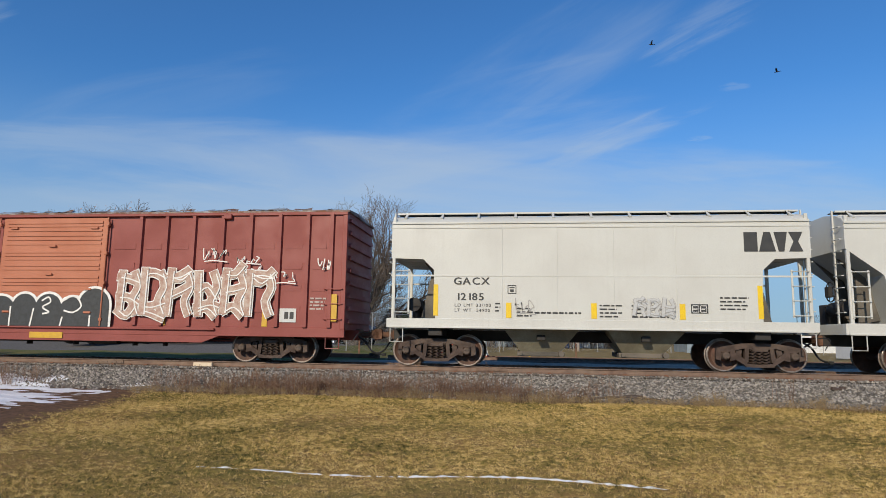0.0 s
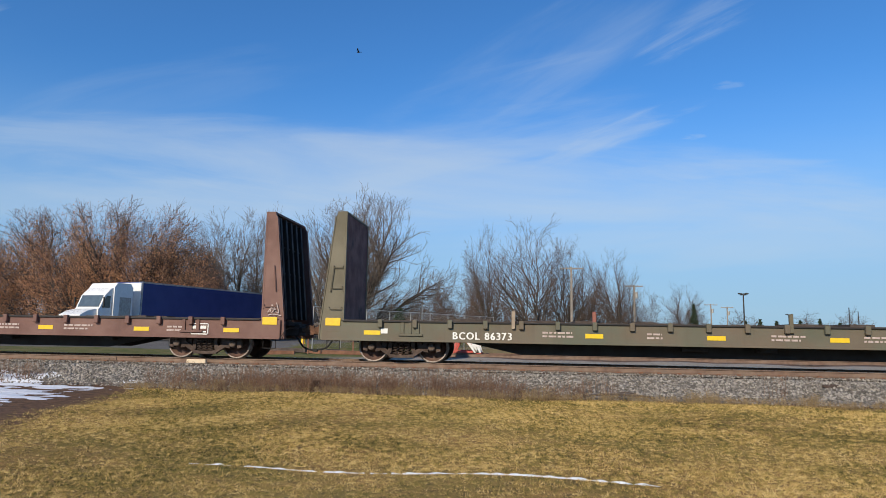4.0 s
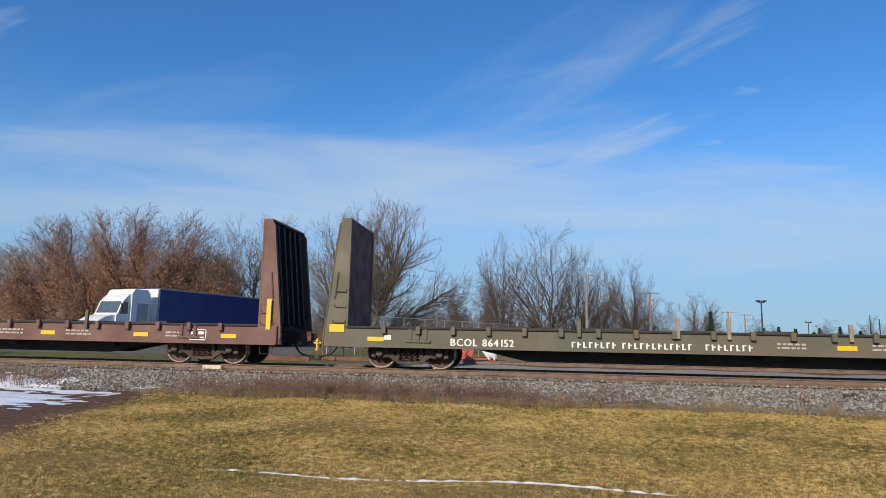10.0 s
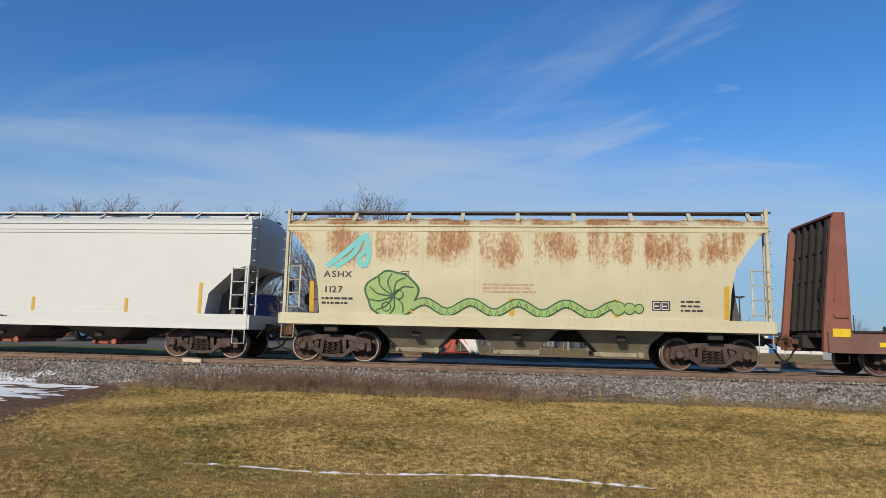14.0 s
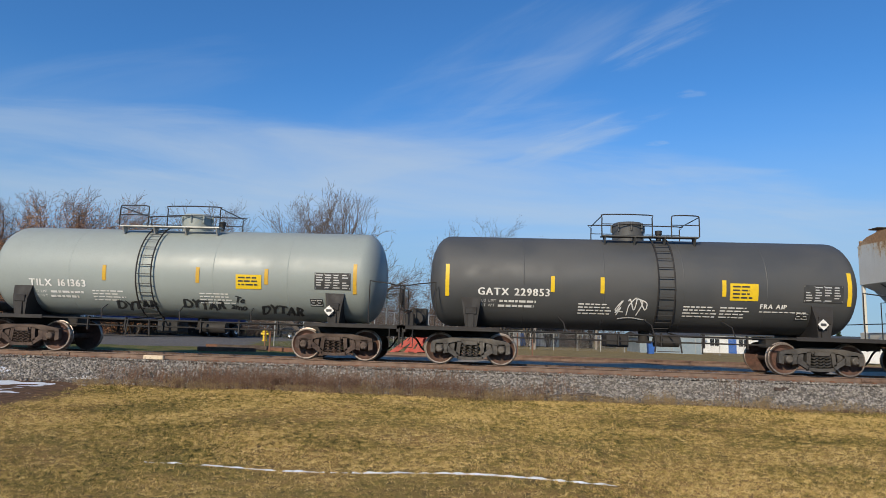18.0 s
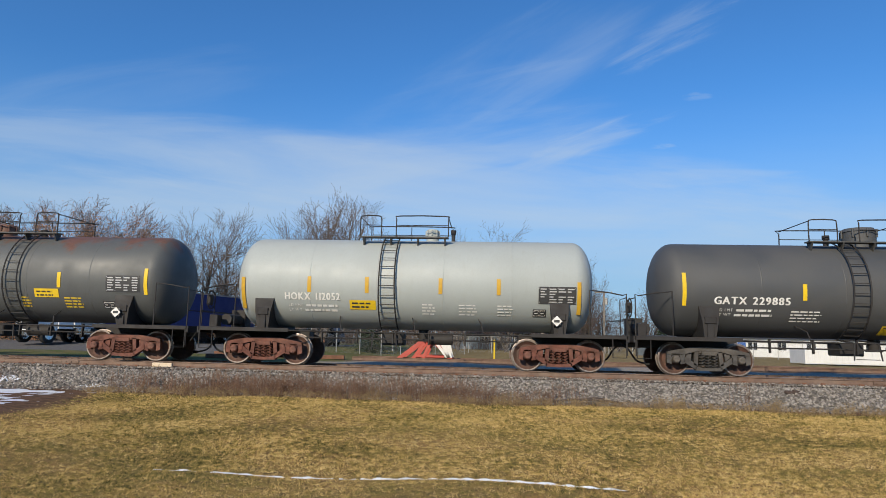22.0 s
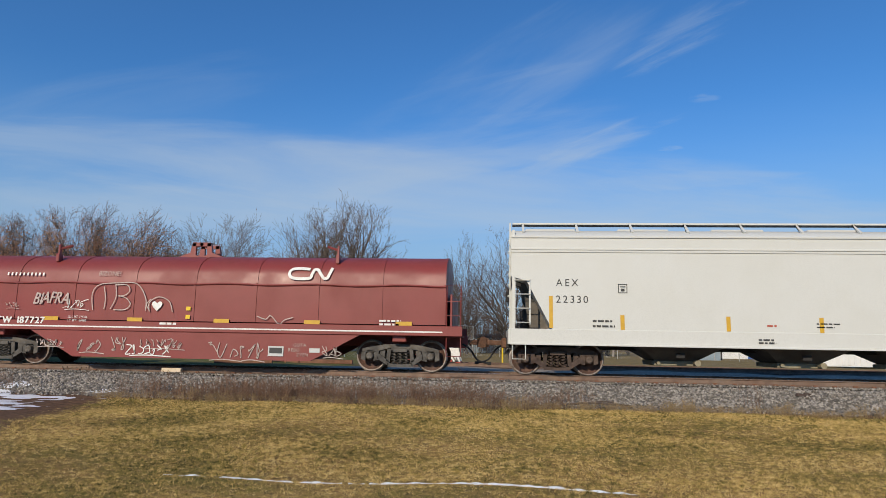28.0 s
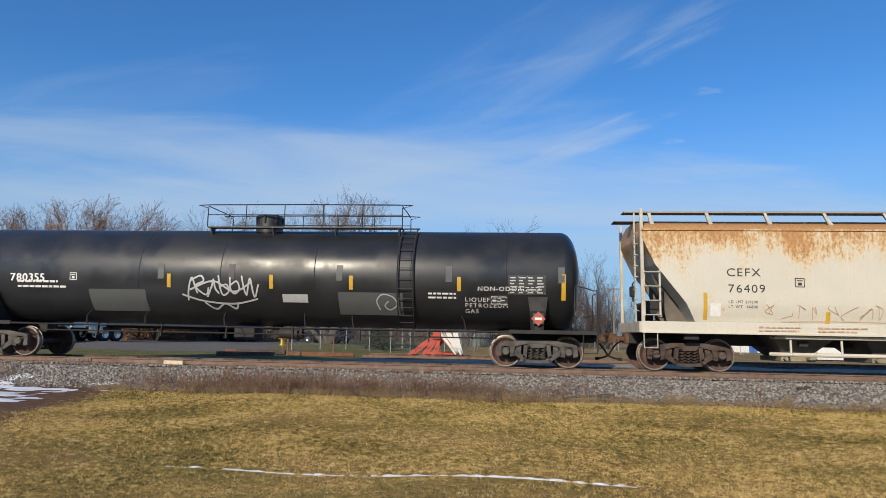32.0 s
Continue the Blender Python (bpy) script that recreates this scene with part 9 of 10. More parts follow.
def sticks(name, segs, material, sides=3):
    """Many thin tapered rods in one mesh: rows of p0, p1, r0, r1."""
    s = np.asarray(segs, float)
    p0, p1, r0, r1 = s[:, :3], s[:, 3:6], s[:, 6], s[:, 7]
    d = p1 - p0
    d /= np.linalg.norm(d, axis=1, keepdims=True) + 1e-9
    ref = np.where(np.abs(d[:, 2:3]) < 0.9, np.array([[0, 0, 1.0]]), np.array([[1.0, 0, 0]]))
    a = np.cross(d, ref)
    a /= np.linalg.norm(a, axis=1, keepdims=True)
    b = np.cross(d, a)
    n = len(s)
    V = np.empty((n, 2 * sides, 3))
    for k in range(sides):
        t = 2 * np.pi * k / sides
        off = a * np.cos(t) + b * np.sin(t)
        V[:, k] = p0 + off * r0[:, None]
        V[:, sides + k] = p1 + off * r1[:, None]
    o = 2 * sides * np.arange(n)[:, None]
    F = np.concatenate([o + [k, (k + 1) % sides, sides + (k + 1) % sides, sides + k] for k in range(sides)], 1).reshape(-1, 4)
    me = fast_mesh(name, V.reshape(-1, 3), F, material)
    me.polygons.foreach_set("use_smooth", [True] * len(F))
    return me


WEED = mat("dry_brown_weed", (0.30, 0.175, 0.11), (0.18, 0.105, 0.066), 0.9, 0, 3, 0.1, island=0.5)
STRAW = mat("pale_straw", (0.42, 0.30, 0.15), (0.30, 0.205, 0.10), 0.9, 0, 3, 0.1, island=0.4)


def make_weeds():
    rnd = random.Random(12)
    segs, straw = [], []

    def clump(x, y, n, h, out, spread, w=0.004):
        z = float(ground_z(np.array(x), np.array(y)))
        for _ in range(n):
            px, py = x + rnd.gauss(0, spread), y + rnd.gauss(0, spread * 0.7)
            hh = h * rnd.uniform(0.5, 1.1)
            lx, ly = rnd.gauss(0, 0.16) * hh, rnd.gauss(0, 0.16) * hh
            mid = (px + lx * 0.5, py + ly * 0.5, z + hh * 0.55)
            tip = (px + lx * 1.2, py + ly * 1.2, z + hh)
            out.append((px, py, z, *mid, w, w * 0.8))
            out.append((*mid, *tip, w * 0.8, w * 0.5))
            for _ in range(rnd.choice((1, 2, 3))):
                t = rnd.uniform(0.4, 1.0)
                q = tuple(a + (b - a) * t for a, b in zip(mid, tip))
                out.append((*q, q[0] + rnd.gauss(0, 0.05), q[1] + rnd.gauss(0, 0.05), q[2] + rnd.uniform(0.02, 0.09), w * 0.8, w * 0.5))
    for _ in range(420):
        x = rnd.triangular(-10.6, 2.6, -6.0)
        clump(x, -3.55 + rnd.gauss(0, 0.26), rnd.choice((4, 6, 9)), rnd.uniform(0.16, 0.52), segs, 0.10, 0.0042)
    for x0, n in ((-7.6, 22), (-7.1, 26), (-6.4, 20), (-3.5, 16), (-2.2, 22), (-1.6, 14), (6.1, 8), (-9.4, 10), (-9.0, 8), (-8.3, 8), (-13.9, 26), (-14.5, 26), (-15.0, 26), (-15.5, 26), (-16.2, 22), (-5.6, 18), (-4.8, 16), (-4.1, 18), (-2.8, 22), (-1.0, 16)):
        for _ in range(7):
            clump(x0 + rnd.gauss(0, 0.3), -3.25 + rnd.gauss(0, 0.18), n // 3, rnd.uniform(0.32, 0.68), segs, 0.12, 0.0045)
    for _ in range(520):
        x = rnd.uniform(-10.5, 9)
        clump(x, -4.05 + rnd.gauss(0, 0.12), rnd.choice((4, 7)), rnd.uniform(0.06, 0.18), straw, 0.07, 0.003)
    for x0 in (-8.0, -7.2, -0.2, 0.3, 3.9, 4.1, 6.4, 8.3, -3.2):
        for _ in range(5):
            clump(x0 + rnd.gauss(0, 0.15), -3.95 + rnd.gauss(0, 0.1), 9, rnd.uniform(0.15, 0.32), straw, 0.07, 0.0035)
    tagged(new("dead_weeds", sticks("dead_weeds", segs, WEED)), "brown dead weed stalks along the foot of the ballast", "weeds", kind="stuff")
    tagged(new("straw_tufts", sticks("straw_tufts", straw, STRAW)), "pale dry grass tufts at the lawn's edge", "weeds", kind="stuff")
    b = Build()
    b.tube(smooth_line([(1.2, -3.75, -0.60), (1.7, -3.7, -0.55), (2.3, -3.72, -0.54), (2.9, -3.65, -0.60)], 4), 0.03, 6)
    b.tube(smooth_line([(1.9, -3.7, -0.55), (2.2, -3.5, -0.50), (2.5, -3.45, -0.53)], 3), 0.018, 5)
    tw = thing("fallen_branch", "thin fallen branch lying at the ballast's foot", "branch")
    part("limb", b, TIE, tw)
    b = Build()
    b.cbox(-0.22, 0.22, -0.05, 0.05, -0.03, 0.05, 0.012)
    b.cbox(0.02, 0.2, -0.04, 0.06, 0.03, 0.09, 0.012)
    sc = thing("rusty_scrap", "rusty dark steel scrap lying on the ballast", "scrap", at=pose(7.35, -2.35, -0.33, 0, 8, 20))
    part("scrap_piece", b, CAST, sc)


SNOW = mat("old_wet_snow", (0.82, 0.84, 0.88), (0.70, 0.73, 0.79), 0.55, 0, 3, 0.4, 25, dust=0.10, dust_col=(0.42, 0.38, 0.34))


def make_snow():
    """Melting patches: a sheet that is thick inside each patch and thins to nothing at its ragged edge."""
    def sheet(name, label, x0, x1, y0, y1, step, mask, thick):
        xs, ys = np.arange(x0, x1, step), np.arange(y0, y1, step)
        X, Y = np.meshgrid(xs, ys)
        M = np.vectorize(mask)(X, Y)
        Z = ground_z(X, Y) - 0.012 + thick * np.clip(M, -0.2, 1.0) ** 1 
        idx = np.arange(X.size).reshape(X.shape)
        q = np.stack([idx[:-1, :-1], idx[:-1, 1:], idx[1:, 1:], idx[1:, :-1]], -1).reshape(-1, 4)
        q = q[(M.ravel()[q] > -0.12).any(1)]
        used, inv = np.unique(q, return_inverse=True)
        V = np.stack([X, Y, Z], -1).reshape(-1, 3)[used]
        me = fast_mesh(name, V, inv.reshape(-1, 4), SNOW)
        me.polygons.foreach_set("use_smooth", [True] * len(q))
        tagged(new(name, me), label, "snow", kind="stuff")

    def ragged(x, y, s=1.0):
        return noise.noise((x * 1.3 * s, y * 2.6 * s, 3.1)) * 0.55 + noise.noise((x * 4.1 * s, y * 7.0 * s, 8.2)) * 0.35

    def corner(x, y):
        big = 1.3 - math.hypot((x + 14.0) / 3.1, (y + 7.4) / 2.3)
        tongue = 0.75 - math.hypot((x + 13.0) / 3.6, (y + 4.3) / 1.0)
        bit = 0.6 - math.hypot((x + 10.9) / 0.9, (y + 3.15) / 0.35)
        rear = 0.95 - math.hypot((x + 15.6) / 3.6, (y + 3.3) / 1.25)
        return max(big, tongue, bit, rear) * 1.1 + ragged(x, y) - 0.12
    sheet("snow_patch", "melting snow patch on muddy ground", -20, -8.6, -11.2, -2.0, 0.08, corner, 0.07)

    def stripe(x, y):
        gap = 1.0
        for a, c in ((-3.46, -3.36), (-1.86, -1.80), (-1.60, -1.56)):
            if a < x < c:
                gap = 0.0
        mid = -14.19 - 0.028 * (x + 4.0) - 0.03 * math.sin(x * 1.9)
        w = 0.036 + 0.030 * noise.noise((x * 2.3, 1.0, 0.4)) + (0.012 if x > -1.6 else 0.0)
        taper = min(1.0, (x + 4.0) / 0.5, (1.42 - x) / 0.5)
        return (1.0 - abs(y - mid) / max(0.006, w * max(0.12, taper))) * 0.8 - 1.2 * (1 - gap) + noise.noise((x * 9, y * 22, 2.0)) * 0.5 - 0.05
    sheet("snow_strip", "thin broken line of leftover snow on the lawn", -4.0, 1.45, -14.5, -14.05, 0.02, stripe, 0.035)

    def crumbs(x, y):
        return 0.5 - math.hypot((x - 1.05) / 0.28, (y + 14.46) / 0.035) + noise.noise((x * 14, y * 30, 5.0)) * 0.6 - 0.1
    sheet("snow_crumb", "small crumbs of leftover snow", 0.7, 1.4, -14.56, -14.38, 0.018, crumbs, 0.02)


BEFORE = set(scene.objects)
make_ground()
make_tracks()
make_stones()
make_grass()
make_weeds()
make_snow()


# ---- beyond the track ----
BARK = mat("grey_brown_bark", (0.12, 0.10, 0.085), (0.07, 0.058, 0.05), 0.95, 0, 4, 0.5, 20, island=0.25)
TWIG = mat("brown_grey_twigs", (0.17, 0.118, 0.094), (0.11, 0.078, 0.063), 0.95, 0, 2, 0.1, island=0.35)
BUFF_TWIG = mat("buff_twigs", (0.20, 0.155, 0.125), (0.14, 0.105, 0.085), 0.95, 0, 2, 0.1, island=0.3)
OAK_LEAF = mat("dead_oak_leaves", (0.58, 0.30, 0.155), (0.45, 0.22, 0.115), 0.85, 0, 0.4, 0.0, island=0.45)
NEEDLES = mat("conifer_needles", (0.045, 0.07, 0.03), (0.03, 0.05, 0.022), 0.85, 0, 2, 0.0, island=0.5)


def grow(seed, height, width, stems, base, n, trunk_r, dense=1.25):
    """A bare tree: arching limbs that fork into branches, twigs and fine tips until they reach an uneven dome."""
    rnd = random.Random(seed)
    mid = 0.36 + 0.5 * base
    phases = [rnd.uniform(0, 6.28) for _ in range(4)]

    def reach(x, y, z):
        """Under 1 inside the crown's dome."""
        az = math.atan2(y, x)
        lump = 1 + 0.10 * math.sin(3 * az + phases[0]) + 0.07 * math.sin(5 * az + phases[1]) + 0.07 * math.sin(7 * z / height * 3 + phases[2] + 2 * az)
        half = height * (1 - mid) * 0.97 if z > mid * height else height * mid * 1.35
        return ((x * x + y * y) / (0.25 * width * width) + ((z - mid * height) / half) ** 2) / (lump * lump)

    def room(x, y, z, d):
        """How far a branch can run that way before it leaves the dome."""
        t = 0.4
        while t < height and reach(x + d[0] * t, y + d[1] * t, z + d[2] * t + 0.02 * t * t) < 1.0:
            t += 0.4
        return t

    def turn(d, ang, az):
        x, y, z = d
        o = (z, 0.0, -x) if abs(y) < 0.8 else (0.0, z, -y)
        m = math.sqrt(sum(q * q for q in o)) or 1.0
        o = (o[0] / m, o[1] / m, o[2] / m)
        w = (y * o[2] - z * o[1], z * o[0] - x * o[2], x * o[1] - y * o[0])
        ca, sa, cz, sz = math.cos(ang), math.sin(ang), math.cos(az), math.sin(az)
        return tuple(v * ca + (p * cz + q * sz) * sa for v, p, q in zip(d, o, w))

    limbs, fine, tips, queue = [], [], [], collections.deque()
    fork = height * base * (0.9 if stems == 1 else 0.12)
    limbs.append((0, 0, 0, 0, 0, fork, trunk_r * 1.2, trunk_r))
    count = max(6, stems)
    spin = rnd.uniform(0, 6.28)
    for k in range(count):
        lean = radians(rnd.uniform(2, 10) if k == 0 else (rnd.uniform(14, 26), rnd.uniform(28, 40), rnd.uniform(44, 60))[(k - 1) // 2 % 3])
        az = math.pi * (k % 2) + rnd.uniform(-0.95, 0.95) + spin * 0.05
        d = (math.sin(lean) * math.cos(az), math.sin(lean) * math.sin(az), math.cos(lean))
        queue.append((0, 0, fork * rnd.uniform(0.8, 1.0), *d, room(0, 0, fork, d), trunk_r * rnd.uniform(0.5, 0.66), 1))
    spacing = [height * q * dense for q in (0, 0.036, 0.026, 0.020, 9.0)]
    while queue:
        x, y, z, dx, dy, dz, length, r, level = queue.popleft()
        steps = max(2, int(length / (0.7, 0.7, 0.5, 0.42, 0.4)[level]))
        seg = length / steps
        since, r0 = rnd.uniform(0, 0.5), r
        jit = (0, 0.09, 0.13, 0.16, 0.20)[level]
        lift = (0, 0.02, 0.035, 0.05, 0.05)[level]
        for k in range(steps):
            dx, dy, dz = dx + rnd.gauss(0, jit), dy + rnd.gauss(0, jit), dz + rnd.gauss(0, jit * 0.7) + lift
            m = math.sqrt(dx * dx + dy * dy + dz * dz)
            dx, dy, dz = dx / m, dy / m, dz / m
            nx, ny, nz = x + dx * seg, y + dy * seg, z + dz * seg
            r1 = max(0.010, r0 * (1 - 0.88 * (k + 1) / steps))
            (limbs if r > 0.045 else fine).append((x, y, z, nx, ny, nz, r, r1))
            x, y, z, r = nx, ny, nz, r1
            since += seg
            while level < 4 and since > spacing[level] and z > height * base * 0.7 and (level > 1 or (k + 1) / steps > 0.26):
                since -= spacing[level] * rnd.uniform(0.8, 1.2)
                best = None
                for _ in range(2):
                    q = turn((dx, dy, dz), radians(rnd.uniform(22, 55)), rnd.uniform(0, 6.28))
                    score = reach(x + q[0] * 2, y + q[1] * 2, z + q[2] * 2) + 0.3 * q[2]
                    if best is None or score > best[0]:
                        best = (score, q)
                share = (0, rnd.uniform(0.35, 0.75), rnd.uniform(0.3, 0.6), rnd.uniform(0.3, 0.6))[level]
                want = max(0.5 + rnd.random() * 0.5, share * length * (1 - 0.45 * (k + 1) / steps))
                far = room(x, y, z, best[1]) if level < 3 else want
                queue.append((x, y, z, *best[1], min(want, far * rnd.uniform(0.85, 1.1)), max(0.012, min(r * 0.8, r0 * rnd.uniform(0.32, 0.5))), level + 1))
        tips.append((x, y, z))
    if len(fine) < 4.6 * n and dense > 0.3:
        return grow(seed, height, width, stems, base, n, trunk_r, dense * 0.86)
    return limbs, fine, np.array(tips)


def tree(name, label, seed, height, width, stems, base, n, r, at, leaves=0, twig=TWIG, group="bare trees behind the track"):
    limbs, fine, tips = grow(seed, height, width, stems, base, n, r)
    ob = thing(name, label, "tree", group)
    part("trunk", sticks("trunk", limbs, BARK, 6), None, ob)
    part("crown", sticks("crown", fine, twig, 3), None, ob)
    if leaves:
        rng = np.random.default_rng(seed)
        P = tips[rng.integers(0, len(tips), leaves)] * rng.uniform(0.86, 1.0, (leaves, 1)) + rng.normal(0, 0.25, (leaves, 3))
        P = P[(rng.random(len(P)) < 1.15 - P[:, 2] / (height * 0.95))]
        m = len(P)
        a, b = rng.normal(0, 1, (m, 3)), rng.normal(0, 1, (m, 3))
        a /= np.linalg.norm(a, axis=1, keepdims=True)
        b -= a * (a * b).sum(1, keepdims=True)
        b /= np.linalg.norm(b, axis=1, keepdims=True)
        s = rng.uniform(0.035, 0.075, (m, 1))
        V = np.stack([P - a * s, P + b * s * 0.6, P + a * s, P - b * s * 0.6], 1).reshape(-1, 3)
        F = np.arange(4 * m).reshape(m, 4)
        part("dead_leaves", fast_mesh("dead_leaves", V, F, OAK_LEAF), None, ob, "clinging russet dead leaves")
    ob.matrix_basis = pose(*at)
    return ob


def conifer(seed, h, w, at, label="dark green conifer"):
    rnd = random.Random(seed)
    ob = thing("conifer", label, "tree", "evergreens")
    part("trunk", Build().cyl((0, 0, 0), (0, 0, h * 0.9), 0.09, 0.03, 8), BARK, ob)
    segs = []
    for k in range(420):
        t = rnd.random() ** 0.8
        z = 0.25 + (h - 0.3) * t
        a, l = rnd.uniform(0, 2 * math.pi), w / 2 * (1 - t) * rnd.uniform(0.7, 1.15) + 0.08
        q = (l * math.cos(a), l * math.sin(a), z - 0.18 * l)
        segs.append((0, 0, z, *q, 0.02, 0.01))
        for _ in range(9):
            u = rnd.uniform(0.25, 1.0)
            b = (q[0] * u, q[1] * u, z + (q[2] - z) * u)
            segs.append((*b, b[0] + rnd.gauss(0, 0.10), b[1] + rnd.gauss(0, 0.10), b[2] + rnd.uniform(-0.05, 0.12), 0.035, 0.008))
    part("foliage", sticks("foliage", segs, NEEDLES), None, ob)
    ob.matrix_basis = pose(*at)
    return ob


def make_trees():
    g = lambda x, y: min(-0.75, float(ground_z(np.array(float(x)), np.array(float(y)))) - 0.05) if x < -9 else float(ground_z(np.array(float(x)), np.array(float(y)))) - 0.05
    tree("oak_tree", "oak with clinging russet dead leaves", 3, 13.0, 14.0, 7, 0.10, 3000, 0.34, (-35.1, 39, g(-35.1, 39)), 110000, TWIG)
    tree("oak_tree", "broad oak thick with brown dead leaves", 5, 12.0, 13.0, 7, 0.10, 2600, 0.30, (-44.2, 42, g(-44.2, 42)), 85000, TWIG)
    tree("oak_tree", "smaller oak with russet dead leaves on its lower limbs", 9, 8.2, 7.4, 4, 0.10, 900, 0.2, (-30.2, 40, g(-30.2, 40)), 40000, TWIG)
    tree("bare_tree", "large bare spreading tree with many stems", 21, 13.8, 17.0, 8, 0.20, 3200, 0.42, (-15.9, 43, g(-15.9, 43)), 0, BUFF_TWIG)
    t1 = tree("bare_tree", "tall bare tree with fine grey twigs", 31, 16.4, 10.5, 4, 0.20, 1350, 0.24, (-36.7, 55, g(-36.7, 55)), 0, BUFF_TWIG)
    tree("bare_tree", "bare arching tree with spreading grey limbs", 35, 15.6, 13.5, 6, 0.12, 2000, 0.28, (-29.2, 52, g(-29.2, 52)), 0, BUFF_TWIG)
    t2 = tree("bare_tree", "bare tree with a rounded twiggy crown", 37, 17.2, 13.5, 6, 0.15, 1700, 0.30, (0.4, 72, g(0.4, 72)), 0, TWIG)
    t3 = tree("bare_tree", "slender bare tree with upright twigs", 43, 12.4, 6.6, 3, 0.15, 420, 0.16, (-15.5, 100, g(-15, 100)), 0, TWIG)
    for src, x, y, s, wide, rz in ((t1, -55.4, 50, 0.78, 0.9, 140), (t1, -61.5, 57, 0.85, 1, 20), (t1, -50.5, 56, 0.80, 1.1, 200), (t1, -40.5, 62, 0.9, 1, 300), (t1, -25.0, 66, 0.80, 1, 110),
                                   (t2, -5.7, 76, 0.98, 0.6, 80), (t2, 4.0, 76, 0.87, 0.75, 150), (t2, 10.7, 77, 0.78, 0.75, 40), (t2, 25.6, 117, 0.68, 1.0, 210), (t2, 13.2, 86, 0.62, 0.8, 310), (t2, 7.0, 83, 0.80, 0.7, 250),
                                   (t3, -10.4, 97, 1.06, 1, 90), (t3, -18.8, 96, 0.9, 1, 10), (t3, -13.0, 92, 0.95, 1, 200), (t3, -7.6, 95, 0.9, 1, 280), (t3, -22.5, 90, 0.95, 1, 330), (t3, -26, 84, 1.0, 1, 30), (t3, 17.9, 100, 0.72, 1, 120),
                                   (t3, 41.8, 147, 0.65, 1.3, 60), (t3, 64, 167, 0.7, 1.4, 160), (t3, 70.5, 157, 0.72, 1.2, 250), (t3, 46, 150, 0.55, 1.2, 10), (t3, 30.5, 125, 0.62, 1, 220), (t3, 67, 160, 0.6, 1.3, 80), (t3, 34.5, 140, 0.55, 1, 300),
                                   (t1, -68, 60, 0.8, 1, 60), (t3, -50, 70, 1.1, 1.3, 45), (t3, -44, 74, 1.1, 1.3, 145), (t3, -34, 72, 1.1, 1.2, 245)):
        c = copy_thing(src, pose(x, y, g(x, y), rz=rz))
        c.scale = (s * wide, s * wide, s)
    for k, (x, y, h, w) in enumerate(((22.0, 87, 6.1, 2.6), (36.2, 107, 4.6, 3.0), (34.2, 108, 4.3, 2.4), (38.4, 106, 4.3, 2.6), (45.5, 117, 4.7, 3.2), (48.7, 117, 5.0, 3.0), (-10.4, 37, 3.5, 3.2), (53, 120, 4.4, 3.0), (61, 120, 4.6, 3.4), (43, 112, 4.0, 2.6))):
        conifer(50 + k, h, w, (x, y, g(x, y)), "dense dark green shrub" if k == 6 else "dark green conifer in the distance")
    # thickets of saplings under the trees
    rnd = random.Random(77)
    for name, label, x0, x1, y0, y1, n, h0, h1 in (("thicket", "brown leafless thicket below the trees", -75, 14, 84, 112, 5200, 2.5, 6.2), ("far_scrub", "far line of brown scrub", 14, 120, 150, 185, 2400, 1.5, 4.0), ("undergrowth", "brown undergrowth below the oaks", -62, -24, 44, 58, 1500, 1.2, 3.6)):
        segs = []
        for _ in range(n):
            x, y = rnd.uniform(x0, x1), rnd.uniform(y0, y1)
            h, z = rnd.uniform(h0, h1), g(x, y)
            lx, ly = rnd.gauss(0, 0.12) * h, rnd.gauss(0, 0.12) * h
            segs.append((x, y, z, x + lx, y + ly, z + h, 0.03, 0.012))
            for _ in range(4):
                u = rnd.uniform(0.3, 0.9)
                q = (x + lx * u, y + ly * u, z + h * u)
                segs.append((*q, q[0] + rnd.gauss(0, 0.45), q[1] + rnd.gauss(0, 0.3), q[2] + rnd.uniform(0.3, 1.1), 0.014, 0.008))
        tagged(new(name, sticks(name, segs, TWIG)), label, "bushes", kind="stuff")


WHITE_GLOSS = mat("white_vehicle_paint", (0.78, 0.78, 0.77), (0.72, 0.72, 0.71), 0.3, 0, 1.5, 0.02, 40)
NAVY = mat("navy_blue_trailer_side", (0.018, 0.040, 0.19), (0.015, 0.034, 0.16), 0.45, 0, 0.8, 0.03, 30)
DARK_GLASS = mat("tinted_window_glass", (0.02, 0.024, 0.028), None, 0.08, 0, 2, 0.0, spec=0.8)
# the sky's reflection is painted into the windscreen's base colour, blue-grey
CAB_GLASS = mat("cab_glass_painted_sky_reflection", (0.10, 0.13, 0.15), (0.07, 0.09, 0.11), 0.12, 0, 2, 0.0, spec=0.8)
CHROME = mat("polished_metal", (0.6, 0.6, 0.6), (0.5, 0.5, 0.5), 0.2, 0.9, 3, 0.02)
TYRE = mat("black_tyre_rubber", (0.02, 0.02, 0.02), None, 0.85, 0, 4, 0.2)
STEEL_BLUE = mat("dark_blue_car_paint", (0.03, 0.045, 0.075), (0.026, 0.04, 0.065), 0.3, 0.3, 2, 0.02)
YELLOW_PAINT = mat("yellow_hydrant_paint", (0.72, 0.50, 0.02), (0.62, 0.42, 0.02), 0.5, 0, 4, 0.1)
POST_WOOD = mat("grey_weathered_pole", (0.30, 0.26, 0.22), (0.21, 0.18, 0.15), 0.9, 0, 4, 0.4, 20)
DARK_POST = mat("dark_painted_steel", (0.03, 0.028, 0.027), None, 0.6, 0, 4, 0.1)
BUMPER_RED = mat("red_bumper_paint", (0.50, 0.055, 0.035), (0.40, 0.05, 0.035), 0.55, 0, 3, 0.1, dust=0.15)


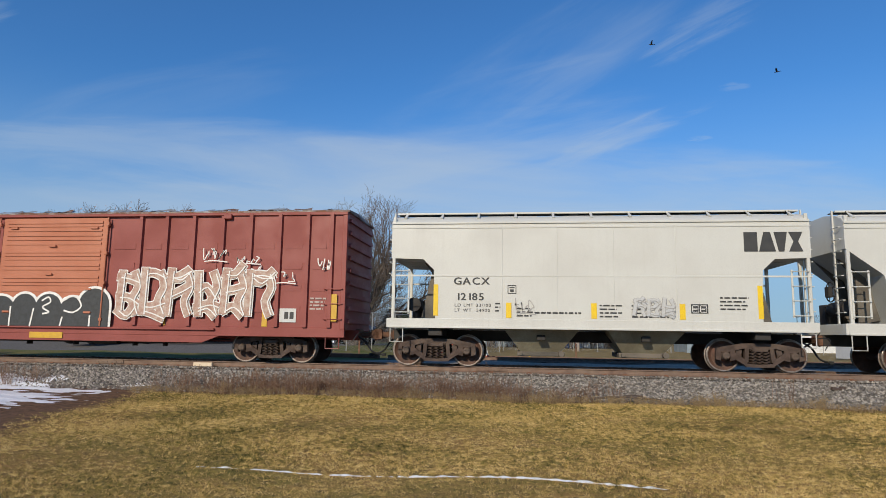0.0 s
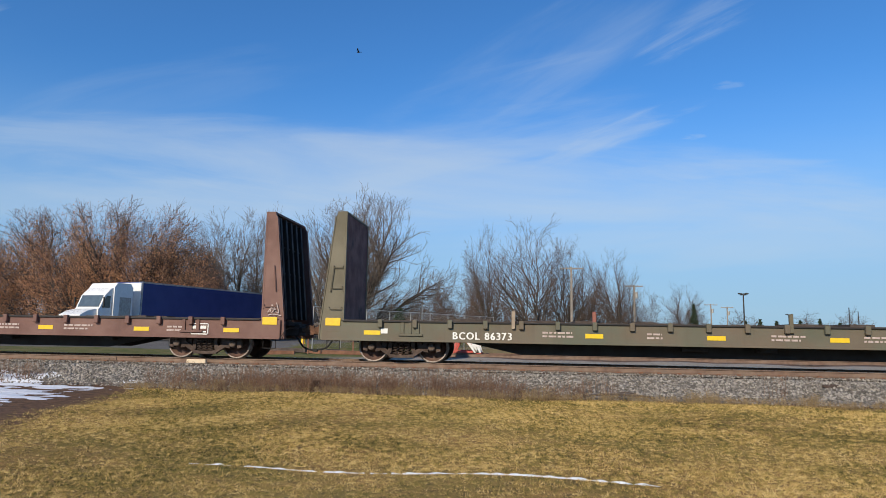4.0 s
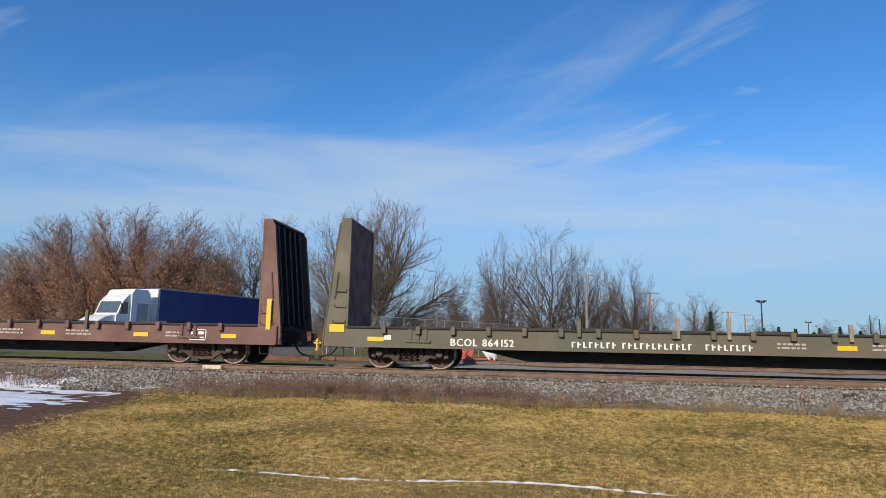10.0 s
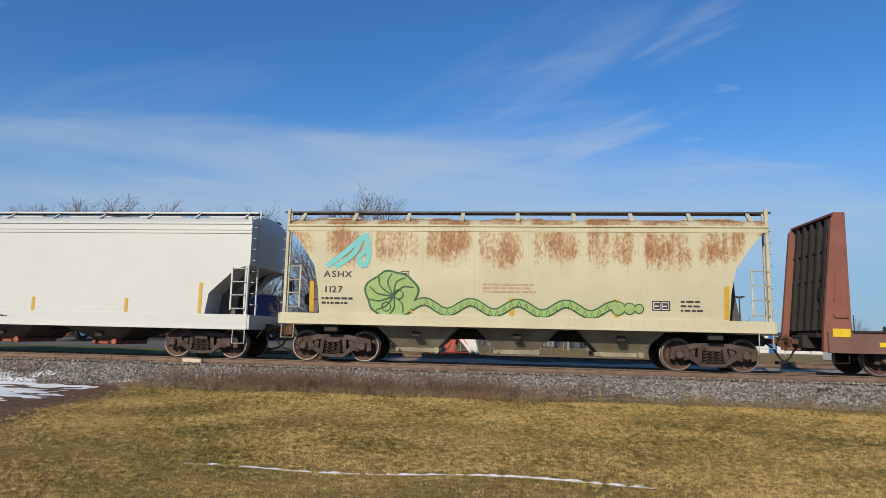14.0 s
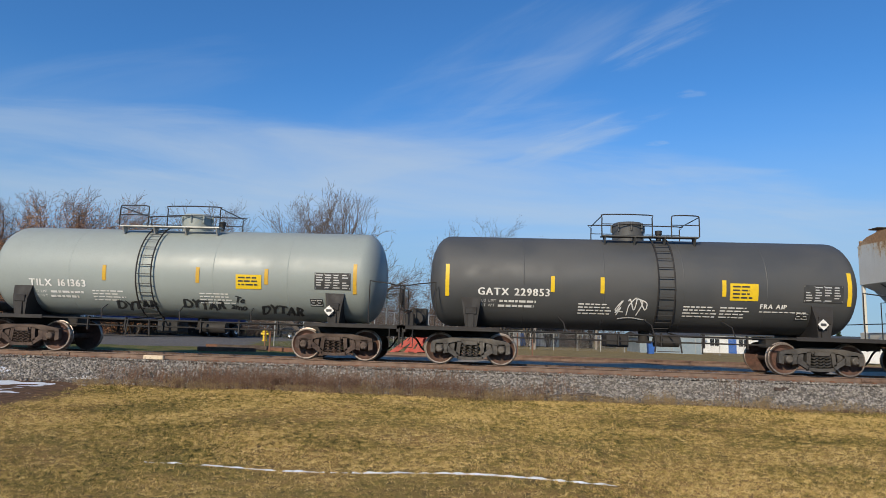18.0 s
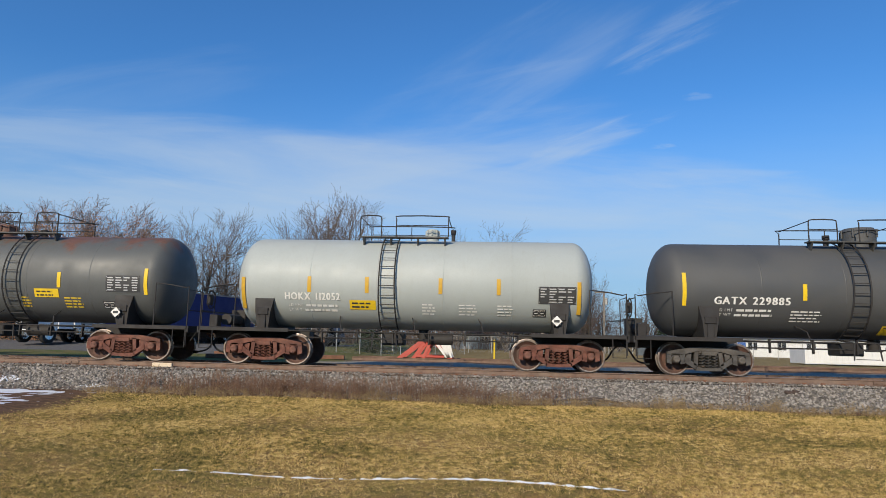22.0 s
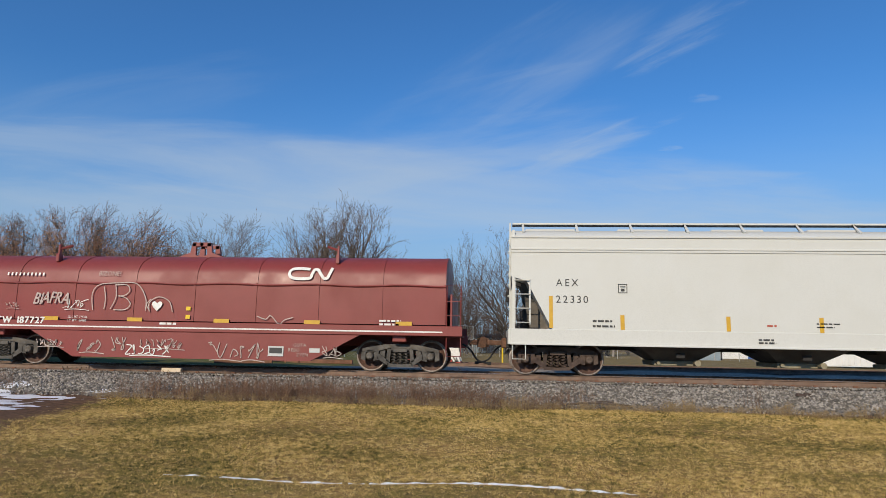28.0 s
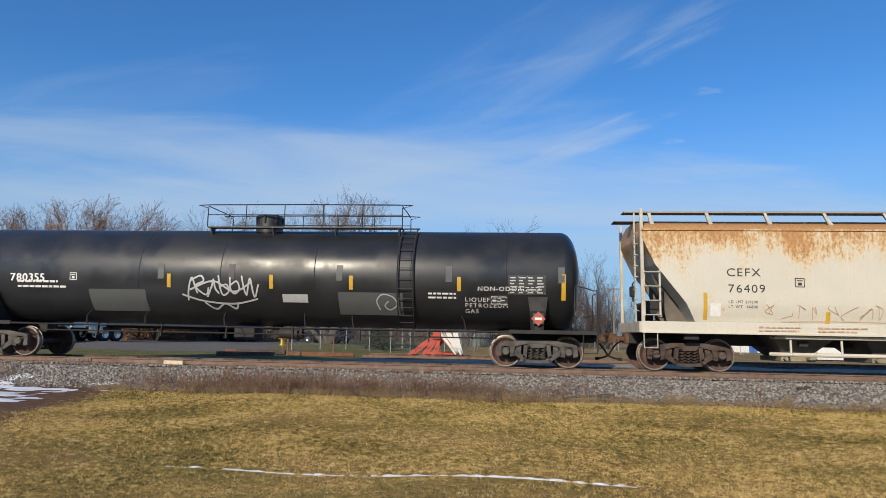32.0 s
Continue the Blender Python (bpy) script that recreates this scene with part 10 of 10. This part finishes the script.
def road_wheel(name, x, y, z, r, w, parent):
    b = Build()
    b.spin([(r * 0.55, -w / 2), (r * 0.92, -w / 2), (r, -w / 2 + 0.04), (r, w / 2 - 0.04), (r * 0.92, w / 2), (r * 0.55, w / 2)], n=20)
    ob = part(name, b, TYRE, parent, at=pose(x, y, z))
    b = Build()
    b.spin([(0.0, -w / 2 + 0.06), (r * 0.2, -w / 2 + 0.03), (r * 0.4, -w / 2 + 0.09), (r * 0.56, -w / 2 + 0.01), (r * 0.56, w / 2 - 0.01), (0.0, w / 2 - 0.06)], n=20)
    part("rim", b, CHROME, ob)
    return ob


def make_truck():
    """Tractor and long box trailer; built facing +x, its left side at -y... then turned."""
    tk = thing("semi_truck", "parked white semi tractor with a long navy blue box trailer", "truck")
    L, W, H = 16.4, 2.55, 4.08
    b = Build().cbox(-L, 0, -W / 2, W / 2, 1.15, H, 0.03)
    tr = part("trailer_box", b, NAVY, tk, "navy blue smooth-sided trailer box")
    b = Build()
    for y in (-W / 2 - 0.012, W / 2 - 0.02):
        b.cbox(-L - 0.01, 0.01, y, y + 0.032, H - 0.10, H + 0.015, 0.006)
        b.cbox(-L - 0.01, 0.01, y, y + 0.032, 1.12, 1.30, 0.006)
        b.cbox(-0.10, 0.012, y, y + 0.032, 1.15, H, 0.006)
        b.cbox(-L - 0.01, -L + 0.1, y, y + 0.032, 1.15, H, 0.006)
    part("edge_rail", b, GALV, tr)
    part("front_wall", Build().cbox(0.002, 0.05, -W / 2 + 0.05, W / 2 - 0.05, 1.2, H - 0.06, 0.01), WHITE_GLOSS, tr)
    b = Build()
    b.cbox(-L + 0.3, -0.5, -0.5, 0.5, 0.95, 1.16, 0.02)
    for x in (-4.0,):
        for y in (-0.8, 0.8):
            b.cbox(x - 0.06, x + 0.06, y - 0.06, y + 0.06, 0.25, 1.1, 0.01)
    b.cbox(-L + 0.02, -L + 0.12, -1.2, 1.2, 0.5, 0.62, 0.01)
    part("chassis", b, BLACK, tr)
    for x in (-L + 1.4, -L + 2.7):
        for y in (-1.05, 1.05):
            road_wheel("wheel", x, y, 0.5, 0.5, 0.5, tk)
    # tractor: sleeper, cab, hood
    for name, mt, x0, x1, poly in (("sleeper", WHITE_GLOSS, None, None, [(0.9, 1.0), (0.9, 3.55), (1.2, 3.85), (2.6, 3.85), (2.9, 3.55), (2.9, 1.0)]),
                                   ("cab", WHITE_GLOSS, None, None, [(2.9, 0.9), (2.9, 3.5), (3.1, 3.45), (3.7, 3.0), (4.15, 2.15), (4.3, 2.05), (4.3, 0.9)]),
                                   ("hood", WHITE_GLOSS, None, None, [(4.25, 0.75), (4.25, 2.08), (5.2, 1.92), (5.85, 1.65), (6.05, 1.3), (6.05, 0.75)])):
        w = {"sleeper": 1.22, "cab": 1.12, "hood": 0.98}[name]
        b = Build()
        b.prism(poly, -w, w)
        part(name, b, mt, tk)
    b = Build()
    b.prism([(3.72, 2.95), (4.13, 2.20), (4.16, 2.22), (3.75, 2.98)], -0.98, 0.98)
    part("windscreen", b, CAB_GLASS, tk)
    for y in (-1.13, 1.12):
        b = Build().prism([(3.15, 2.15), (3.15, 2.95), (3.55, 2.95), (3.98, 2.2), (3.98, 2.15)], y, y + 0.012)
        part("side_window", b, DARK_GLASS, tk)
        b = Build().cbox(4.0, 4.12, y * 1.22 - 0.05, y * 1.22 + 0.05, 2.2, 2.85, 0.02)
        b.tube([(3.95, y, 2.8), (4.05, y * 1.2, 2.75)], 0.02, 5)
        part("mirror", b, BLACK, tk)
        part("sleeper_panel", Build().cbox(1.05, 2.3, y * 1.085 - 0.006, y * 1.085 + 0.006, 1.2, 2.9, 0.004), GALV, tk, "grey side panel of the sleeper")
        part("door_seam", Build().cbox(2.98, 3.0, y * 1.0 - 0.008, y * 1.0 + 0.008, 1.0, 3.0, 0.002), BLACK, tk)
        b = Build().cbox(1.0, 2.85, y * 1.09 - 0.01, y * 1.09 + 0.01, 1.1, 1.16, 0.004)
        b.cbox(1.3, 2.7, y * 1.0 - 0.2, y * 1.0 + 0.2, 0.55, 1.0, 0.05)
        part("fuel_tank", b, CHROME, tk)
        part("headlight", Build().cbox(5.9, 6.08, y * 0.72 - 0.12, y * 0.72 + 0.12, 1.05, 1.3, 0.03), CHROME, tk)
        for x, r in ((5.2, 0.5), (0.9, 0.5), (-0.4, 0.5)):
            road_wheel("wheel", x, y * 0.93, 0.5, r, 0.36, tk)
    b = Build().cbox(5.95, 6.2, -1.05, 1.05, 0.45, 0.8, 0.05)
    part("bumper", b, CHROME, tk)
    part("grille", Build().cbox(6.04, 6.08, -0.45, 0.45, 0.85, 1.5, 0.02), BLACK, tk)
    part("frame_rail", Build().cbox(-1.2, 5.8, -0.45, 0.45, 0.7, 0.95, 0.02), BLACK, tk)
    for q in tk.children:
        if q != tr:
            q.location.x *= 0.74 if q.location.x > -2 else 1.0
            if not q.name.startswith("wheel"):
                q.scale.x = 0.74
    # near top corner of the trailer's front stands at (-27.6, 27.4); it points along (-0.28, -0.96)
    a = math.degrees(math.atan2(-0.96, -0.28))
    nx, ny = math.cos(radians(a + 90)), math.sin(radians(a + 90))
    tk.matrix_basis = pose(-27.05 - nx * W / 2, 27.4 - ny * W / 2, 0.02, rz=a)


def make_suv(x, y, paint, label, rz):
    car = thing("parked_suv", label, "car", at=pose(x, y, float(ground_z(np.array(x), np.array(y))), rz=rz))
    b = Build()
    prof = [(2.3, 0.45), (2.35, 0.75), (2.25, 1.0), (1.15, 1.1), (0.55, 1.68), (-1.9, 1.72), (-2.3, 1.1), (-2.35, 0.45)]
    b.rings([[(px, -0.88 + 0.08 * (pz > 1.2), pz) for px, pz in prof], [(px, 0.88 - 0.08 * (pz > 1.2), pz) for px, pz in prof]])
    part("body", b, paint, car)
    for y0 in (-0.895, 0.835):
        b = Build().prism([(0.95, 1.12), (0.5, 1.58), (-1.8, 1.60), (-2.0, 1.12)], y0, y0 + 0.06)
        part("side_window", b, DARK_GLASS, car)
    b = Build().prism([(1.12, 1.13), (0.6, 1.66), (0.64, 1.67), (1.17, 1.14)], -0.78, 0.78)
    part("windscreen", b, DARK_GLASS, car)
    for px in (1.45, -1.5):
        for py in (-0.8, 0.8):
            road_wheel("wheel", px, py, 0.37, 0.37, 0.24, car)
    for py in (-0.65, 0.65):
        part("headlight", Build().cbox(2.2, 2.34, py - 0.16, py + 0.16, 0.75, 0.95, 0.03), CHROME, car)
    part("grille", Build().cbox(2.32, 2.37, -0.45, 0.45, 0.62, 0.95, 0.02), CHROME, car)


def make_small():
    # bumper at the siding's end: braced red rails with a striped board
    bp = thing("bumping_post", "red steel bumping post with white diagonal stripes at the siding's end", "bumper", at=pose(-4.74, 12.2, -0.03))
    bp.scale = (0.88, 0.88, 0.88)
    for y in (-0.75, 0.75):
        b = Build()
        b.prism([(0.0, 0.0), (0.28, 0.0), (1.75, 1.12), (1.55, 1.20)], y - 0.06, y + 0.06)
        part("front_brace", b, BUMPER_RED, bp)
        b = Build()
        b.prism([(1.45, 1.18), (1.75, 1.18), (2.85, 0.0), (2.60, 0.0)], y - 0.06, y + 0.06)
        part("rear_brace", b, BUMPER_RED, bp)
        b = Build().prism([(0.75, 0.0), (0.95, 0.0), (1.55, 0.9), (1.42, 0.95)], y - 0.05, y + 0.05)
        part("inner_brace", b, BUMPER_RED, bp)
        b = Build().prism([(1.25, 0.0), (1.42, 0.0), (1.75, 0.75), (1.62, 0.85)], y - 0.05, y + 0.05)
        part("inner_brace", b, BUMPER_RED, bp)
        for k in range(3):
            x = 1.62 + 0.36 * k
            b = Build().prism([(x, 1.16 - 0.0 * k), (x + 0.16, 1.16), (x + 1.04 - 0.28 * k, 0.06), (x + 0.86 - 0.28 * k, 0.06)], y - 0.085, y - 0.065)
            part("white_stripe", b, WHITE_INK, bp)
        b = Build().cbox(0.9, 2.4, y - 0.04, y + 0.04, 0.05, 0.16, 0.01)
        part("foot_beam", b, BUMPER_RED, bp)
    part("striking_board", Build().cbox(1.35, 1.75, -0.95, 0.95, 0.82, 1.18, 0.03), BUMPER_RED, bp)
    # hydrant
    hy = thing("fire_hydrant", "bright yellow fire hydrant in the grass", "hydrant", at=pose(-15.4, 27.9, float(ground_z(np.array(-15.4), np.array(27.9)))))
    b = Build()
    b.cyl((0, 0, 0), (0, 0, 0.08), 0.2, n=14).cyl((0, 0, 0.08), (0, 0, 0.62), 0.14, n=14).cyl((0, 0, 0.62), (0, 0, 0.68), 0.19, n=14).cyl((0, 0, 0.68), (0, 0, 0.82), 0.16, 0.06, 14).cyl((0, 0, 0.82), (0, 0, 0.9), 0.035, n=6)
    part("barrel", b, YELLOW_PAINT, hy)
    for d in ((-1, 0), (1, 0), (0, -1)):
        part("nozzle_cap", Build().cyl((0.1 * d[0], 0.1 * d[1], 0.5), (0.25 * d[0], 0.25 * d[1], 0.5), 0.085, n=10), YELLOW_PAINT, hy)
    gz = lambda x, y: float(ground_z(np.array(float(x)), np.array(float(y))))
    # slim steel stakes between the tracks
    for x, y, h in ((-10.2, 11.5, 1.0), (-8.9, 15.0, 0.9), (-13.6, 22, 1.1), (1.4, 27, 1.5), (2.4, 28, 1.2), (-5.4, 27, 1.2)):
        st = thing("marker_stake", "slim rusty steel stake in the ground", "stake", "stakes beyond the track", at=pose(x, y, gz(x, y)))
        part("stake", Build().cbox(-0.035, 0.035, -0.02, 0.02, -0.05, h, 0.006), RUSTY, st)
    yp = thing("gas_marker", "yellow plastic pipeline marker post", "marker post", at=pose(-0.6, 30, gz(-0.6, 30)))
    part("post", Build().cyl((0, 0, 0), (0, 0, 1.3), 0.06, n=10), YELLOW_PAINT, yp)
    # scattered old sleepers and boards left of the siding
    rnd = random.Random(3)
    for k in range(9):
        x, y = rnd.uniform(-13, -7.5), rnd.uniform(9, 15)
        t = thing("old_sleeper", "weathered loose timber lying on the ground", "timber", "loose timbers", at=pose(x, y, gz(x, y) + 0.09, rz=rnd.uniform(-12, 12)))
        part("timber", Build().cbox(-1.2, 1.2, -0.11, 0.11, -0.09, 0.09, 0.012), RUSTY if k % 3 else TIE, t)
    # utility and lamp poles
    for x, y, top, r, arms, mt, label in ((-10.0, 47, 5.9, 0.07, 0, GALV, "slim pale galvanised steel pole"), (4.0, 57, 7.9, 0.15, 2.4, POST_WOOD, "weathered wooden utility pole with a crossarm"), (12.8, 77, 7.4, 0.15, 2.2, POST_WOOD, "weathered wooden utility pole with a crossarm"),
                                          (23.4, 67, 5.9, 0.09, 0.7, DARK_POST, "dark lamp post with two heads"), (33.1, 127, 7.2, 0.14, 2.4, POST_WOOD, "distant wooden utility pole"), (38.4, 137, 7.1, 0.14, 2.4, POST_WOOD, "distant wooden utility pole"),
                                          (46.9, 127, 5.5, 0.08, 0.9, DARK_POST, "distant slim dark lamp post"), (57.3, 127, 6.8, 0.1, 0, DARK_POST, "distant slim dark lamp post"), (60.0, 130, 6.2, 0.1, 0, DARK_POST, "distant slim dark lamp post")):
        z = gz(x, y)
        p = thing("utility_pole" if arms > 1.5 else "lamp_post", label, "pole", "poles beyond the track", at=pose(x, y, z))
        h = top - z
        part("shaft", Build().cyl((0, 0, -0.1), (0, 0, h), r, r * 0.75, 10), mt, p)
        if arms:
            part("crossarm", Build().cbox(-arms / 2, arms / 2, -0.06, 0.06, h - 0.25, h - 0.12, 0.01), mt, p)
            if arms > 1.5:
                for q in (-0.45, -0.2, 0.2, 0.45):
                    part("insulator", Build().cyl((arms * q, 0, h - 0.12), (arms * q, 0, h + 0.03), 0.035, n=8), GALV, p)
                part("transformer", Build().cyl((0.28, 0, h - 1.7), (0.28, 0, h - 0.9), 0.2, n=12), GALV, p) if x > 10 else None
            else:
                for q in (-0.5, 0.5):
                    part("lamp_head", Build().cbox(arms * q - 0.18, arms * q + 0.18, -0.15, 0.15, h - 0.14, h + 0.02, 0.02), mt, p)
    # tall wire fence receding behind the big tree
    fx0, fy0, fx1, fy1 = -13.2, 22.5, -3.4, 46.0
    fn = thing("wire_fence", "tall grey chain-link fence with a top rail", "fence")
    nseg = 9
    zt = 2.35
    for k in range(nseg + 1):
        t = k / nseg
        x, y = fx0 + (fx1 - fx0) * t, fy0 + (fy1 - fy0) * t
        part("post", Build().cyl((x, y, -0.5), (x, y, zt + 0.03), 0.035, n=8), GALV, fn)
    part("top_rail", Build().tube([(fx0, fy0, zt), (fx1, fy1, zt)], 0.022, 6), GALV, fn)
    segs = []
    length = math.hypot(fx1 - fx0, fy1 - fy0)
    ux, uy = (fx1 - fx0) / length, (fy1 - fy0) / length
    h = zt + 0.45
    for k in range(int((length + h) / 0.16)):
        for s in (1, -1):
            a = k * 0.16 - h
            lo, hi = max(0.0, a), min(length, a + h)
            if hi <= lo:
                continue
            z0, z1 = (lo - a, hi - a) if s > 0 else (h - (lo - a), h - (hi - a))
            segs.append((fx0 + ux * lo, fy0 + uy * lo, -0.45 + z0, fx0 + ux * hi, fy0 + uy * hi, -0.45 + z1, 0.003, 0.003))
    part("wire_mesh", sticks("wire_mesh", segs, GALV), None, fn)
    # low chain-link fence along the field's far side
    f2 = thing("low_fence", "low galvanised chain-link fence along the field", "fence")
    for k in range(34):
        x = -6 + k * 2.4
        part("post", Build().cyl((x, 58, -0.5), (x, 58, 1.25), 0.035, n=6), GALV, f2)
    part("top_rail", Build().tube([(-6, 58, 1.22), (73.2, 58, 1.22)], 0.022, 5), GALV, f2)
    segs = []
    for k in range(0, 480):
        x = -6 + k * 0.165
        segs += [(x, 58, -0.45, x + 1.6, 58, 1.2, 0.004, 0.004), (x + 1.6, 58, -0.45, x, 58, 1.2, 0.004, 0.004)]
    part("wire_mesh", sticks("wire_mesh", segs, GALV), None, f2)


WALL_WHITE = mat("white_painted_wall", (0.72, 0.72, 0.70), (0.64, 0.64, 0.62), 0.7, 0, 1, 0.1, 20, streak=0.1)
WALL_BLUE = mat("blue_grey_metal_siding", (0.26, 0.32, 0.36), (0.22, 0.28, 0.32), 0.5, 0.1, 1, 0.05, 20, streak=0.15)
ROOF_DARK = mat("dark_shingle_roof", (0.06, 0.055, 0.05), None, 0.9, 0, 3, 0.4, 20)
BIN_BLUE = mat("blue_plastic_bin", (0.03, 0.12, 0.42), None, 0.5, 0, 3, 0.05)


def building(name, label, x0, x1, y0, y1, h, wall, roof_h, nwin, doors=()):
    z = -0.5
    hs = thing(name, label, "building", "buildings beyond the field")
    b = Build().box(x0, x1, y0, y1, z, z + h)
    part("wall", b, wall, hs)
    b = Build()
    ym = (y0 + y1) / 2
    b.prism([(y0 - 0.4, z + h), (y1 + 0.4, z + h), (ym, z + h + roof_h)], x0 - 0.4, x1 + 0.4, "x")
    part("roof", b, ROOF_DARK, hs)
    for k in range(nwin):
        x = x0 + (x1 - x0) * (k + 0.5) / nwin
        w = part("window", Build().cbox(x - 0.55, x + 0.55, y0 - 0.03, y0 + 0.02, z + 0.9, z + 2.0, 0.01), DARK_GLASS, hs)
        f = Build()
        for a, c, e, g in ((-0.62, 0.62, 0.83, 0.9), (-0.62, 0.62, 2.0, 2.07), (-0.62, -0.55, 0.83, 2.07), (0.55, 0.62, 0.83, 2.07), (-0.03, 0.03, 0.9, 2.0)):
            f.cbox(x + a, x + c, y0 - 0.06, y0 - 0.001, z + e, z + g, 0.005)
        part("window_frame", f, WHITE_GLOSS, w)
    for x in doors:
        part("door", Build().cbox(x - 0.5, x + 0.5, y0 - 0.05, y0 + 0.02, z, z + 2.1, 0.01), BIN_BLUE, hs)
    if wall is WALL_BLUE:
        for k in range(int((x1 - x0) / 0.4)):
            part("siding_rib", Build().cbox(x0 + 0.4 * k, x0 + 0.4 * k + 0.06, y0 - 0.03, y0 + 0.0, z, z + h, 0.005), wall, hs)


def make_buildings():
    building("shed", "blue-grey metal shed beyond the field", 15.5, 22.0, 62, 70, 1.9, WALL_BLUE, 0.4, 0)
    building("warehouse", "long low white building beyond the field", 26.0, 58.0, 78, 96, 2.3, WALL_WHITE, 0.4, 9, (30.0,))
    building("house", "small white house beyond the trees", 0.5, 9.0, 88, 98, 2.4, WALL_WHITE, 0.5, 3, (4.0,))
    building("house", "grey-blue house beyond the trees", -8.0, -1.0, 90, 99, 2.3, WALL_BLUE, 0.5, 2)
    bn = thing("recycling_bin", "blue plastic wheeled bin beside the shed", "bin", at=pose(14.6, 51.5, -0.45))
    part("body", Build().rings([[(-0.24, -0.28, 0.06), (0.24, -0.28, 0.06), (0.24, 0.28, 0.06), (-0.24, 0.28, 0.06)], [(-0.3, -0.36, 1.0), (0.3, -0.36, 1.0), (0.3, 0.36, 1.0), (-0.3, 0.36, 1.0)]]), BIN_BLUE, bn)
    part("lid", Build().cbox(-0.33, 0.33, -0.4, 0.4, 1.0, 1.08, 0.02), BIN_BLUE, bn)
    for x in (-0.26, 0.26):
        part("wheel", Build().cyl((x - 0.03, 0.3, 0.1), (x + 0.03, 0.3, 0.1), 0.1, n=10), TYRE, bn)
    # white box trailer standing near the siding
    tb = thing("storage_container", "white storage container beyond the siding", "container", at=pose(22.5, 36.0, -0.45))
    part("box", Build().cbox(-0.5, 5.5, 0, 2.4, 0.1, 1.15, 0.02), WALL_WHITE, tb)
    for k in range(14):
        part("corrugation", Build().cbox(-0.4 + 0.42 * k, -0.2 + 0.42 * k, -0.03, 0.0, 0.2, 1.05, 0.008), WALL_WHITE, tb)


# ---- birds ----
BIRDS = []
FEATHER = mat("dark_feathers", (0.02, 0.018, 0.017), None, 0.7, 0, 9, 0.1)


def make_birds():
    routes = (((0, 9.77, 41.56, 25.97), (0.9, 4.37, 41.73, 27.03), (2.0, -2.53, 41.56, 27.67), (2.5, -5.53, 41.39, 27.63), (4.5, -18.73, 39.81, 25.3), (5.0, -22.06, 38.69, 25.38), (6.0, -27.76, 35.75, 26.77), (8.0, -40, 30, 30), (12.0, -64, 18, 34), (32.0, -190, -40, 50)),
              ((0, 19.5, 40.52, 22.75), (0.9, 19.61, 40.05, 23.97), (2.0, 20.44, 38.7, 26.74), (2.5, 21.23, 37.95, 27.84), (5.0, 26, 33, 34), (12.0, 40, 20, 45), (32.0, 80, -10, 80)))
    for k, rt in enumerate(routes):
        bd = thing("bird", "small dark bird in flight", "bird", "birds in the sky", at=pose(*rt[0][1:]))
        b = Build()
        b.rings([[(x, r * math.cos(2 * math.pi * q / 8), r * 0.9 * math.sin(2 * math.pi * q / 8)) for q in range(8)] for x, r in ((-0.19, 0.012), (-0.12, 0.03), (0.0, 0.055), (0.10, 0.048), (0.16, 0.03), (0.20, 0.008))])
        part("body", b, FEATHER, bd)
        for s in (-1, 1):
            b = Build()
            w = [(0.07, 0.0), (0.09, 0.22 * s), (0.02, 0.42 * s), (-0.05, 0.40 * s), (-0.06, 0.18 * s), (-0.06, 0.0)]
            b.prism(w if s > 0 else w[::-1], -0.008, 0.008, "z")
            part("wing", b, FEATHER, bd, at=pose(0, 0.03 * s, 0.02, 24 * s, 0, 0))
        part("tail", Build().prism([(-0.16, -0.03), (-0.30, -0.06), (-0.30, 0.06), (-0.16, 0.03)][::-1], -0.006, 0.006, "z"), FEATHER, bd)
        rows = [(t, pose(*plan(x, y), z, 0, 0, 176 if k == 0 else 150)) for t, x, y, z in rt]
        BIRDS.append((bd, rows))


make_trees()
make_truck()
make_suv(-16.9, 46.5, STEEL_BLUE, "dark blue parked sport utility car", 168)
make_small()
make_buildings()
make_birds()
for ob in [q for q in scene.objects if q not in BEFORE and not q.parent]:
    if not ob.name.startswith("railway_track"):
        lay(ob)


# ---- what moves ----
def motions():
    for car, where, half in CARS:
        walk(car, [(t, pose(where + run(t), 0, 0)) for t in range(33)])
    for ws, where, x in WHEELSETS:
        # turned frame by frame while the car passes the eye, at rest far off
        seen = [k for k in range(961) if -30 < where + x + run(k / 30) < 24]
        rows = [(k / 30, pose(x, 0, WR, 0, math.degrees(run(k / 30) - run(seen[0] / 30)) / WR, 0)) for k in seen]
        if seen[0] > 1:
            rows.insert(0, (0, pose(x, 0, WR)))
        if seen[-1] < 959:
            last = math.degrees(run(seen[-1] / 30) - run(seen[0] / 30)) / WR
            rows.append((32, pose(x, 0, WR, 0, last, 0)))
        walk(ws, rows)
    for bird, path in BIRDS:
        walk(bird, path)


motions()
